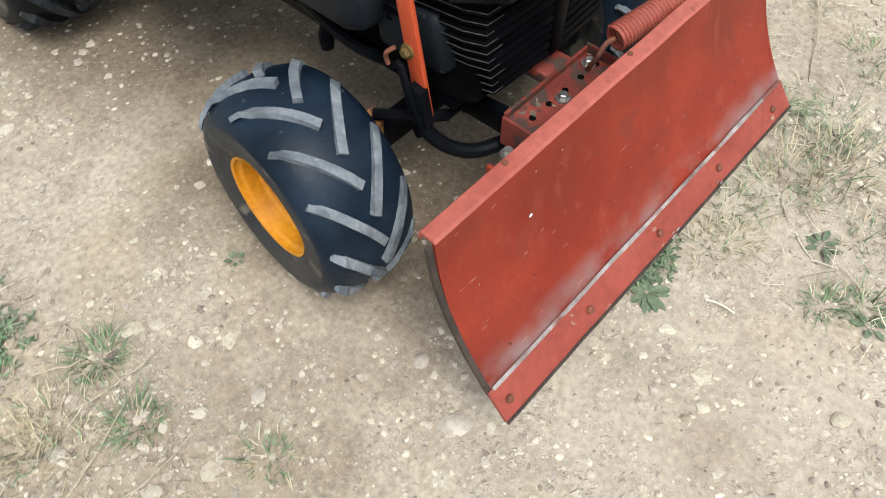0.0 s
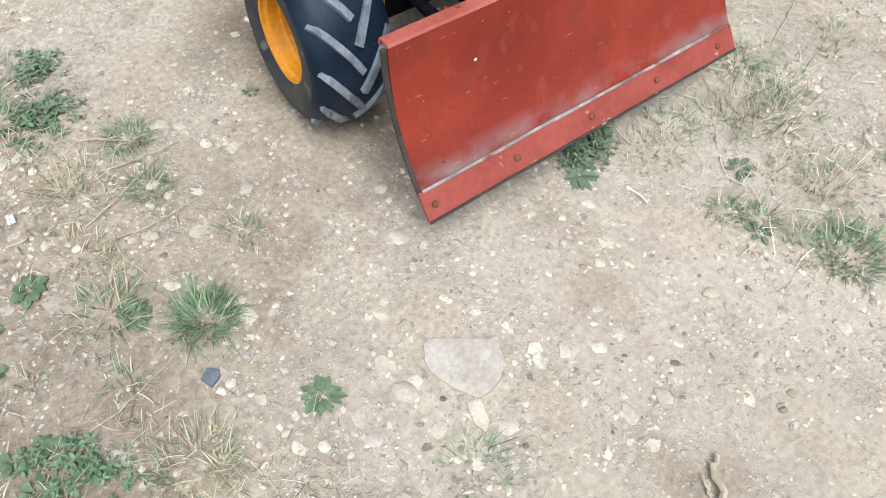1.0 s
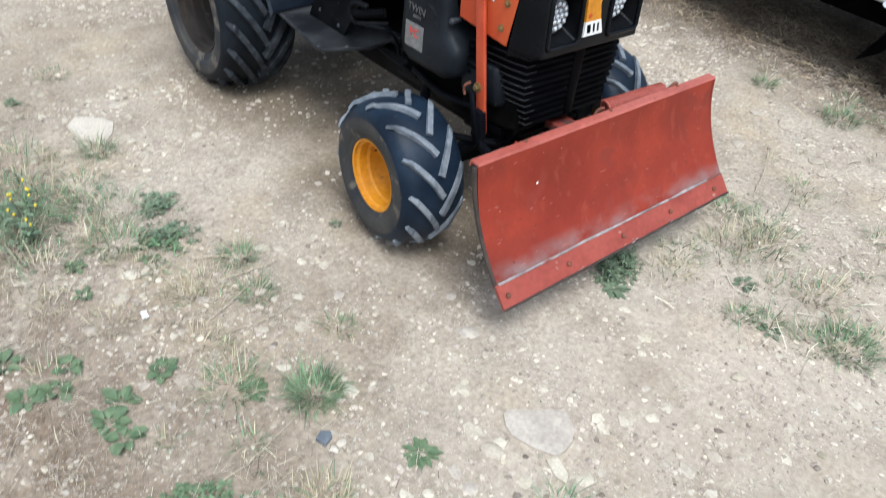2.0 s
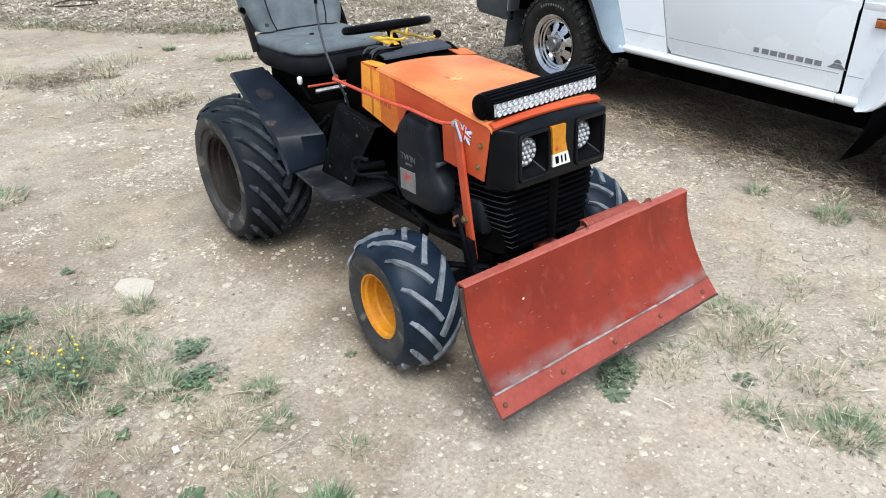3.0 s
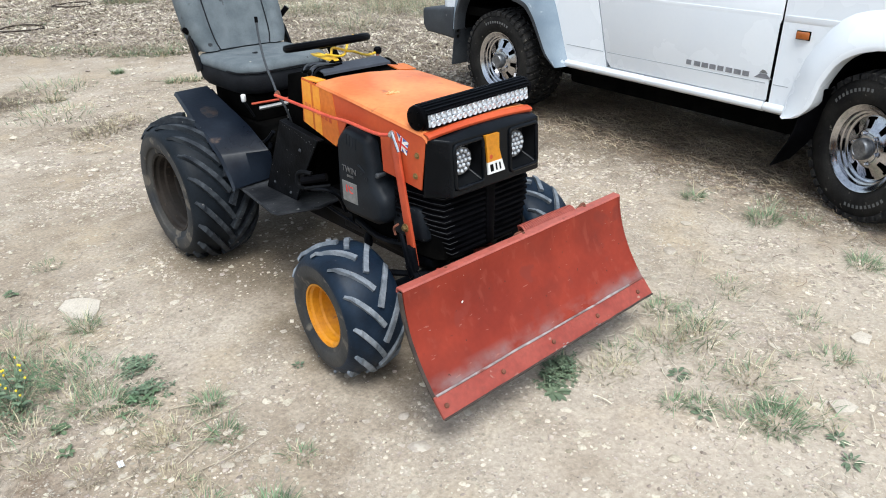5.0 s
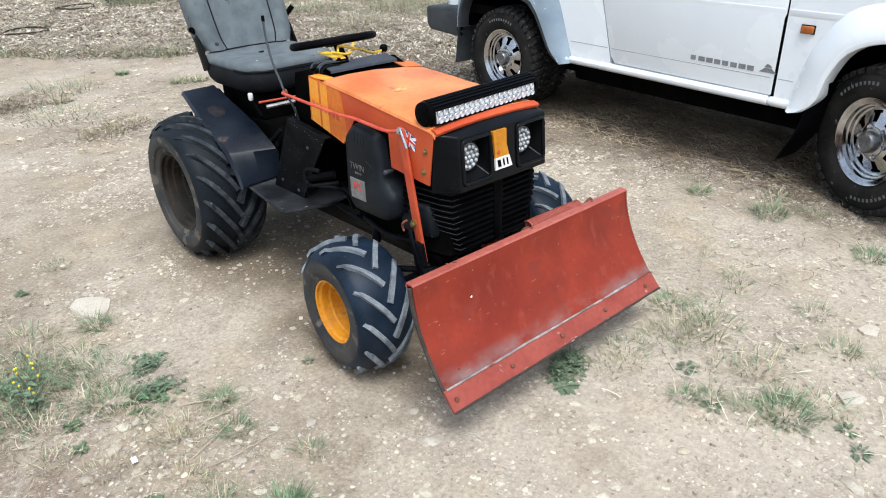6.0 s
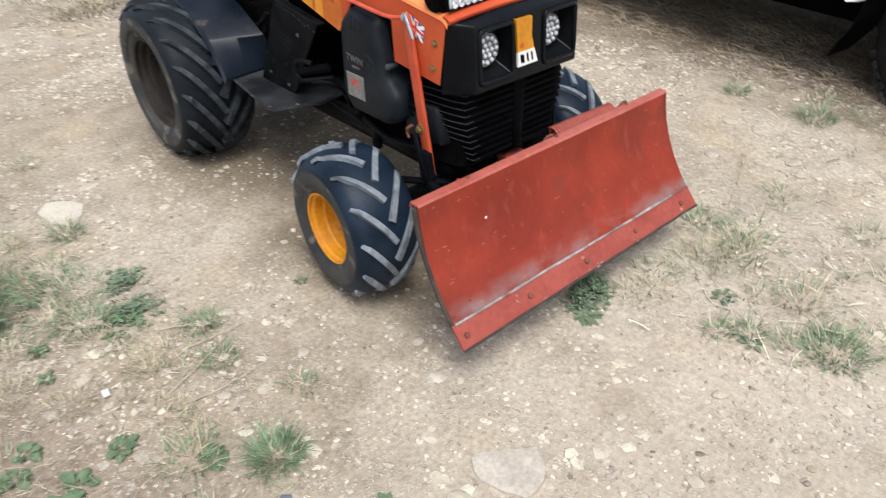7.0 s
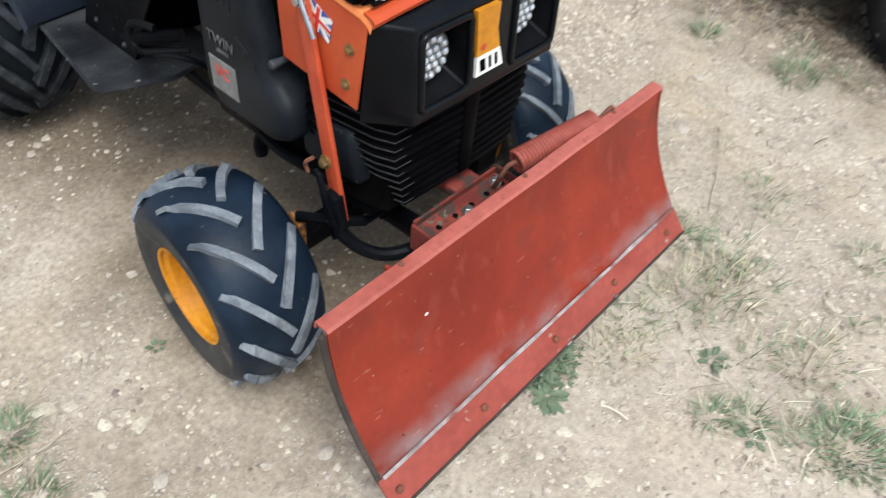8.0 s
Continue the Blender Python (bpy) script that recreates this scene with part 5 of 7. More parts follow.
# footplate, mudguards and side box
for s in (-1, 1):
    X = lambda x: x if s < 0 else 2 * CX - x
    foot = [(X(-0.299), 0.80), (X(-0.344), 0.458), (X(-0.337), 0.436), (X(-0.200), 0.384), (X(-0.05), 0.410), (X(-0.05), 0.80)]
    fp = part("footplate", prism(foot, "z", 0.402, 0.410, 0.001, 1), plate_steel, tractor, "scuffed steel footplate")
    part("plate_lip", tube([(X(-0.299), 0.80, 0.404), (X(-0.344), 0.458, 0.404), (X(-0.337), 0.436, 0.404), (X(-0.200), 0.384, 0.404), (X(-0.05), 0.410, 0.404)], 0.006, 6), plate_steel, fp)
    guard = [[(X(x - (0.026 * max(0.0, (-0.20 - x) / 0.122) if y < 1.1 else 0.0)), y + skew * (x + 0.322), z) for x in (-0.322, -0.314, -0.245, -0.172, -0.164)] for y, z, skew in ((1.232, 0.711, 0.08), (1.220, 0.714, 0.08), (1.03, 0.643, -0.15), (0.93, 0.602, -0.28), (0.832, 0.540, -0.42), (0.824, 0.532, -0.42), (0.765, 0.455, 0.0), (0.748, 0.418, 0.12))]
    for row in guard:
        for i in (0, 4):
            row[i] = (row[i][0], row[i][1], row[i][2] - 0.014)
    part("mudguard", sheet(guard, 0.004), gloss_black, tractor, "flat folded black mudguard over the rear tyre", 18)
    part("guard_stay", prism([(0.75, 0.41), (1.20, 0.41), (1.215, 0.700), (1.02, 0.615), (0.80, 0.500)], "x", X(-0.166), X(-0.158)), black_paint, tractor)
for cx_, cy_, wd, seed in ((-0.262, 1.045, 0.040, 3),):
    bm = bmesh.new()
    ring = []
    for k in range(16):
        a = 2 * math.pi * k / 16
        q = wd * (1 + 0.5 * noise.noise((2 * math.cos(a), 2 * math.sin(a), seed)))
        x, y = cx_ + 0.8 * q * math.cos(a), cy_ + q * math.sin(a)
        y_a = y - (-0.15 + (y - 1.03) * 1.2) * (x + 0.322)
        ring.append(bm.verts.new((x, y, 0.643 + (y_a - 1.03) * (0.374 if y_a > 1.03 else 0.41) + 0.0012)))
    bm.faces.new(ring)
    part("rust_patch", bm, guard_rust, tractor, "brown rust bloom through the mudguard paint")
box_pts = [(0.675, 0.650), (0.440, 0.617), (0.465, 0.510), (0.545, 0.412), (0.740, 0.412)]
part("side_body", prism([(p[0] + 0.0, p[1] - 0.01) for p in box_pts], "x", -0.144, 0.21), dark_under, tractor)
cover_pts = [(0.540, 0.705), (0.300, 0.678), (0.400, 0.545), (0.488, 0.4115), (0.702, 0.4115)]
side_box = part("side_cover", prism(cover_pts, "x", -0.228, -0.222, 0.0015, 1), dull_black, tractor, "chipped black side cover plate")
part("cover_flange", prism([(0.540, 0.705), (0.546, 0.705), (0.708, 0.4115), (0.702, 0.4115)], "x", -0.2215, -0.150, 0.0008, 1), dull_black, side_box)
part("cover_flange", prism([(0.539, 0.7045), (0.301, 0.6775), (0.304, 0.672), (0.538, 0.699)], "x", -0.2215, -0.200, 0.0008, 1), dull_black, side_box)
for y, z in ((0.63, 0.45), (0.52, 0.435), (0.42, 0.62)):
    part("cover_screw", bolt((-0.228, y, z), 0.0045, 0.005, "x", -1), bumper_plastic, side_box)
g_ = random.Random(415)
for k in range(34):
    if k < 14:
        y, z, r_ = 0.520 - 0.015 * k + g_.gauss(0, 0.002), 0.693 - 0.0018 * k - 0.0001 * k * k + g_.gauss(0, 0.002), g_.uniform(0.0010, 0.0024)
    else:
        z = g_.uniform(0.425, 0.66)
        y, r_ = g_.uniform(0.45, 0.64) - 0.5 * (z - 0.43), g_.uniform(0.0006, 0.0016)
    bm = bmesh.new()
    bm.faces.new([bm.verts.new((-0.2286, y + r_ * g_.uniform(0.5, 1.4) * math.cos(t), z + r_ * g_.uniform(0.4, 1.0) * math.sin(t))) for t in (2 * math.pi * q / 6 for q in range(6))])
    part("paint_chip", bm, label_grey, side_box)
pedal = part("pedal", tube(smooth_path([(-0.262, 0.360, 0.500), (-0.268, 0.388, 0.512), (-0.266, 0.392, 0.545), (-0.258, 0.372, 0.560), (-0.240, 0.340, 0.556)], 3), 0.0085, 8), dull_black, tractor, "worn dark foot pedal")
part("pedal_arm", tube(smooth_path([(-0.245, 0.345, 0.500), (-0.215, 0.300, 0.500), (-0.175, 0.285, 0.470), (-0.14, 0.30, 0.40)], 4), 0.007, 8), black_paint, pedal)
part("pedal_rubber", tube([(-0.262, 0.372, 0.528), (-0.205, 0.300, 0.545)], 0.014, 10), black_plastic, pedal)
part("pedal_bar", tube([(-0.262, 0.362, 0.502), (-0.200, 0.290, 0.515)], 0.007, 8), dull_black, pedal)
part("brake_rod", tube(smooth_path([(-0.14, 0.50, 0.40), (-0.15, 0.36, 0.385), (-0.15, 0.2, 0.37)], 4), 0.006, 6), black_paint, tractor)

# dash, steering
part("dash_panel", sheet([[(x, y, z - 0.03 * (x + 0.13) ** 2) for x in (-0.135, -0.06, 0.04, 0.150)] for y, z in ((0.362, 0.872), (0.364, 0.880), (0.368, 0.882), (0.425, 0.894), (0.430, 0.888))], 0.004), dash_grey, tractor, "slate-grey dash plate")
part("dash_body", prism([(0.330, 0.842), (0.435, 0.878), (0.540, 0.860), (0.585, 0.62), (0.42, 0.60)], "x", -0.175, 0.20, 0.006), dark_under, tractor)
part("dash_tab", sheet([[(x, y, z - 0.10 * (x - 0.13)) for x in (0.155, 0.19, HR)] for y, z in ((0.322, 0.856), (0.36, 0.862), (0.392, 0.866))], 0.004), amber_side, tractor, "orange tab at the bonnet's rear corner")
part("dash_tab", box(HL + 0.001, -0.160, 0.316, 0.402, 0.866, 0.872, 0.002), yellow_stripe, tractor, "amber strip on the bonnet's rear corner")
part("wiring", tube(smooth_path([(-0.17, 0.40, 0.878), (-0.13, 0.43, 0.895), (-0.09, 0.41, 0.892), (-0.04, 0.45, 0.895)], 5), 0.007, 6), dark_under, tractor)
part("wiring", tube(smooth_path([(-0.17, 0.44, 0.880), (-0.11, 0.40, 0.893), (-0.03, 0.41, 0.892)], 5), 0.005, 6), dark_under, tractor)
g_ = random.Random(61)
for k in range(7):
    y0, z0 = 0.405 + 0.010 * k, 0.874 + 0.004 * (k % 3)
    pts = [(-0.175 + 0.01 * g_.random(), y0 - 0.01, z0 - 0.03), (-0.150, y0 + g_.gauss(0, 0.01), z0 + 0.012), (-0.105, y0 + g_.gauss(0, 0.012), z0 + 0.018), (-0.065 + 0.02 * g_.random(), y0 - 0.012, z0 + 0.006)]
    part("wiring", tube(smooth_path(pts, 4), g_.uniform(0.003, 0.006), 6), (dull_black, dash_grey, bumper_plastic)[k % 3], tractor)
part("wheel_bracket", prism([(0.565, 0.900), (0.590, 0.906), (0.470, 0.900), (0.455, 0.893)], "x", -0.045, -0.005, 0.002), yellow_wire, tractor, "yellow perforated bracket under the steering wheel")
part("steering_column", tube([(CX + 0.015, 0.50, 0.80), (CX + 0.015, 0.60, 0.93)], 0.016, 12), dark_under, tractor)
SW = Matrix.Translation((0.048, 0.612, 0.930)) @ Matrix.Rotation(radians(-10.5), 4, "X")
ring = [SW @ Vector((0.150 * math.cos(a), 0.150 * math.sin(a), 0)) for a in (2 * math.pi * k / 40 for k in range(41))]
wheel = part("steering_wheel", tube(ring, 0.0145, 10, ends=False), black_plastic, tractor, "black steering wheel with thick rim")
part("wheel_hub", lathe([(-0.02, 0.03), (0.0, 0.042), (0.012, 0.03)], 20, "z"), black_plastic, wheel).matrix_local = SW
for a in (90, 210, 330):
    p = SW @ Vector((0.146 * math.cos(radians(a)), 0.146 * math.sin(radians(a)), 0))
    part("spoke", tube([SW @ Vector((0, 0, -0.004)), p], 0.009, 8), black_plastic, wheel)
part("throttle_cable", tube(smooth_path([(-0.03, 0.47, 0.915), (0.0, 0.50, 0.930), (0.05, 0.48, 0.915), (0.09, 0.50, 0.905), (0.16, 0.53, 0.880), (0.22, 0.56, 0.872), (0.24, 0.57, 0.874)], 6), 0.0045, 6), yellow_wire, tractor, "bright yellow cable")
part("throttle_cable", tube(smooth_path([(-0.06, 0.46, 0.92), (0.02, 0.47, 0.905), (0.10, 0.55, 0.93), (0.16, 0.60, 0.945)], 6), 0.0045, 6), yellow_wire, tractor, "bright yellow cable")
part("gear_knob", lathe([(-0.016, 0.008), (-0.008, 0.015), (0.006, 0.016), (0.014, 0.008)], 14, "z", (0.250, 0.57, 0.880)), black_plastic, tractor, "round black knob")
part("knob_stem", tube([(0.225, 0.545, 0.81), (0.248, 0.568, 0.872)], 0.006, 8), rust, tractor)

# seat
SY = 1.245
def rounded_slab(rings):
    """Stacked outlines with softly squared corners, each (scale, height), closed above and below."""
    bm, loops = bmesh.new(), []
    for scale, z in rings:
        loop = []
        for k in range(56):
            c, si = math.cos(2 * math.pi * k / 56), math.sin(2 * math.pi * k / 56)
            x = CX + scale * 0.218 * math.copysign(abs(c) ** 0.42, c)
            y = 1.074 + scale * math.copysign(abs(si) ** 0.50 * 0.204 if si < 0 else abs(si) ** 0.25 * 0.235, si)
            loop.append(bm.verts.new((x, y, z + 0.004 * noise.noise((x * 9, y * 9, 4.0)) + 0.010 * (y - 0.9))))
        loops.append(loop)
    for a, b in zip(loops, loops[1:]):
        for k in range(56):
            bm.faces.new((a[k], a[(k + 1) % 56], b[(k + 1) % 56], b[k]))
    bm.faces.new(loops[0])
    bm.faces.new(loops[-1])
    bmesh.ops.recalc_face_normals(bm, faces=bm.faces)
    return bm


seat = part("seat_cushion", rounded_slab(((0.97, 0.800), (1.0, 0.806), (1.004, 0.816), (0.992, 0.827), (0.955, 0.836), (0.86, 0.842), (0.62, 0.843), (0.3, 0.838), (0.08, 0.836))), seat_cloth, tractor, "worn grey cloth seat cushion", 60)
part("piping", tube([(CX + 0.2195 * math.copysign(abs(math.cos(t)) ** 0.42, math.cos(t)), 1.074 - 0.2055 * abs(math.sin(t)) ** 0.50, 0.8075 + 0.0012 * math.sin(9 * t)) for t in (0.15 + (math.pi - 0.3) * k / 40 for k in range(41))], 0.0035, 6), seat_side, seat, "dark piping along the cushion front")
g_ = random.Random(77)
for k, (x, y, w) in enumerate(((CX - 0.115, 0.915, 0.012), (CX - 0.085, 0.900, 0.007), (CX + 0.030, 0.905, 0.011), (CX + 0.055, 0.925, 0.006), (CX - 0.03, 1.10, 0.016), (CX + 0.115, 1.00, 0.013), (CX - 0.145, 0.930, 0.006), (CX - 0.06, 0.893, 0.009), (CX - 0.02, 0.897, 0.005), (CX + 0.01, 0.890, 0.007), (CX - 0.10, 0.905, 0.005), (CX + 0.09, 0.897, 0.008))):
    top_z = 0.8435 - 0.010 * max(0.0, (0.93 - y) / 0.04)
    bm = bmesh.new()
    ring = [bm.verts.new((x + w * g_.uniform(0.5, 1.2) * math.cos(t), y + 0.5 * w * g_.uniform(0.5, 1.2) * math.sin(t), top_z + 0.0012 + 0.35 * min(0.0, w * math.sin(t)))) for t in (2 * math.pi * q / 9 for q in range(9))]
    bm.faces.new(ring)
    part("tear", bm, foam if k in (1, 3, 6, 8, 10) else seat_side, seat, "small tear in the seat cloth")
part("seat_pan", rounded_slab(((0.80, 0.715), (0.92, 0.722), (0.985, 0.742), (1.008, 0.770), (1.006, 0.792), (0.985, 0.804))), seat_side, tractor, "dark vinyl seat base", 60)
back = []
for k, (t, half_) in enumerate(((0.0, 0.19), (0.06, 0.212), (0.2, 0.22), (0.34, 0.215), (0.46, 0.19), (0.52, 0.15), (0.54, 0.10))):
    y, z = SY + 0.005 + 0.36 * t, 0.852 + 0.93 * t
    back.append([(CX - half_, y + 0.075, z - 0.02), (CX - half_ - 0.012, y + 0.03, z), (CX - half_ * 0.98, y - 0.022, z), (CX - half_ * 0.72, y - 0.030, z), (CX - half_ * 0.62, y - 0.012, z), (CX, y - 0.004, z), (CX + half_ * 0.62, y - 0.012, z), (CX + half_ * 0.72, y - 0.030, z), (CX + half_ * 0.98, y - 0.022, z), (CX + half_ + 0.012, y + 0.03, z), (CX + half_, y + 0.075, z - 0.02)])
fine_rows = [smooth_path(r, 2) for r in back]
fine_rows = list(map(list, zip(*[smooth_path(c, 3) for c in zip(*fine_rows)])))
part("seat_back", sheet(fine_rows, 0.025), seat_cloth, tractor, "grey cloth backrest with side bolsters", 60)
for i in (4, 6):
    part("seam", tube([Vector((p.x, p.y - 0.003, p.z)) for p in smooth_path([r[i] for r in back[:5]], 5)], 0.0028, 6), seat_side, tractor, "dark stitched seam of the backrest")
part("back_shell", bevelled(prism([(SY + 0.04, 0.84), (SY + 0.09, 0.84), (SY + 0.28, 1.33), (SY + 0.23, 1.34)], "x", CX - 0.18, CX + 0.18), 0.015, 2), seat_side, tractor)
for s in (-1, 1):
    part("recliner", prism([(1.21, 0.79), (1.26, 0.77), (1.31, 0.90), (1.28, 0.92), (1.25, 0.87)], "x", CX + s * 0.222 - 0.006, CX + s * 0.222 + 0.006, 0.003), black_paint, tractor)
part("recline_lever", tube(smooth_path([(CX - 0.225, 1.30, 0.93), (CX - 0.25, 1.27, 0.945), (CX - 0.265, 1.22, 0.95)], 4), 0.012, 8), black_plastic, tractor)
part("recline_lever", tube(smooth_path([(CX + 0.225, 1.30, 0.95), (CX + 0.25, 1.28, 0.985)], 4), 0.012, 8), black_plastic, tractor)
part("seat_mount", box(CX - 0.15, CX + 0.15, 0.93, 1.28, 0.60, 0.705, 0.01), dark_under, tractor)
part("rear_deck", box(CX - 0.16, CX + 0.16, 0.78, 1.36, 0.42, 0.60, 0.01), dark_under, tractor)
part("gear_lever", tube([(-0.165, 0.80, 0.690), (-0.02, 0.76, 0.700)], 0.008, 8), steel, tractor, "bare steel lever under the seat")
part("gear_lever", tube([(-0.180, 0.83, 0.705), (-0.03, 0.78, 0.712)], 0.0045, 8), arm_red, tractor, "red-painted lever under the seat")
part("lever_grip", lathe([(-0.014, 0.006), (-0.008, 0.010), (0.012, 0.010), (0.016, 0.005)], 10, "z", (-0.190, 0.872, 0.722)), white_mark, tractor, "white lever knob")
part("lever_stem", tube([(-0.15, 0.88, 0.64), (-0.190, 0.872, 0.712)], 0.005, 6), dull_black, tractor)
part("rag", bevelled(box(-0.165, -0.120, 0.56, 0.60, 0.675, 0.725), 0.014, 3), grey_litter, tractor, "grey rag stuffed beside the dash")
for k in range(3):
    part("linkage", tube(smooth_path([(-0.14, 0.76 + 0.03 * k, 0.60 - 0.05 * k), (-0.15, 0.80, 0.56 - 0.04 * k), (-0.13, 0.90, 0.52 - 0.05 * k)], 4), 0.009, 6), black_paint, tractor)


# ---- parked off-road vehicle ----
# local y runs from its front wheel to its rear, local x from its near side inwards
truck = thing("off_road_vehicle", pose(1.947, -0.682, 0.0, 0, 0, -5.06), "white off-road vehicle with chrome wheels, parked on straw", "vehicle")
WB, TR = 2.461, 0.343
SIDE = 0.050  # how far in from the wheel faces the body side lies
SILL, WAIST = 0.445, 1.00
REAR_IN = [(1.905, 0.392), (1.997, 0.454), (2.062, 0.553), (2.125, 0.651), (2.170, 0.700), (2.225, 0.738), (2.380, 0.770), (2.533, 0.786), (2.755, 0.778), (2.832, 0.734), (2.875, 0.670), (2.905, 0.590), (2.915, 0.500)]
REAR_OUT = [(1.832, 0.405), (1.884, 0.533), (1.922, 0.632), (1.961, 0.731), (1.997, 0.800), (2.050, 0.870), (2.200, 0.930), (2.420, 0.950), (2.720, 0.945), (2.870, 0.890), (2.950, 0.760), (2.975, 0.640), (2.985, 0.520)]
FRONT_IN = [(0.372, 0.402), (0.318, 0.418), (0.264, 0.479), (0.246, 0.540), (0.228, 0.604), (0.165, 0.709), (0.035, 0.769), (-0.150, 0.769), (-0.270, 0.710), (-0.330, 0.604), (-0.350, 0.540), (-0.372, 0.470), (-0.410, 0.420)]
FRONT_OUT = [(0.418, 0.405), (0.410, 0.460), (0.395, 0.530), (0.372, 0.620), (0.340, 0.710), (0.225, 0.870), (0.070, 0.925), (-0.150, 0.925), (-0.320, 0.870), (-0.420, 0.730), (-0.450, 0.620), (-0.470, 0.520), (-0.480, 0.440)]


def side_panel(outline, v0, v1, bev=0.004):
    return prism(outline, "x", v0, v1, bev, 2)


def along(line, steps=3):
    """The same line with more points, rounded a little at its corners."""
    return [(p.x, p.y) for p in smooth_path([(a, b, 0) for a, b in line], steps)]


for near in (True, False):
    V = (lambda v: v) if near else (lambda v: 1.60 - v)
    lo, hi = sorted((V(SIDE), V(SIDE + 0.04)))
    front_wing = [(-0.72, WAIST - 0.06), (-0.72, 0.50), (-0.46, 0.50)] + along(FRONT_IN)[::-1][2:] + [(0.42, 0.405), (0.494, 0.405), (0.494, WAIST), (0.30, WAIST)]
    part("front_wing", side_panel(front_wing, lo, hi, 0.0), white_paint, truck)
    quarter = [(1.690, WAIST), (1.648, 0.86), (1.545, 0.49), (1.535, SILL), (1.86, SILL)] + along(REAR_IN)[2:] + [(WB + 0.62, 0.55), (WB + 0.66, WAIST)]
    part("rear_quarter", side_panel(quarter, lo, hi, 0.0), white_paint, truck)
    door_pts = [(0.504, WAIST), (0.504, 0.836), (0.511, 0.816), (0.511, 0.450), (1.500, 0.452), (1.535, 0.49), (1.638, 0.86), (1.680, WAIST)]
    door = part("door", side_panel(door_pts, *sorted((V(SIDE - 0.002), V(SIDE + 0.04))), 0.006), white_paint, truck, "white door with grey lettering bars")
    # the pressed step along the body, and the groove low on the doors
    for name_, y0, y1, owner in (("body_step", -0.10, 0.492, truck), ("body_step", 0.512, 1.625, door)):
        step_pts = [(V(SIDE - 0.0022), 0.861), (V(SIDE - 0.0030), 0.859), (V(SIDE - 0.0030), 0.856), (V(SIDE - 0.0024), 0.842), (V(SIDE), 0.828), (V(SIDE + 0.02), 0.84)]
        part(name_, prism(step_pts, "y", y0, y1, 0.002), white_paint, owner, "raised white pressing along the side")
    # Grey strips laid on the panels; the groove's shade is their colour
    part("door_groove", box(*sorted((V(SIDE - 0.0032), V(SIDE + 0.02))), 0.528, 1.530, 0.5335, 0.5375), groove_grey, door)
    part("quarter_groove", box(*sorted((V(SIDE - 0.001), V(SIDE + 0.02))), 1.565, 1.862, 0.5335, 0.5375), groove_grey, truck)
    part("wing_groove", box(*sorted((V(SIDE - 0.001), V(SIDE + 0.02))), 0.41, 0.488, 0.5335, 0.5365), groove_grey, truck)
    # Strips behind the door gaps, each toned for the shade in its gap
    part("door_gap", prism([(1.525, 0.455), (1.553, 0.455), (1.66, 0.86), (1.70, WAIST), (1.67, WAIST)], "x", *sorted((V(SIDE + 0.004), V(SIDE + 0.05)))), groove_grey, truck)
    part("door_gap", prism([(0.490, 0.43), (0.515, 0.43), (0.515, WAIST), (0.490, WAIST)], "x", *sorted((V(SIDE + 0.004), V(SIDE + 0.05)))), dark_under, truck)
    sill_pts = [(V(SIDE + 0.010), 0.448), (V(SIDE - 0.012), 0.440), (V(SIDE - 0.020), 0.428), (V(SIDE - 0.016), 0.410), (V(SIDE + 0.012), 0.394), (V(SIDE + 0.07), 0.392), (V(SIDE + 0.07), 0.448)]
    part("sill", prism(sill_pts, "y", 0.52, 1.86, 0.005), white_paint, truck, "rounded white sill")
    part("sill_end", prism(sill_pts, "y", 0.40, 0.515, 0.008), white_paint, truck)
    # wheel arch flares, each with a dark lip round the opening
    for line_in, line_out, mat_, lab, lip_mat in ((FRONT_IN, FRONT_OUT, white_paint, "white front arch flare", white_paint), (REAR_IN, REAR_OUT, flare_paint, "faded blue-grey rear arch flare", bumper_plastic)):
        inner, outer = along(line_in), along(line_out)
        rows_, lip = [], []
        for (yi, zi), (yo, zo) in zip(inner, outer):
            at = lambda k, v: (V(v), yi + (yo - yi) * k, zi + (zo - zi) * k)
            rows_.append([at(1.0, SIDE - 0.001), at(0.90, SIDE - 0.014), at(0.60, SIDE - 0.046), at(0.28, SIDE - 0.062), at(0.16, SIDE - 0.064)])
            lip.append([at(0.17, SIDE - 0.063), at(0.10, SIDE - 0.066), at(0.0, SIDE - 0.060), at(-0.02, SIDE - 0.045), at(-0.02, SIDE + 0.03)])
        flare = part("arch_flare", sheet(rows_, 0.005), mat_, truck, lab, 50)
        part("arch_lip", sheet(lip, 0.004), lip_mat, flare, "dark plastic lip of the wheel arch" if lip_mat is bumper_plastic else "", 50)
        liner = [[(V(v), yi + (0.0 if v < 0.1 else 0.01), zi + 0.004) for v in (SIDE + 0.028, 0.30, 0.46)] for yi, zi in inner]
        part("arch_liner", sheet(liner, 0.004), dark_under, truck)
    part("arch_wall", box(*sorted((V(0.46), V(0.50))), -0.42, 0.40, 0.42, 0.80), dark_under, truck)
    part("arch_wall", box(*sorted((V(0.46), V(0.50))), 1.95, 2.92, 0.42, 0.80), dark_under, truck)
    ind = part("side_indicator", bevelled(box(*sorted((V(SIDE), V(SIDE - 0.018))), 0.358, 0.416, 0.764, 0.796), 0.004, 2), amber, truck, "amber side indicator lamp")
    part("lamp_base", box(*sorted((V(SIDE + 0.001), V(SIDE - 0.005))), 0.354, 0.420, 0.760, 0.800), dark_under, ind)
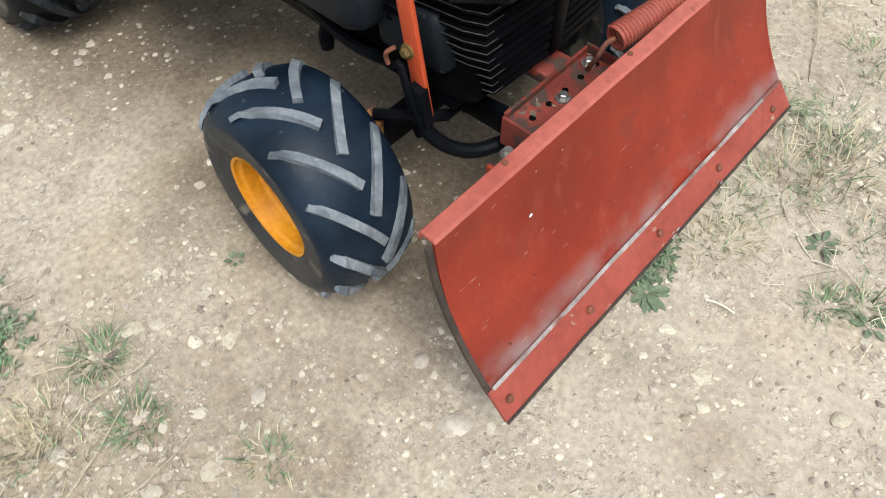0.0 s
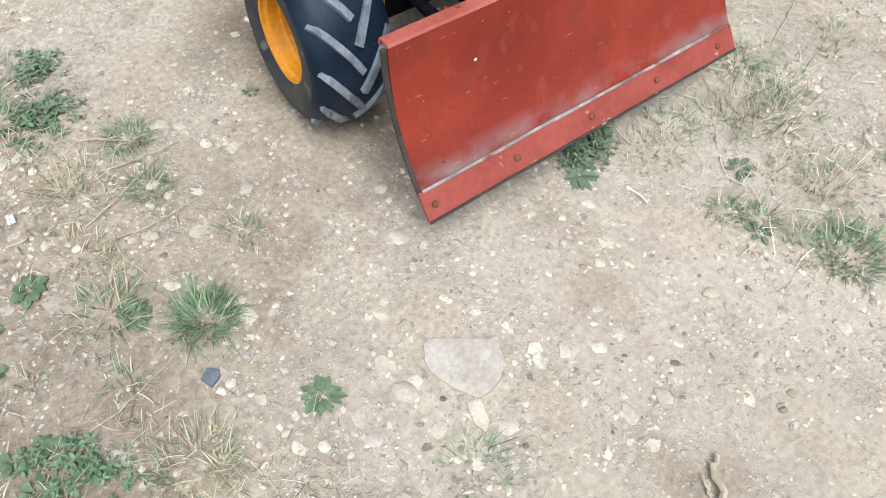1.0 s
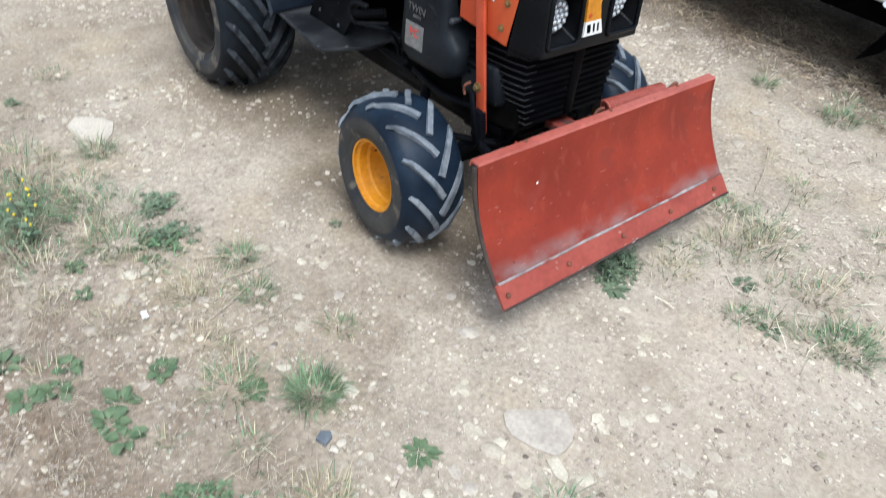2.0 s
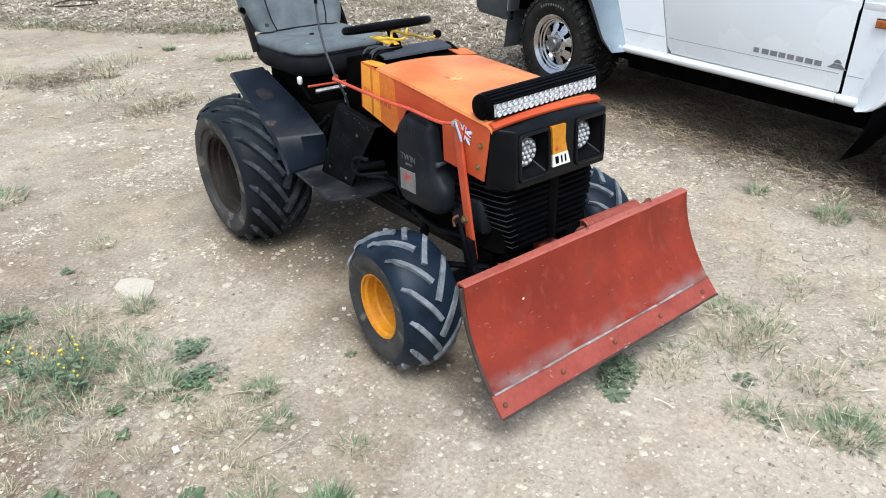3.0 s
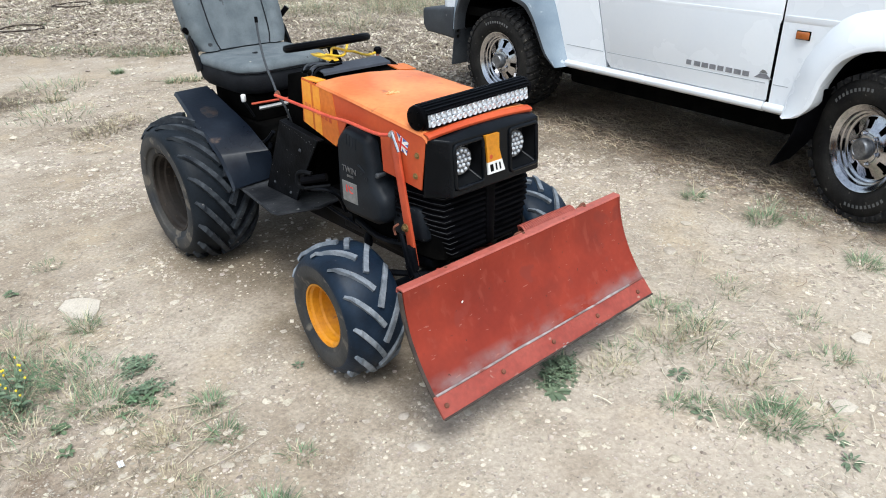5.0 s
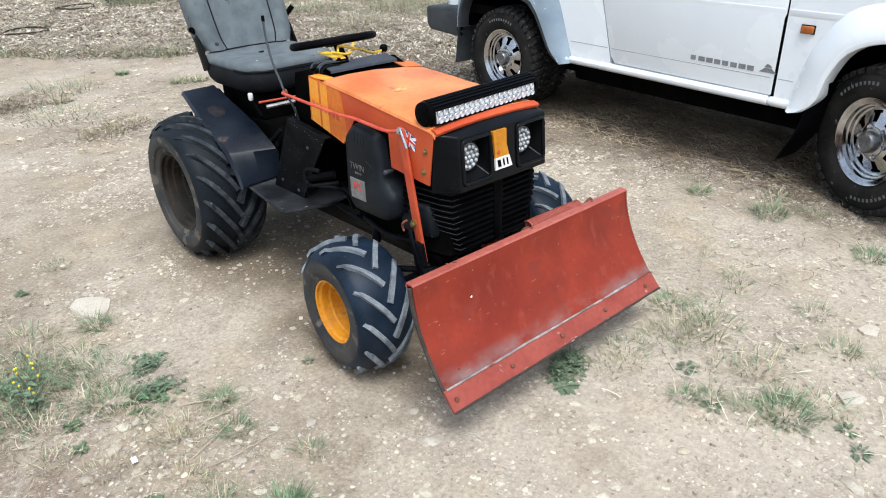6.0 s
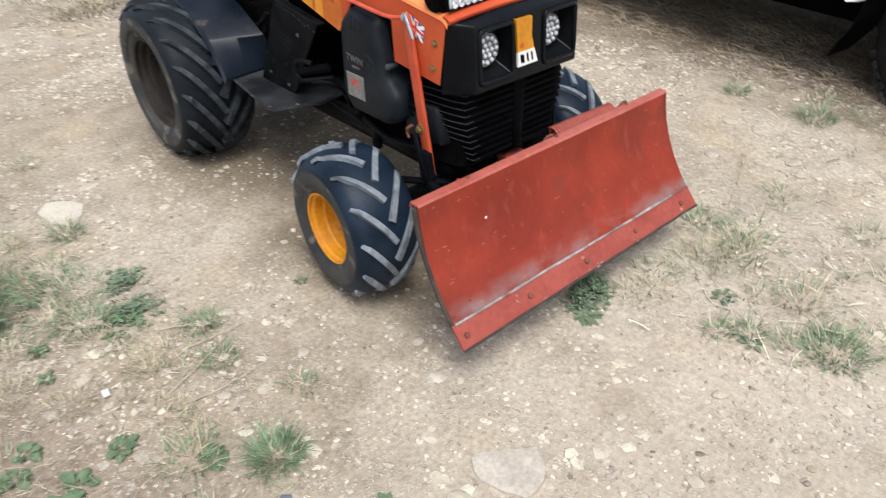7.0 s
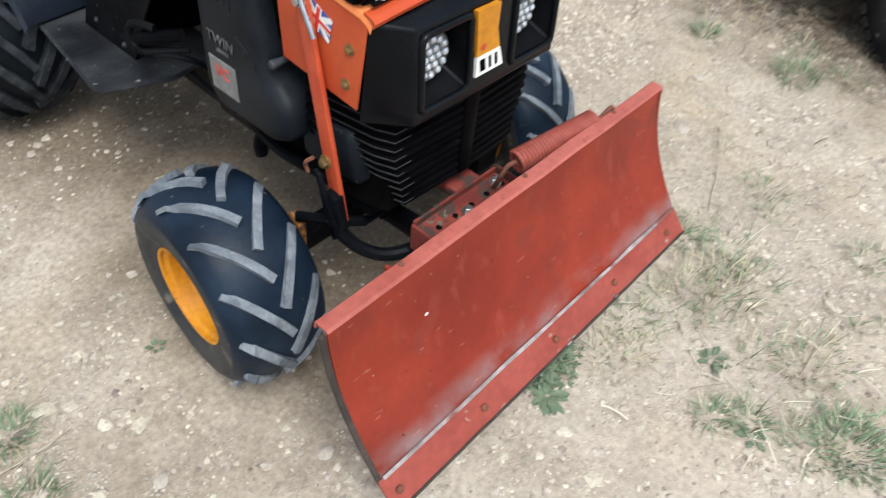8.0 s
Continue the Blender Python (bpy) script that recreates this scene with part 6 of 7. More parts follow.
    # mud flaps
    flap = [[(V(v), 0.262 + 0.022 * k + 0.010 * math.sin(k * 1.3) - 0.45 * (v - 0.005), 0.560 - 0.066 * k + 0.05 * (v - 0.03) * k) for v in (0.005, 0.03 + 0.10 * (1 - k / 8), 0.05 + 0.20 * (1 - k / 8))] for k in range(7)]
    part("mud_flap", sheet(flap, 0.006), black_plastic, truck, "torn black rubber mud flap")
    rear_flap = part("mud_flap", sheet([[(V(v), 2.925 + 0.010 * k, 0.60 - 0.072 * k) for v in (0.0, 0.12, 0.24)] for k in range(6)], 0.006), bumper_plastic, truck, "black rubber mud flap")
    for z_ in (0.585, 0.545, 0.49, 0.45):
        part("flap_bolt", bolt((V(0.02), 2.922, z_), 0.008, 0.006, "y", -1), dark_under, rear_flap)
    # windows above the waist
    part("side_window", prism([(0.70, WAIST + 0.01), (0.98, WAIST + 0.46), (1.50, WAIST + 0.46), (1.50, WAIST + 0.01)], "x", *sorted((V(0.085), V(0.091)))), window_glass, truck)
    part("side_window", prism([(1.58, WAIST + 0.01), (1.58, WAIST + 0.46), (2.95, WAIST + 0.46), (3.05, WAIST + 0.01)], "x", *sorted((V(0.085), V(0.091)))), window_glass, truck)
    for y0, y1, y2, y3 in ((0.60, 0.68, 0.97, 0.91), (1.51, 1.57, 1.57, 1.51), (3.06, 3.17, 3.08, 2.96)):
        part("pillar", prism([(y0, WAIST), (y1, WAIST), (y2, WAIST + 0.48), (y3, WAIST + 0.48)], "x", *sorted((V(0.07), V(0.11))), 0.006), white_paint, truck)

# model name on the door as plain bars, with a peak mark
for k, wide in enumerate((0.030, 0.038, 0.038, 0.036, 0.034, 0.036, 0.038, 0.036)):
    y = 0.986 - k * 0.0472
    part("name_bar", box(SIDE - 0.0045, SIDE, y - wide, y, 0.5555 - 0.0005 * k, 0.5800 - 0.0005 * k), grey_mark, truck)
part("peak_mark", prism([(0.500, 0.556), (0.590, 0.556), (0.562, 0.578), (0.528, 0.578)], "x", SIDE - 0.0045, SIDE), grey_mark, truck)
part("peak_mark", prism([(0.524, 0.581), (0.566, 0.581), (0.552, 0.598), (0.536, 0.594)], "x", SIDE - 0.0045, SIDE), label_grey, truck)

# Unseen underbody, added and hung low to block light beneath the vehicle
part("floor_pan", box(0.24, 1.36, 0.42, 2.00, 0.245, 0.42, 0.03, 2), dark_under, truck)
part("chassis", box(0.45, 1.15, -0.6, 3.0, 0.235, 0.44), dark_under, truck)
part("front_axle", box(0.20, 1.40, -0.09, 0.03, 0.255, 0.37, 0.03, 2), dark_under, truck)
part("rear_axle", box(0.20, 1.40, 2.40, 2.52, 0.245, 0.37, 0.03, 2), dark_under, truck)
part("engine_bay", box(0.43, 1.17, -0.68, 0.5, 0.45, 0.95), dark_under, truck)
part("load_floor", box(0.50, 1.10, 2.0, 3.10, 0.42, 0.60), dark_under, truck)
part("bonnet", bevelled(prism([(-0.74, 0.96), (-0.74, 0.50), (-0.66, 0.50), (-0.66, 0.90), (0.62, 1.02), (0.62, 1.10), (-0.62, 1.03)], "x", 0.06, 1.54), 0.01, 2), white_paint, truck)
part("roof", bevelled(prism([(0.92, WAIST + 0.47), (3.02, WAIST + 0.47), (2.98, WAIST + 0.53), (1.02, WAIST + 0.53)], "x", 0.07, 1.53), 0.02, 3), white_paint, truck)
part("windscreen", prism([(0.64, WAIST + 0.02), (0.65, WAIST + 0.02), (0.95, WAIST + 0.47), (0.94, WAIST + 0.47)], "x", 0.10, 1.50), window_glass, truck)
part("tailgate", bevelled(prism([(3.10, 0.52), (3.14, 0.52), (3.16, WAIST), (3.09, WAIST + 0.48), (3.04, WAIST + 0.48), (3.11, WAIST)], "x", 0.07, 1.53), 0.006, 2), white_paint, truck)
part("cabin_floor", box(0.09, 1.51, 0.55, 3.08, 0.60, 0.66), dark_under, truck)
part("front_bumper", bevelled(box(0.0, 1.60, -0.92, -0.70, 0.44, 0.62), 0.03, 3), bumper_plastic, truck, "dark grey plastic bumper")
part("rear_bumper", bevelled(prism([(2.945, 0.432), (3.28, 0.445), (3.32, 0.49), (3.32, 0.615), (2.945, 0.650)], "x", -0.012, 1.612), 0.022, 3), bumper_plastic, truck, "weathered dark plastic rear bumper")


def road_wheel(m, side):
    """Chrome spoked wheel with a chunky tyre, about its own x axis; its face looks towards -x for side -1."""
    o = side
    hw, r, rim = 0.172, 0.348, 0.196
    face = o * (hw - 0.021)
    # Near-black backing disc gives the wheel openings their shade by colour
    disc = part("road_wheel", lathe([(face - o * 0.062, 0.001), (face - o * 0.062, 0.150), (face - o * 0.058, 0.158)], 40, closed=False), dark_under, truck, "chrome spoked wheel with a chunky off-road tyre")
    disc.matrix_local = m @ Matrix.Diagonal((0.95, 0.95, 0.95, 1))
    part("rim", lathe([(face - o * 0.064, 0.150), (face - o * 0.050, 0.153), (face - o * 0.046, 0.162), (face - o * 0.030, 0.165), (face - o * 0.027, 0.174), (face - o * 0.010, 0.178), (face - o * 0.004, 0.190), (face + o * 0.004, 0.200), (face + o * 0.006, 0.206), (face, 0.208), (face - o * 0.01, 0.20), (-o * hw * 0.8, 0.195), (-o * hw * 0.9, 0.206)], 64, closed=False), chrome, disc, "polished stepped chrome rim")
    # one pressed dish with eight tapered openings, each turned in at its edge
    bm, cells = bmesh.new(), 96
    turns = ((0.045, 0.016), (0.070, 0.020), (0.086, 0.025), (0.093, 0.029), (0.112, 0.038), (0.134, 0.046), (0.147, 0.050), (0.160, 0.053))
    grid = [[bm.verts.new((face - o * d, rr * math.cos(2 * math.pi * k / cells), rr * math.sin(2 * math.pi * k / cells))) for k in range(cells)] for rr, d in turns]
    for j in range(len(turns) - 1):
        for k in range(cells):
            half_ = (0, 0, 0, 2, 2, 3, 0)[j]
            if abs(k % 12 - 5.5) < half_:
                continue
            bm.faces.new((grid[j][k], grid[j][(k + 1) % cells], grid[j + 1][(k + 1) % cells], grid[j + 1][k]))
    rims = [e for e in bm.edges if e.is_boundary]
    made = bmesh.ops.extrude_edge_only(bm, edges=rims)["geom"]
    bmesh.ops.translate(bm, verts=[v for v in made if isinstance(v, bmesh.types.BMVert)], vec=(-o * 0.010, 0, 0))
    bmesh.ops.recalc_face_normals(bm, faces=bm.faces)
    part("spoked_dish", bm, chrome, disc, "polished chrome dish with eight openings", 45)
    part("hub_ring", lathe([(face - o * 0.03, 0.076), (face - o * 0.016, 0.070), (face - o * 0.010, 0.046)], 32), chrome, disc)
    part("hub_cap", lathe([(face - o * 0.012, 0.052), (face + o * 0.018, 0.050), (face + o * 0.026, 0.044), (face + o * 0.026, 0.036), (face + o * 0.022, 0.034), (face + o * 0.022, 0.001)], 28), hub_grey, disc, "dull metal hub cap")
    for k in range(6):
        a = 2 * math.pi * k / 6
        part("wheel_nut", bolt((face - o * 0.02, 0.072 * math.cos(a), 0.072 * math.sin(a)), 0.009, 0.018, "x", o), chrome, disc)
    prof = smooth_path([(-hw * 0.82, 0.198, 0), (-hw * 0.98, 0.235, 0), (-hw, 0.285, 0), (-hw * 0.93, 0.325, 0), (-hw * 0.80, r - 0.004, 0), (0, r, 0), (hw * 0.80, r - 0.004, 0), (hw * 0.93, 0.325, 0), (hw, 0.285, 0), (hw * 0.98, 0.235, 0), (hw * 0.82, 0.198, 0)], 4)
    tyre = part("tyre", lathe([(p.x, p.y) for p in prof], 64, closed=False), rubber_side, disc, "dusty black off-road tyre with pale sidewall print")
    block_me = []
    for x0, x1, skew in ((hw * 0.52, hw * 1.0, 0.012), (hw * 0.04, hw * 0.46, -0.014), (-hw * 0.46, -hw * 0.04, 0.014), (-hw * 1.0, -hw * 0.52, -0.012)):
        bm = bmesh.new()
        g = []
        for rr, sc in ((r - 0.014, 1.12), (r + 0.011, 1.0)):
            for x, dy in ((x0, skew), (x1, -skew)):
                drop = 0.016 if abs(x) > hw * 0.9 else 0.0
                for half_ in (-0.017, 0.017):
                    g.append(bm.verts.new((x, dy + half_ * sc, rr - drop)))
        for f in ((0, 1, 3, 2), (4, 6, 7, 5), (0, 4, 5, 1), (2, 3, 7, 6), (0, 2, 6, 4), (1, 5, 7, 3)):
            bm.faces.new([g[i] for i in f])
        bmesh.ops.recalc_face_normals(bm, faces=bm.faces)
        me_ = bpy.data.meshes.new("tread_block")
        bm.to_mesh(me_)
        bm.free()
        me_.materials.append(tread_rubber)
        block_me.append(me_)
    for k in range(40):
        for j, me_ in enumerate(block_me):
            b_ob = new("tread_block", me_)
            b_ob.parent = disc
            b_ob.matrix_local = Matrix.Rotation(2 * math.pi * (k + (0.5 if j % 2 else 0)) / 40, 4, "X")
    for base in (0.55, 3.7):
        for k in range(10):
            a = base + k * 0.093
            q = []
            for rr in (0.266, 0.282):
                q.append([(o * (hw + 0.0012), rr * math.cos(a + d), rr * math.sin(a + d)) for d in (0.0, 0.024, 0.05)])
            part("sidewall_print", sheet(q, 0.0015), pale_mark, disc)
    return disc


STEERED = -24.6  # the front wheels are left turned
road_wheel(pose(0.145, -0.058, TR, 0, 0, STEERED) @ pose(0, 0, 0, 8, 0, 0), -1)
road_wheel(pose(0.160, WB, TR, 31, 0, 0), -1)
road_wheel(pose(1.455, -0.058, TR, 0, 0, STEERED) @ pose(0, 0, 0, 5, 0, 0), 1)
road_wheel(pose(1.44, WB, TR, 50, 0, 0), 1)


# ---- far edge of the track ----
rng = random.Random(77)


EDGE = ((-5.0, 10.5), (0.0, 7.2), (0.6, 6.15), (1.0, 5.8), (1.6, 5.4), (2.0, 3.9), (2.4, 2.3), (3.2, 1.9), (9.0, 1.6))


def chip_place():
    while True:
        x, y = rng.uniform(-4, 7), rng.uniform(1.6, 13)
        lo = float(np.interp(x, [e[0] for e in EDGE], [e[1] for e in EDGE])) + 0.5 * noise.noise((x * 2, y * 2, 4.0)) + rng.gauss(0, 0.15)
        if y > lo:
            return x, y


vs, fs = [], []
for _ in range(50000):
    x, y = chip_place()
    a, s = rng.uniform(0, 6.28), rng.uniform(0.005, 0.021) * (1.0 if y < 7 else 1.4)
    c, si, wd = math.cos(a) * s, math.sin(a) * s, rng.uniform(0.25, 0.7)
    z, tilt, thick = ground_z(x, y) + rng.uniform(0.0, 0.025), rng.uniform(-0.012, 0.012), rng.uniform(0.004, 0.009)
    b = len(vs)
    for u, v in ((-1, -wd), (1, -wd), (1, wd), (-1, wd)):
        vs += [(x + c * u - si * v, y + si * u + c * v, z + tilt * u)]
    for u, v in ((-1, -wd), (1, -wd), (1, wd), (-1, wd)):
        vs += [(x + c * u * 0.9 - si * v, y + si * u + c * v * 0.9, z + tilt * u + thick)]
    fs += [(b, b + 1, b + 5, b + 4), (b + 1, b + 2, b + 6, b + 5), (b + 2, b + 3, b + 7, b + 6), (b + 3, b, b + 4, b + 7), (b + 4, b + 5, b + 6, b + 7)]
chips = surface("bleached_wood_chips", (0.24, 0.195, 0.145), (0.54, 0.475, 0.395), 3, 0.85, 0, 0.0, 60, island=0.42)
stuff("wood_chips", vs, fs, chips, "bleached wood chips and stones beyond the track", "wood chips")
v_, f_ = strips(rng, 9000, chip_place, (0.04, 0.18), (0.0015, 0.005), 0.03, 0.8)
stuff("dead_litter", v_, f_, litter_dark, "brown sticks and litter beyond the track", "litter")

verge_place = lambda: (rng.uniform(-1.95, -0.92) + 0.2 * max(0.0, rng.gauss(0, 0.6)), rng.uniform(-1.35, 0.85))
v_, f_ = strips(rng, 1000, verge_place, (0.010, 0.05), (0.0003, 0.0008), 0.010)
stuff("dry_straw", v_, f_, straw_pale, "fine bleached stalks littering the verge", "straw")
v_, f_ = strips(rng, 2200, verge_place, (0.006, 0.03), (0.0003, 0.0010), 0.006)
stuff("dead_litter", v_, f_, litter_dark, "dark brown plant litter on the verge", "litter")
v_, f_ = strips(rng, 600, lambda: (rng.uniform(0.15, 1.5), rng.uniform(-1.4, -0.3)), (0.015, 0.08), (0.0005, 0.0012), 0.010)
stuff("dry_straw", v_, f_, straw_pale, "fine dry stalks beside the plough", "straw")
v_, f_ = strips(rng, 800, lambda: (rng.gauss(-0.42, 0.16), rng.gauss(4.48, 0.16)), (0.02, 0.09), (0.001, 0.003), 0.014, 1.0)
stuff("dead_litter", v_, f_, litter_dark, "brown dead scrub on the far track", "litter")
v_, f_ = strips(rng, 550, lambda: (rng.gauss(0.0, 0.20), rng.gauss(3.30, 0.18)), (0.02, 0.08), (0.001, 0.0025), 0.012, 1.0)
stuff("dead_litter", v_, f_, litter_dark, "grey-brown dead stalks in the rutted track", "litter")
v_, f_ = strips(rng, 2600, lambda: (lambda x: (x, float(np.interp(x, [e[0] for e in EDGE], [e[1] for e in EDGE])) + rng.gauss(0.12, 0.22)))(rng.uniform(-0.4, 2.0)), (0.02, 0.10), (0.0012, 0.003), 0.016, 1.0)
stuff("dead_litter", v_, f_, litter_dark, "brown litter along the far edge of the track", "litter")
v_, f_ = strips(rng, 700, lambda: (rng.gauss(0.7, 0.5), rng.gauss(3.3, 0.5)), (0.02, 0.10), (0.0008, 0.002), 0.01)
stuff("dry_straw", v_, f_, straw_pale, "scattered dry stalks on the track", "straw")


def hoop(x, y, r, label, seed):
    g = random.Random(seed)
    z = ground_z(x, y) + 0.03
    pts = [(r * math.cos(a), r * 0.95 * math.sin(a), 0.007 * math.sin(2 * a + seed)) for a in (2 * math.pi * k / 30 for k in range(31))]
    ob = part("wire_hoop", tube(pts, 0.010, 6, ends=False), old_iron)
    ob.matrix_world = pose(x, y, z, 0, 0, g.uniform(0, 90))
    return tagged(ob, label, "hoop", "iron hoops beyond the track")


hoop(1.78, 9.9, 0.26, "dark iron hoop lying on the wood chips", 1)
hoop(0.67, 8.1, 0.25, "dark iron hoop half buried in chips", 2)
drum = thing("plastic_drum", pose(2.72, 10.35, ground_z(2.72, 10.35)) @ Matrix.Scale(0.8, 4), "upright bright blue plastic drum in the weeds", "drum")
part("body", lathe([(0.0, 0.15), (0.02, 0.175), (0.18, 0.185), (0.20, 0.19), (0.22, 0.185), (0.45, 0.185), (0.47, 0.19), (0.49, 0.185), (0.64, 0.17), (0.67, 0.15)], 32, "z"), blue_bright, drum)
part("rim", lathe([(0.66, 0.155), (0.69, 0.165), (0.70, 0.155)], 32, "z"), blue_bright, drum)
tub = thing("plastic_tub", pose(2.36, 9.90, ground_z(2.36, 9.90) + 0.155, 0, 0, 62) @ Matrix.Scale(0.7, 4), "dark blue plastic tub lying on its side", "tub")
part("body", lathe([(0.0, 0.21), (0.012, 0.205), (0.30, 0.16), (0.31, 0.0005), (0.335, 0.0005), (0.335, 0.17), (0.02, 0.222), (0.0, 0.225)], 36, "x", closed=False), blue_plastic, tub)
part("rim", lathe([(-0.012, 0.212), (-0.016, 0.226), (0.004, 0.236), (0.012, 0.226)], 36, "x", closed=False), blue_plastic, tub)
frame_ = thing("garden_rack", pose(1.9, 12.37, ground_z(1.9, 12.37), 0, 0, -8.5), "low pale blue painted rack with posts", "rack")
part("beam", bevelled(box(-3.4, 1.2, -0.06, 0.06, 0.0, 0.09), 0.01, 2), pale_blue, frame_, "long pale blue beam on the ground")
for x in (-2.6, -1.0, 0.02, 1.1):
    part("post", bevelled(box(x, x + 0.10, -0.05, 0.05, 0.09, 0.9), 0.008, 2), white_mark if x == 0.02 else pale_blue, frame_)
part("top_rail", bevelled(box(-3.4, 1.2, -0.04, 0.04, 0.9, 0.98), 0.008, 2), pale_blue, frame_)
crate = thing("metal_crate", pose(2.75, 12.75, ground_z(2.75, 12.75), 0, 0, -8), "orange-yellow painted box behind the frame", "box")
part("body", bevelled(box(-0.75, 0.55, -0.2, 0.2, 0.06, 0.42), 0.02, 2), yellow_stripe, crate)
part("lid", bevelled(box(-0.77, 0.57, -0.22, 0.22, 0.42, 0.46), 0.01, 2), orange_red, crate)
for x in (-0.65, 0.38):
    part("runner", box(x, x + 0.08, -0.2, 0.2, 0.0, 0.06), rust, crate)
green_tub = thing("plastic_tub", pose(1.75, 12.85, ground_z(1.75, 12.85)), "pale green plastic tub behind the frame", "tub")
part("body", lathe([(0.0, 0.22), (0.02, 0.24), (0.32, 0.29), (0.34, 0.31), (0.33, 0.28), (0.03, 0.23)], 28, "z"), green_plastic, green_tub)
for x, y in ((1.55, 12.22), (2.86, 12.1)):
    b_ = part("concrete_block", bevelled(box(-0.10, 0.10, -0.07, 0.07, 0.0, 0.24), 0.012, 2), slab_white)
    b_.matrix_world = pose(x, y, ground_z(x, y), 0, 0, 20)
    tagged(b_, "whitish block standing against the frame", "block")


# ---- plants and litter ----
def blade_strip(vs, fs, base, way, length, width, lean, droop, twist, segs=4):
    """One tapering blade that rises and bends over."""
    x, y, z = base
    side = (-math.sin(way + twist), math.cos(way + twist))
    h = o = 0.0
    angle = lean
    for k in range(segs + 1):
        t = k / segs
        wd = width * (1 - t) ** 0.7 + 0.0002
        px, py = x + o * math.cos(way), y + o * math.sin(way)
        b = len(vs)
        vs += [(px + side[0] * wd, py + side[1] * wd, z + h), (px - side[0] * wd, py - side[1] * wd, z + h)]
        if k:
            fs.append((b - 2, b - 1, b + 1, b))
        angle += droop / segs
        o += length / segs * math.sin(angle)
        h += length / segs * math.cos(angle)
        h = max(h, 0.002)


def tuft(x, y, r, tall, count, dry=0.25, label="", seed=1, wide=1.0):
    """A tuft of grass: green blades with dry ones among them."""
    g = random.Random(seed)
    root = thing("grass_tuft", pose(x, y, ground_z(x, y)), label or "tuft of green and dry grass on the dirt", "grass", "grass tufts on the track")
    for mat_, part_name, n_ in ((grass_green, "foliage", int(1.5 * count * (1 - dry))), (grass_dry, "dry_growth", int(1.5 * count * dry))):
        if n_ < 3:
            continue
        vs, fs = [], []
        for _ in range(n_):
            rr, a = r * math.sqrt(g.random()), g.uniform(0, 6.28)
            way = a + g.gauss(0, 0.7)
            bx, by = rr * math.cos(a), rr * math.sin(a)
            long = 0.85 * tall * (g.uniform(0.3, 1.05) if g.random() < 0.88 else g.uniform(1.1, 1.7))
            blade_strip(vs, fs, (bx, by, -0.003 + ground_z(x + bx, y + by) - ground_z(x, y)), way, long, wide * g.uniform(0.0007, 0.0016), g.uniform(0.05, 0.9), g.uniform(0.3, 1.5), g.gauss(0, 0.4))
        me = bpy.data.meshes.new(part_name)
        me.from_pydata(vs, [], fs)
        me.materials.append(mat_)
        me.shade_smooth()
        ob = new(part_name, me)
        ob.parent = root
        tagged(ob, kind="stuff")
    return root


def leaf(bm, base, way, length, width, rise, curl, stalk=0.25, mat=0):
    """One leaf: a narrow stalk, then an oval blade folded along its rib and curling down."""
    rows_, x, y, z = [], *base
    angle = rise
    n_ = 6
    for k in range(n_ + 1):
        t = k / n_
        wd = width * (0.08 if t < stalk else max(0.02, math.sin(math.pi * ((t - stalk) / (1 - stalk)) ** 0.8) ** 0.75)) * (1 + 0.2 * math.sin(19 * t + 9 * way))
        s = Vector((-math.sin(way), math.cos(way), 0))
        c = Vector((x, y, z))
        rows_.append([bm.verts.new(c + s * wd + Vector((0, 0, wd * 0.25))), bm.verts.new(c), bm.verts.new(c - s * wd + Vector((0, 0, wd * 0.25)))])
        angle -= curl / n_
        x += length / n_ * math.cos(way) * math.cos(angle)
        y += length / n_ * math.sin(way) * math.cos(angle)
        z += length / n_ * math.sin(angle)
        z = max(z, 0.001)
    for a, b in zip(rows_, rows_[1:]):
        bm.faces.new((a[0], a[1], b[1], b[0])).material_index = mat
        bm.faces.new((a[1], a[2], b[2], b[1])).material_index = mat


def rosette(x, y, r, count, wide, material, label, seed=1, rise=0.5, curl=0.9, stalk=0.2):
    """A weed with leaves spread round its root; each leaf is a part."""
    g = random.Random(seed)
    root = thing("weed", pose(x, y, ground_z(x, y)), label, "weed", "weeds on the track")
    for k in range(count):
        bm = bmesh.new()
        a = 6.283 * k / count + g.uniform(-0.4, 0.4)
        leaf(bm, (0.004 * math.cos(a), 0.004 * math.sin(a), 0.002), a, r * g.uniform(0.65, 1.1), wide * g.uniform(0.75, 1.15), rise * g.uniform(0.5, 1.3), curl * g.uniform(0.7, 1.3), stalk)
        part("leaf", bm, material, root)
    return root


def leaf_patch(x, y, sx, sy, count, size, material, label, seed=1, tall=0.03, turn=0.0):
    """A patch of small-leaved plants: many leaflets on short stalks at many heights."""
    g = random.Random(seed)
    root = thing("weed_patch", pose(x, y, ground_z(x, y)), label, "weeds", "weed patches on the verge")
    bm = bmesh.new()
    for _ in range(count):
        u, v = g.gauss(0, 0.45), g.gauss(0, 0.45)
        bx, by = u * sx * math.cos(turn) - v * sy * math.sin(turn), u * sx * math.sin(turn) + v * sy * math.cos(turn)
        a, z = g.uniform(0, 6.28), ground_z(x + bx, y + by) - ground_z(x, y) + tall * g.random() * max(0.2, 1 - u * u - v * v)
        s = size * g.uniform(0.6, 1.25)
        for k in range(4 if size < 0.02 else 1):
            leaf(bm, (bx, by, z), a + k * 1.5 + g.uniform(-0.4, 0.4), s * 1.25, s * 0.26, g.uniform(-0.1, 0.6), g.uniform(0.1, 0.9), 0.1)
    tagged(part("foliage", bm, material, root), kind="stuff")
    return root


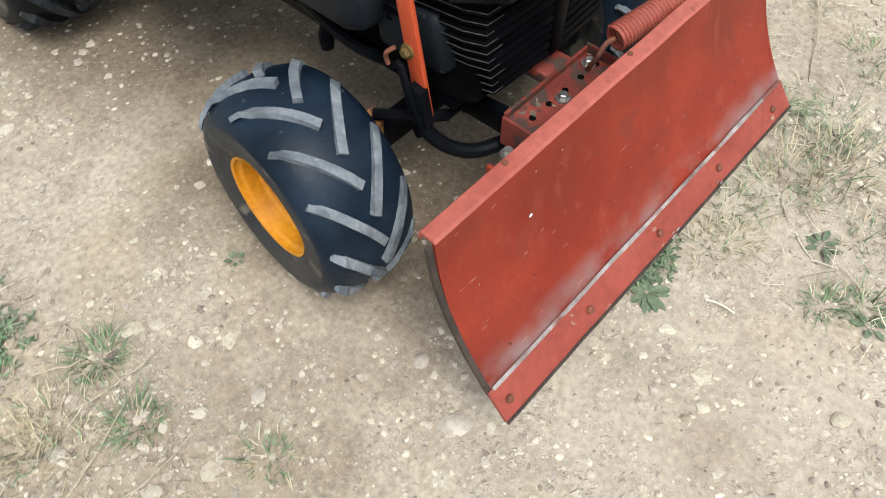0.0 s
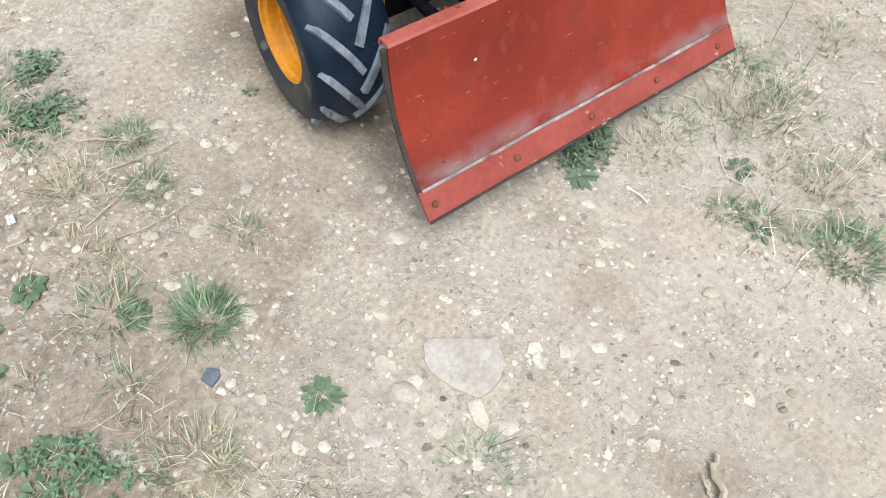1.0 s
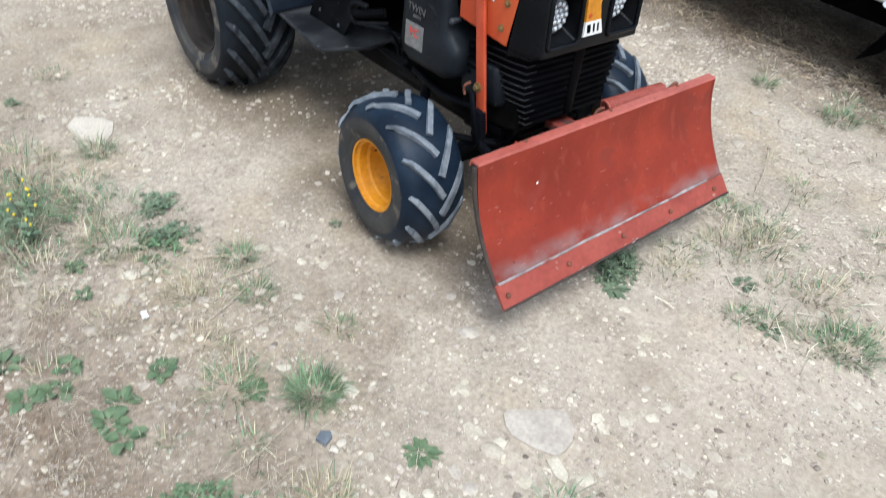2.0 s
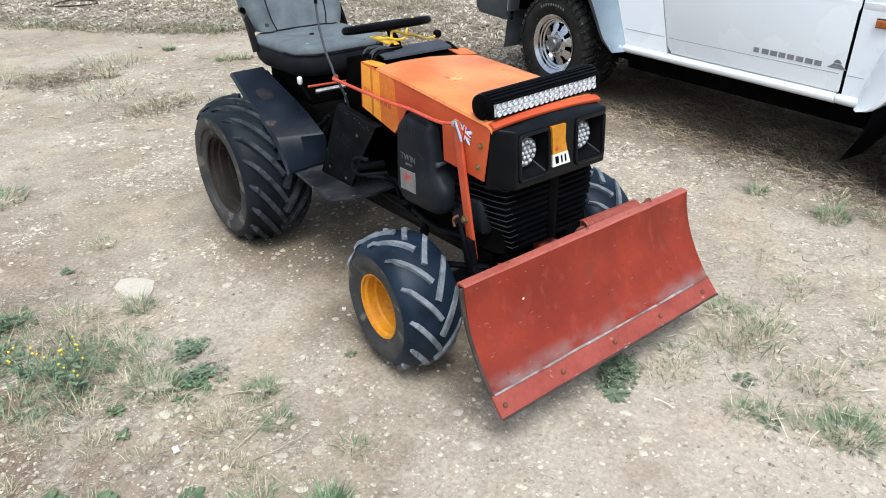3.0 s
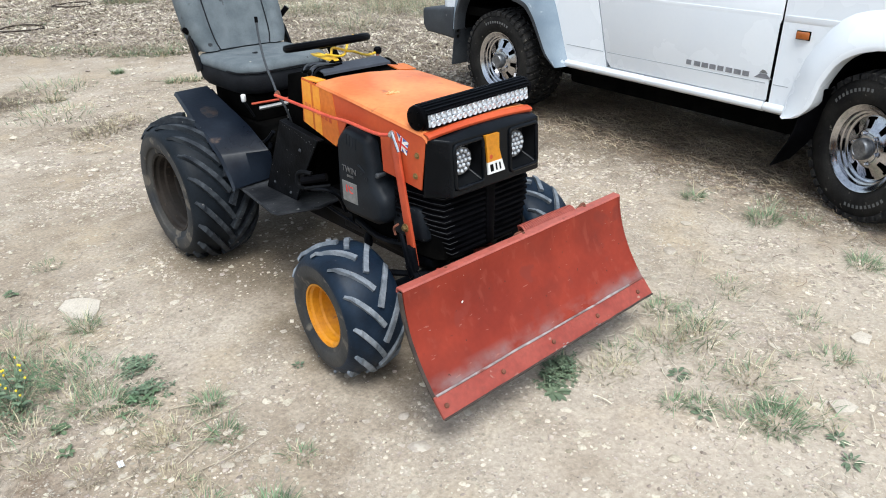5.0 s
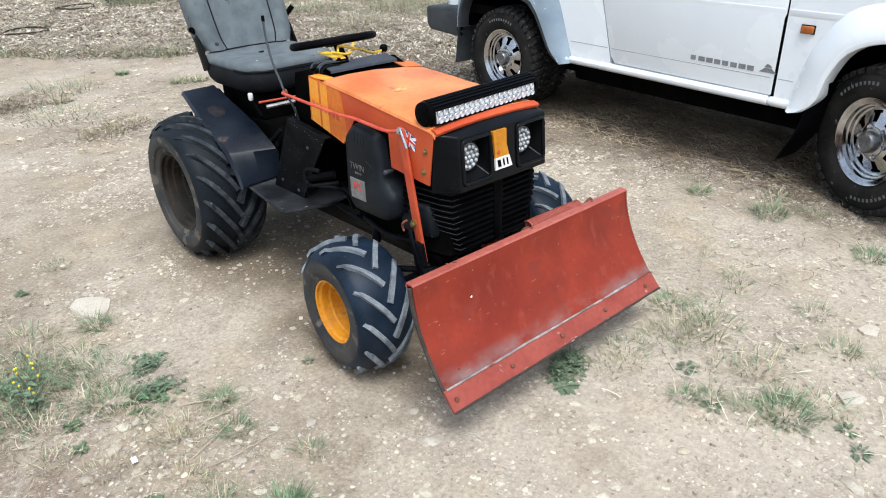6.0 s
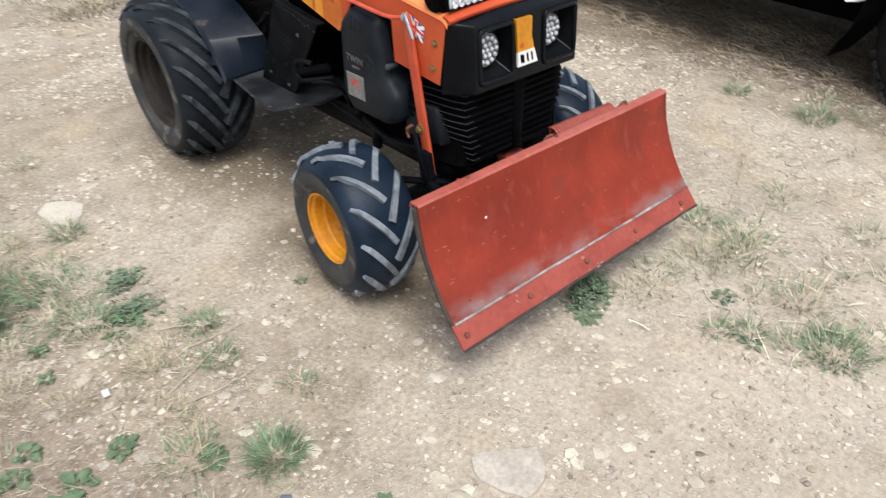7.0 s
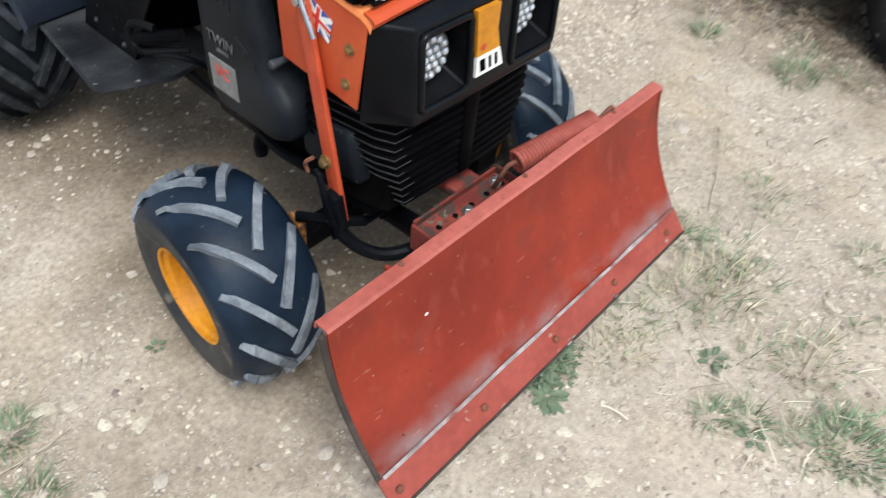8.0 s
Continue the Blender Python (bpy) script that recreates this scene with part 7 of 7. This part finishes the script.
GRASS = [  # x, y, radius, height, blades, dry share
    (-0.832, 0.084, 0.045, 0.055, 130, 0.25), (-0.86, -0.07, 0.042, 0.05, 100, 0.2), (-0.74, -0.29, 0.04, 0.045, 70, 0.5),
    (-0.91, -0.44, 0.055, 0.068, 280, 0.08), (-1.06, -0.32, 0.06, 0.07, 130, 0.5), (-1.082, 0.312, 0.07, 0.08, 140, 0.35),
    (-0.66, -0.99, 0.06, 0.05, 70, 0.2), (-1.05, -0.69, 0.07, 0.06, 170, 0.85), (0.65, -0.54, 0.06, 0.06, 120, 0.3),
    (0.61, -0.74, 0.10, 0.085, 90, 0.4), (0.21, -0.87, 0.035, 0.05, 70, 0.25), (0.26, -0.93, 0.04, 0.055, 80, 0.25),
    (0.35, -1.12, 0.075, 0.065, 260, 0.08), (1.695, -0.060, 0.05, 0.07, 120, 0.15), (1.685, -0.430, 0.075, 0.08, 190, 0.2),
    (1.555, -0.920, 0.06, 0.08, 140, 0.2), (0.52, -0.96, 0.09, 0.06, 90, 0.5), (-0.962, 0.806, 0.05, 0.08, 110, 0.3),
    (-0.922, 1.419, 0.06, 0.05, 70, 0.4), (-1.242, 0.532, 0.10, 0.09, 130, 0.5), (-1.072, 0.632, 0.08, 0.07, 90, 0.4), (-1.30, 0.28, 0.09, 0.06, 120, 0.85), (-1.14, 0.43, 0.07, 0.05, 80, 0.8), (-1.02, 0.03, 0.05, 0.05, 70, 0.8),
]
for i, (x, y, r, t_, c_, d_) in enumerate(GRASS):
    tuft(x, y, r, t_, c_, d_, "tuft of mostly dry bent grass" if d_ > 0.5 else "low tuft of green grass with dry stalks", 40 + i)
for i, (x, y) in enumerate([(-1.172, 0.889), (-1.312, 0.779), (-1.032, 0.477), (-1.32, -0.66), (-1.462, 0.404), (0.72, -0.66), (0.42, -0.66), (0.30, -0.60)]):
    tuft(x, y, 0.08, 0.07, 60, 0.4, "straggling tuft of half-dry grass", 80 + i)
for i, (x, y) in enumerate([(1.905, -0.370), (1.815, -0.570), (0.46, -1.18), (0.28, -1.05), (1.02, -0.62), (0.95, -0.95), (0.78, -1.10)]):
    tuft(x, y, 0.06, 0.055, 80, 0.45, "low sparse tuft of thin grass", 100 + i)
for i, (x, y, r, h_, dry) in enumerate([(0.18, -0.63, 0.07, 0.05, 0.85), (0.24, -0.66, 0.05, 0.05, 0.8), (0.55, -0.73, 0.08, 0.085, 0.55), (0.50, -0.66, 0.07, 0.08, 0.7), (0.62, -0.68, 0.06, 0.07, 0.6), (0.48, -0.97, 0.07, 0.055, 0.6)]):
    tuft(x, y, r, 0.9 * h_, 85, min(0.9, dry + 0.25), "clump of bleached stalks and thin grass beside the plough", 660 + i)
for i, (x, y, r, h_) in enumerate([(-0.19, 3.9, 0.3, 0.08), (0.1, 4.8, 0.3, 0.10), (1.35, 5.75, 0.35, 0.08), (0.75, 6.2, 0.4, 0.08), (1.55, 5.55, 0.2, 0.09), (-0.05, 7.1, 0.25, 0.12), (0.25, 6.7, 0.2, 0.10), (-0.8, 4.7, 0.3, 0.09), (0.4, 3.1, 0.15, 0.05), (-1.2, 2.2, 0.15, 0.08), (2.2, 6.4, 0.5, 0.14), (0.6, 8.6, 0.6, 0.14)]):
    tuft(x, y, r, h_, 200, 0.5, "patch of low grass on the far track edge", 120 + i, 2.4)
for i, (x, y, r, dry) in enumerate([(0.87, 5.98, 0.12, 0.4), (0.98, 5.72, 0.14, 0.3), (1.12, 5.72, 0.12, 0.25), (1.23, 5.66, 0.14, 0.3), (1.27, 5.50, 0.14, 0.4), (0.61, 6.55, 0.13, 0.35), (0.46, 6.35, 0.16, 0.5), (0.20, 6.92, 0.16, 0.5), (1.42, 5.48, 0.12, 0.6), (0.74, 6.25, 0.12, 0.7), (0.67, 5.0, 0.05, 0.2), (0.89, 4.28, 0.08, 0.5), (1.03, 4.22, 0.07, 0.7), (-0.05, 4.34, 0.08, 0.8), (-0.11, 3.25, 0.16, 0.95), (0.10, 3.36, 0.14, 0.95), (-0.46, 4.58, 0.18, 0.92), (-0.33, 4.38, 0.16, 0.92)]):
    tuft(x, y, r, 0.07, 150, dry, "low patch of grass along the far edge" if dry < 0.6 else "patch of dead brown grass on the track", 620 + i, 2.2)
for i, (x, y) in enumerate([(2.42, 9.70), (2.55, 9.62), (2.95, 9.9), (3.3, 9.6), (3.6, 9.2), (3.1, 10.4), (2.85, 9.6), (4.0, 8.8)]):
    tuft(x, y, 0.3, 0.42, 280, 0.5, "yellow-green grass growing beside the barrel", 150 + i)
for i in range(14):
    g_ = random.Random(300 + i)
    tuft(4.4 + g_.gauss(0, 0.9) + 0.1 * i, 7.2 + g_.gauss(0, 0.5) - 0.10 * i, 0.4, g_.uniform(0.35, 0.6), 260, 0.6, "tall bleached grass behind the vehicle", 200 + i)

g_ = random.Random(700)
for i in range(46):
    if i < 30:
        x, y = g_.uniform(-1.75, -0.85), g_.uniform(-1.25, 1.1)
    else:
        x, y = g_.uniform(0.25, 1.3), g_.uniform(-1.3, -0.35)
    tuft(x, y, g_.uniform(0.015, 0.05), g_.uniform(0.03, 0.06), g_.randrange(14, 45), g_.uniform(0.3, 0.8), "thin scattered tuft of short grass", 710 + i)
for i, (x, y) in enumerate([(-1.26, 0.50), (-1.34, 0.62), (-1.18, 0.60), (-1.30, 0.40), (-1.42, 0.50), (-1.22, 0.72), (-1.10, 0.52)]):
    tuft(x, y, 0.055, 0.10, 55, 0.45, "loose clump of taller pale-green grass", 770 + i)

rosette(-0.81, -0.715, 0.042, 19, 0.008, weed_leaf, "small green rosette weed flat on the dirt", 3, 0.35, 0.7)
rosette(-1.10, -0.85, 0.066, 9, 0.019, plantain_leaf, "broad-leaved green plantain weed", 4, 0.7, 1.0, 0.3)
leaf_patch(-1.15, -0.80, 0.05, 0.05, 20, 0.012, weed_leaf, "green seedlings round the plantain", 41, 0.03)
rosette(0.34, -0.80, 0.048, 11, 0.006, weed_grey, "small grey-green rosette weed", 5, 0.5, 0.9)
rosette(-1.16, -0.19, 0.04, 8, 0.012, weed_leaf, "small green weed seedling", 6, 0.6, 0.8)
rosette(-0.76, -1.15, 0.05, 9, 0.011, weed_leaf, "low green weed with broad leaves", 7, 0.6, 0.9)
rosette(0.33, -1.33, 0.036, 12, 0.005, weed_grey, "grey-green weed beside the grass", 8, 0.6, 0.9)
rosette(0.40, -1.27, 0.034, 12, 0.005, weed_grey, "grey-green weed beside the grass", 9, 0.6, 0.9)
rosette(0.22, -0.96, 0.035, 6, 0.008, weed_grey, "tiny grey-green weed on dirt", 10, 0.5, 0.7)
rosette(-0.522, 0.074, 0.022, 6, 0.005, weed_grey, "tiny weed beside the wheel track", 11, 0.8, 0.6)
for i, (x, y) in enumerate([(0.06, -0.555), (0.11, -0.525), (0.02, -0.545), (0.08, -0.515)]):
    leaf_patch(x, y, 0.05, 0.045, 60, 0.011, weed_grey, "bushy green weed below the plough blade", 20 + i, 0.05)
    tuft(x + 0.03, y + 0.01, 0.04, 0.05, 26, 0.35, "green grass below the plough blade", 920 + i)
rosette(-0.010, -0.590, 0.05, 17, 0.009, weed_grey, "grey-green rosette weed by the plough blade", 25, 0.4, 0.8, 0.1)
for i, (x, y) in enumerate([(-1.43, -0.11), (-1.37, -0.12), (-1.33, -0.06), (-1.44, 0.01), (-1.50, -0.02), (-1.31, -0.27), (-1.30, -0.33), (-1.27, -0.23), (-1.02, -0.36), (-1.57, -0.42), (-1.62, -0.50), (-1.202, 0.257), (-1.222, 0.148), (-1.102, 1.236), (-1.212, 0.267)]):
    rosette(x, y, 0.030 if y > 0.1 else 0.046, 9, 0.0075 if y > 0.1 else 0.0115, weed_leaf, "leafy green weed on the verge", 30 + i, 0.7, 1.0, 0.2)
leaf_patch(-1.27, -0.79, 0.16, 0.12, 210, 0.0105, weed_leaf, "patch of green clover on the verge", 50, 0.045)
leaf_patch(-1.44, -0.82, 0.12, 0.11, 90, 0.0105, weed_leaf, "thinner patch of green clover", 51, 0.03)
for i, (x, y) in enumerate([(-1.24, -0.54), (-1.29, -0.585), (-1.21, -0.60), (-1.30, -0.51), (-1.54, -0.50), (-1.58, -0.57), (-1.50, -0.60)]):
    rosette(x, y, 0.034, 6, 0.009, weed_leaf, "low broad-leaved green weed on the verge", 600 + i, 0.8, 1.1, 0.3)
    leaf_patch(x + 0.03, y - 0.02, 0.06, 0.05, 26, 0.011, weed_leaf, "small-leaved green weeds on the verge", 640 + i, 0.03)
leaf_patch(-0.984, 0.244, 0.09, 0.06, 35, 0.016, weed_leaf, "small patch of green clover", 53, 0.02)
leaf_patch(-0.924, 0.412, 0.07, 0.07, 60, 0.014, weed_grey, "sparse grey-green weeds on the dirt", 55, 0.025)
leaf_patch(-0.954, 0.269, 0.06, 0.06, 60, 0.014, weed_grey, "sparse grey-green weeds on the dirt", 56, 0.025)
leaf_patch(-1.224, 0.545, 0.18, 0.18, 110, 0.010, weed_leaf, "straggling weeds with yellow flowers on the verge", 57, 0.07)
leaf_patch(-1.364, 0.578, 0.20, 0.25, 110, 0.011, weed_grey, "tangle of grey-green weeds", 58, 0.08)


def flowering_weed(x, y, tall, seed):
    """A weed on thin stems with small yellow heads."""
    g = random.Random(seed)
    root = thing("flowering_weed", pose(x, y, ground_z(x, y)), "thin-stemmed weed with small yellow flowers", "weed", "yellow flowering weeds")
    for _ in range(5):
        a, n_ = g.uniform(0, 6.28), tall * g.uniform(0.7, 1.1)
        tip = Vector((0.35 * n_ * math.cos(a), 0.35 * n_ * math.sin(a), n_ * 0.9))
        stem = part("stem", tube(smooth_path([(0, 0, 0), tip * 0.5 + Vector((0, 0, 0.01)), tip], 3), 0.0012, 5), weed_grey, root)
        bm = lathe([(tip.z - 0.002, 0.0025), (tip.z + 0.0025, 0.004), (tip.z + 0.005, 0.002)], 8, "z", (tip.x, tip.y, 0))
        part("flower_head", bm, flower_yellow, stem)
        bm = bmesh.new()
        for k in range(4):
            leaf(bm, tip * (0.2 + 0.17 * k), g.uniform(0, 6.28), 0.03, 0.006, 0.5, 0.6, 0.05)
        part("leaf", bm, weed_grey, stem)
    return root


for i, (x, y) in enumerate([(-1.252, 0.559), (-1.312, 0.523), (-1.262, 0.431), (-1.372, 0.614)]):
    flowering_weed(x, y, 0.12, 70 + i)


def slab(name, x, y, pts, h, material, label, seed, turn=0.0, category="stone"):
    """A flat stone with a broken outline, sunk in the soil."""
    g = random.Random(seed)
    bm = bmesh.new()
    low = [bm.verts.new((px * 1.05, py * 1.05, -0.02)) for px, py in pts]
    top = [bm.verts.new((px, py, h * g.uniform(0.75, 1.0))) for px, py in pts]
    k = len(pts)
    mid = bm.verts.new((sum(p[0] for p in pts) / k, sum(p[1] for p in pts) / k, h * 1.05))
    for i in range(k):
        bm.faces.new((low[i], low[(i + 1) % k], top[(i + 1) % k], top[i]))
        bm.faces.new((top[i], top[(i + 1) % k], mid))
    bevelled(bm, 0.003, 2, 40)
    ob = part(name, bm, material)
    ob.matrix_world = pose(x, y, ground_z(x, y), 0, 0, turn)
    return tagged(ob, label, category)


def flush_slab(corners, h, material, label, seed):
    """A slab whose corners lie at the given places, its top just proud of the soil."""
    cx_, cy_ = sum(p[0] for p in corners) / len(corners), sum(p[1] for p in corners) / len(corners)
    lift = max(ground_z(*p) for p in corners) - ground_z(cx_, cy_)
    return slab("flat_stone", cx_, cy_, [(px - cx_, py - cy_) for px, py in corners], h + 0.6 * lift, material, label, seed)


flush_slab([(-0.465, -0.816), (-0.537, -0.763), (-0.575, -0.738), (-0.592, -0.742), (-0.611, -0.771), (-0.616, -0.796), (-0.601, -0.845), (-0.573, -0.893), (-0.545, -0.894), (-0.514, -0.887), (-0.482, -0.862)][::-1], 0.006, slab_stone, "flat buff paving fragment sunk in the dirt", 1)
flush_slab([(-0.597, -0.884), (-0.611, -0.928), (-0.604, -0.955), (-0.584, -0.938), (-0.571, -0.895)], 0.006, stone_flat, "yellowish sliver of stone beside the paving fragment", 5)
flush_slab([(-0.976, 0.899), (-0.930, 0.831), (-0.883, 0.895), (-0.856, 0.961), (-0.898, 1.027), (-0.954, 1.053), (-0.999, 0.999)], 0.004, slab_white, "pale flat stone lying by the grass", 2)
flush_slab([(0.500, -1.224), (0.534, -1.257), (0.572, -1.259), (0.579, -1.217), (0.535, -1.186)], 0.012, slab_white, "pale flat stone beside the grass", 3)
flush_slab([(0.922, -1.121), (0.930, -1.157), (0.995, -1.145), (1.000, -1.106), (0.942, -1.093)], 0.012, slab_white, "pale flat stone on the track", 4)


def stone(x, y, s, material, label, seed, flat=0.5):
    g = random.Random(seed)
    bm = bmesh.new()
    bmesh.ops.create_icosphere(bm, subdivisions=2, radius=1.0)
    k = Vector((g.uniform(0, 50), 0, 0))
    sx, sy = s * g.uniform(0.8, 1.3), s * g.uniform(0.7, 1.0)
    for v in bm.verts:
        q = v.co * (1 + 0.28 * noise.noise(v.co * 1.3 + k) + 0.1 * noise.noise(v.co * 3 + k))
        v.co = (q.x * sx, q.y * sy, q.z * s * flat)
    ob = part("stone", bm, material, smooth=28)
    ob.matrix_world = pose(x, y, ground_z(x, y) + s * flat * 0.2, 0, 0, g.uniform(0, 360))
    return tagged(ob, label, "stone", "loose stones on the track")


for i, (x, y, s) in enumerate([(-0.80, -0.97, 0.018), (-0.68, -0.80, 0.026), (-0.35, -1.34, 0.034), (-0.27, -1.10, 0.022), (-0.94, -0.565, 0.014), (0.20, -1.36, 0.028), (-1.102, 0.166, 0.024), (-1.042, 0.294, 0.018), (-1.152, 0.084, 0.02), (0.50, -1.17, 0.02), (-0.30, -0.95, 0.016), (-0.15, -0.80, 0.016), (0.0, -1.0, 0.02), (-1.332, 0.212, 0.025), (1.25, -0.55, 0.03), (1.1, -0.3, 0.028), (1.4, -0.2, 0.026), (0.85, -0.4, 0.022), (-0.62, -0.63, 0.018), (-0.86, -0.80, 0.016), (-1.18, -1.0, 0.02), (-1.25, 0.02, 0.02), (-1.46, -0.68, 0.018)]):
    stone(x, y, s, stone_flat, "pale limestone lump half sunk in dirt", 500 + i, 0.32)
slab("stone", -0.957, -0.562, [(-0.019, 0.006), (-0.011, -0.019), (0.012, -0.010), (0.017, 0.005), (0.0, 0.017)], 0.012, stone_dark, "dark blue-grey angular stone shard", 560)
stone(-0.936, -0.594, 0.012, slab_white, "pale pebble beside the dark shard", 561, 0.6)
stone(-0.958, -0.598, 0.010, slab_white, "pale pebble beside the dark shard", 562, 0.6)
for i, (x, y, s) in enumerate([(-0.43, -0.36, 0.022), (-0.48, -0.49, 0.026), (-0.68, -0.19, 0.018), (-0.78, -0.84, 0.016)]):
    stone(x, y, s, slab_stone, "worn grey flat stone pressed into the dirt", 570 + i, 0.25)


def twig(pts, r, label, seed, material=wood_bark, taper=0.5):
    g = random.Random(seed)
    pts = [(x, y, ground_z(x, y) + z + r) for x, y, z in pts]
    ob = part("twig", tube([p + Vector((g.gauss(0, r * 0.6), g.gauss(0, r * 0.6), 0)) for p in smooth_path(pts, 5)], r, 6, taper=taper), material)
    return tagged(ob, label, "twig")


twig([(-0.37, -1.34, 0.002), (-0.33, -1.29, 0.006), (-0.29, -1.245, 0.004)], 0.009, "short thick dead twig on the dirt", 1, taper=0.6)
twig([(-0.355, -1.285, 0.004), (-0.335, -1.25, 0.012)], 0.004, "broken side twig on the dirt", 2)
for i, (a, b, r) in enumerate([((-0.94, 0.03), (-0.74, 0.02), 0.0022), ((-1.01, -0.10), (-0.80, 0.0), 0.0020), ((-0.932, 0.138), (-0.852, 0.093), 0.0025), ((-0.99, -0.16), (-0.78, -0.16), 0.0018), ((-0.872, 0.111), (-0.842, 0.202), 0.002), ((-1.21, -0.54), (-0.96, -0.47), 0.0018), ((-1.56, -0.80), (-1.36, -0.63), 0.0030), ((0.50, -0.72), (0.80, -0.76), 0.0016), ((0.45, -0.97), (0.75, -0.90), 0.0018), ((0.80, -0.55), (1.20, -0.38), 0.002), ((-1.132, 0.376), (-0.962, 0.468), 0.002)]):
    m_ = ((a[0] + b[0]) / 2 + 0.018 * (-1) ** i, (a[1] + b[1]) / 2 - 0.02, 0.012)
    twig([(*a, 0.0), m_, (*b, 0.004)], r, "long dry pale stalk lying on the verge", 10 + i, dead_stalk, 0.5)
g_ = random.Random(930)
for i in range(30):
    if i < 20:
        x, y = g_.uniform(-1.75, -0.86), g_.uniform(-0.75, 0.95)
    else:
        x, y = g_.uniform(0.35, 1.2), g_.uniform(-1.0, -0.45)
    a, n_ = g_.uniform(0, 6.28), g_.uniform(0.05, 0.16)
    ex, ey = x + n_ * math.cos(a), y + n_ * math.sin(a)
    bend = (x + ex) / 2 - 0.12 * n_ * math.sin(a), (y + ey) / 2 + 0.12 * n_ * math.cos(a), g_.uniform(0.0, 0.02)
    twig([(x, y, 0.0), bend, (ex, ey, g_.uniform(0, 0.012))], g_.uniform(0.0008, 0.0017), "thin dry stalk lying on the verge", 940 + i, litter_dark if i % 4 == 3 else dead_stalk, 0.5)
for i, (x, y) in enumerate([(-1.14, 0.36), (-1.08, 0.20), (-0.98, -0.02), (-1.30, 0.16), (-1.42, 0.30), (-0.95, 0.05), (-1.20, 0.02), (-1.05, -0.15), (-1.55, 0.10)]):
    tuft(x, y, 0.06, 0.045, 80, 0.95, "flattened clump of dead grey-brown grass", 1000 + i)
for i, (x, y) in enumerate([(-1.50, 0.95), (-1.58, 0.80), (-1.45, 0.78), (-1.65, 0.98), (-1.70, 0.70), (-1.38, 0.98), (-1.62, 0.60)]):
    leaf_patch(x, y, 0.10, 0.08, 70, 0.013, weed_leaf, "dense green weeds on the verge", 1020 + i, 0.05)
    tuft(x + 0.04, y, 0.07, 0.08, 90, 0.2, "lush green grass on the verge", 1040 + i)
twig([(-1.22, -0.93, 0), (-1.17, -0.97, 0.008), (-1.13, -1.02, 0)], 0.004, "dark thin stick in the weeds", 40, litter_dark)

# litter
bm = lathe([(0.0, 0.016), (0.002, 0.0165), (0.011, 0.015), (0.013, 0.012)], 24, "z")
cap = part("bottle_cap", bm, steel)
cap.matrix_world = pose(-1.48, -0.56, ground_z(-1.48, -0.56) + 0.003, 14, -10, 0)
tagged(cap, "silvery bottle cap on the verge", "bottle cap")
part("cap_liner", lathe([(0.0135, 0.006), (0.0142, 0.004)], 16, "z"), grey_litter, cap, "grey centre of the cap")


def scrap(x, y, s, material, label, seed, category):
    g = random.Random(seed)
    n_ = 7
    bm = sheet([[(s * (i / n_ - 0.5) * 2, s * (j / n_ - 0.5) * 1.1, 0.014 + s * 0.7 * noise.noise((i * 0.9 + seed, j * 0.9, 1.0))) for j in range(n_)] for i in range(n_)], 0.0006)
    ob = part("scrap", bm, material, smooth=50)
    ob.matrix_world = pose(x, y, ground_z(x, y), 0, 0, g.uniform(0, 360))
    return tagged(ob, label, category)


scrap(-1.38, -0.66, 0.036, grey_litter, "crumpled grey plastic film scrap", 3, "litter")
scrap(-1.13, -0.005, 0.016, white_litter, "small white plastic scrap", 4, "litter")
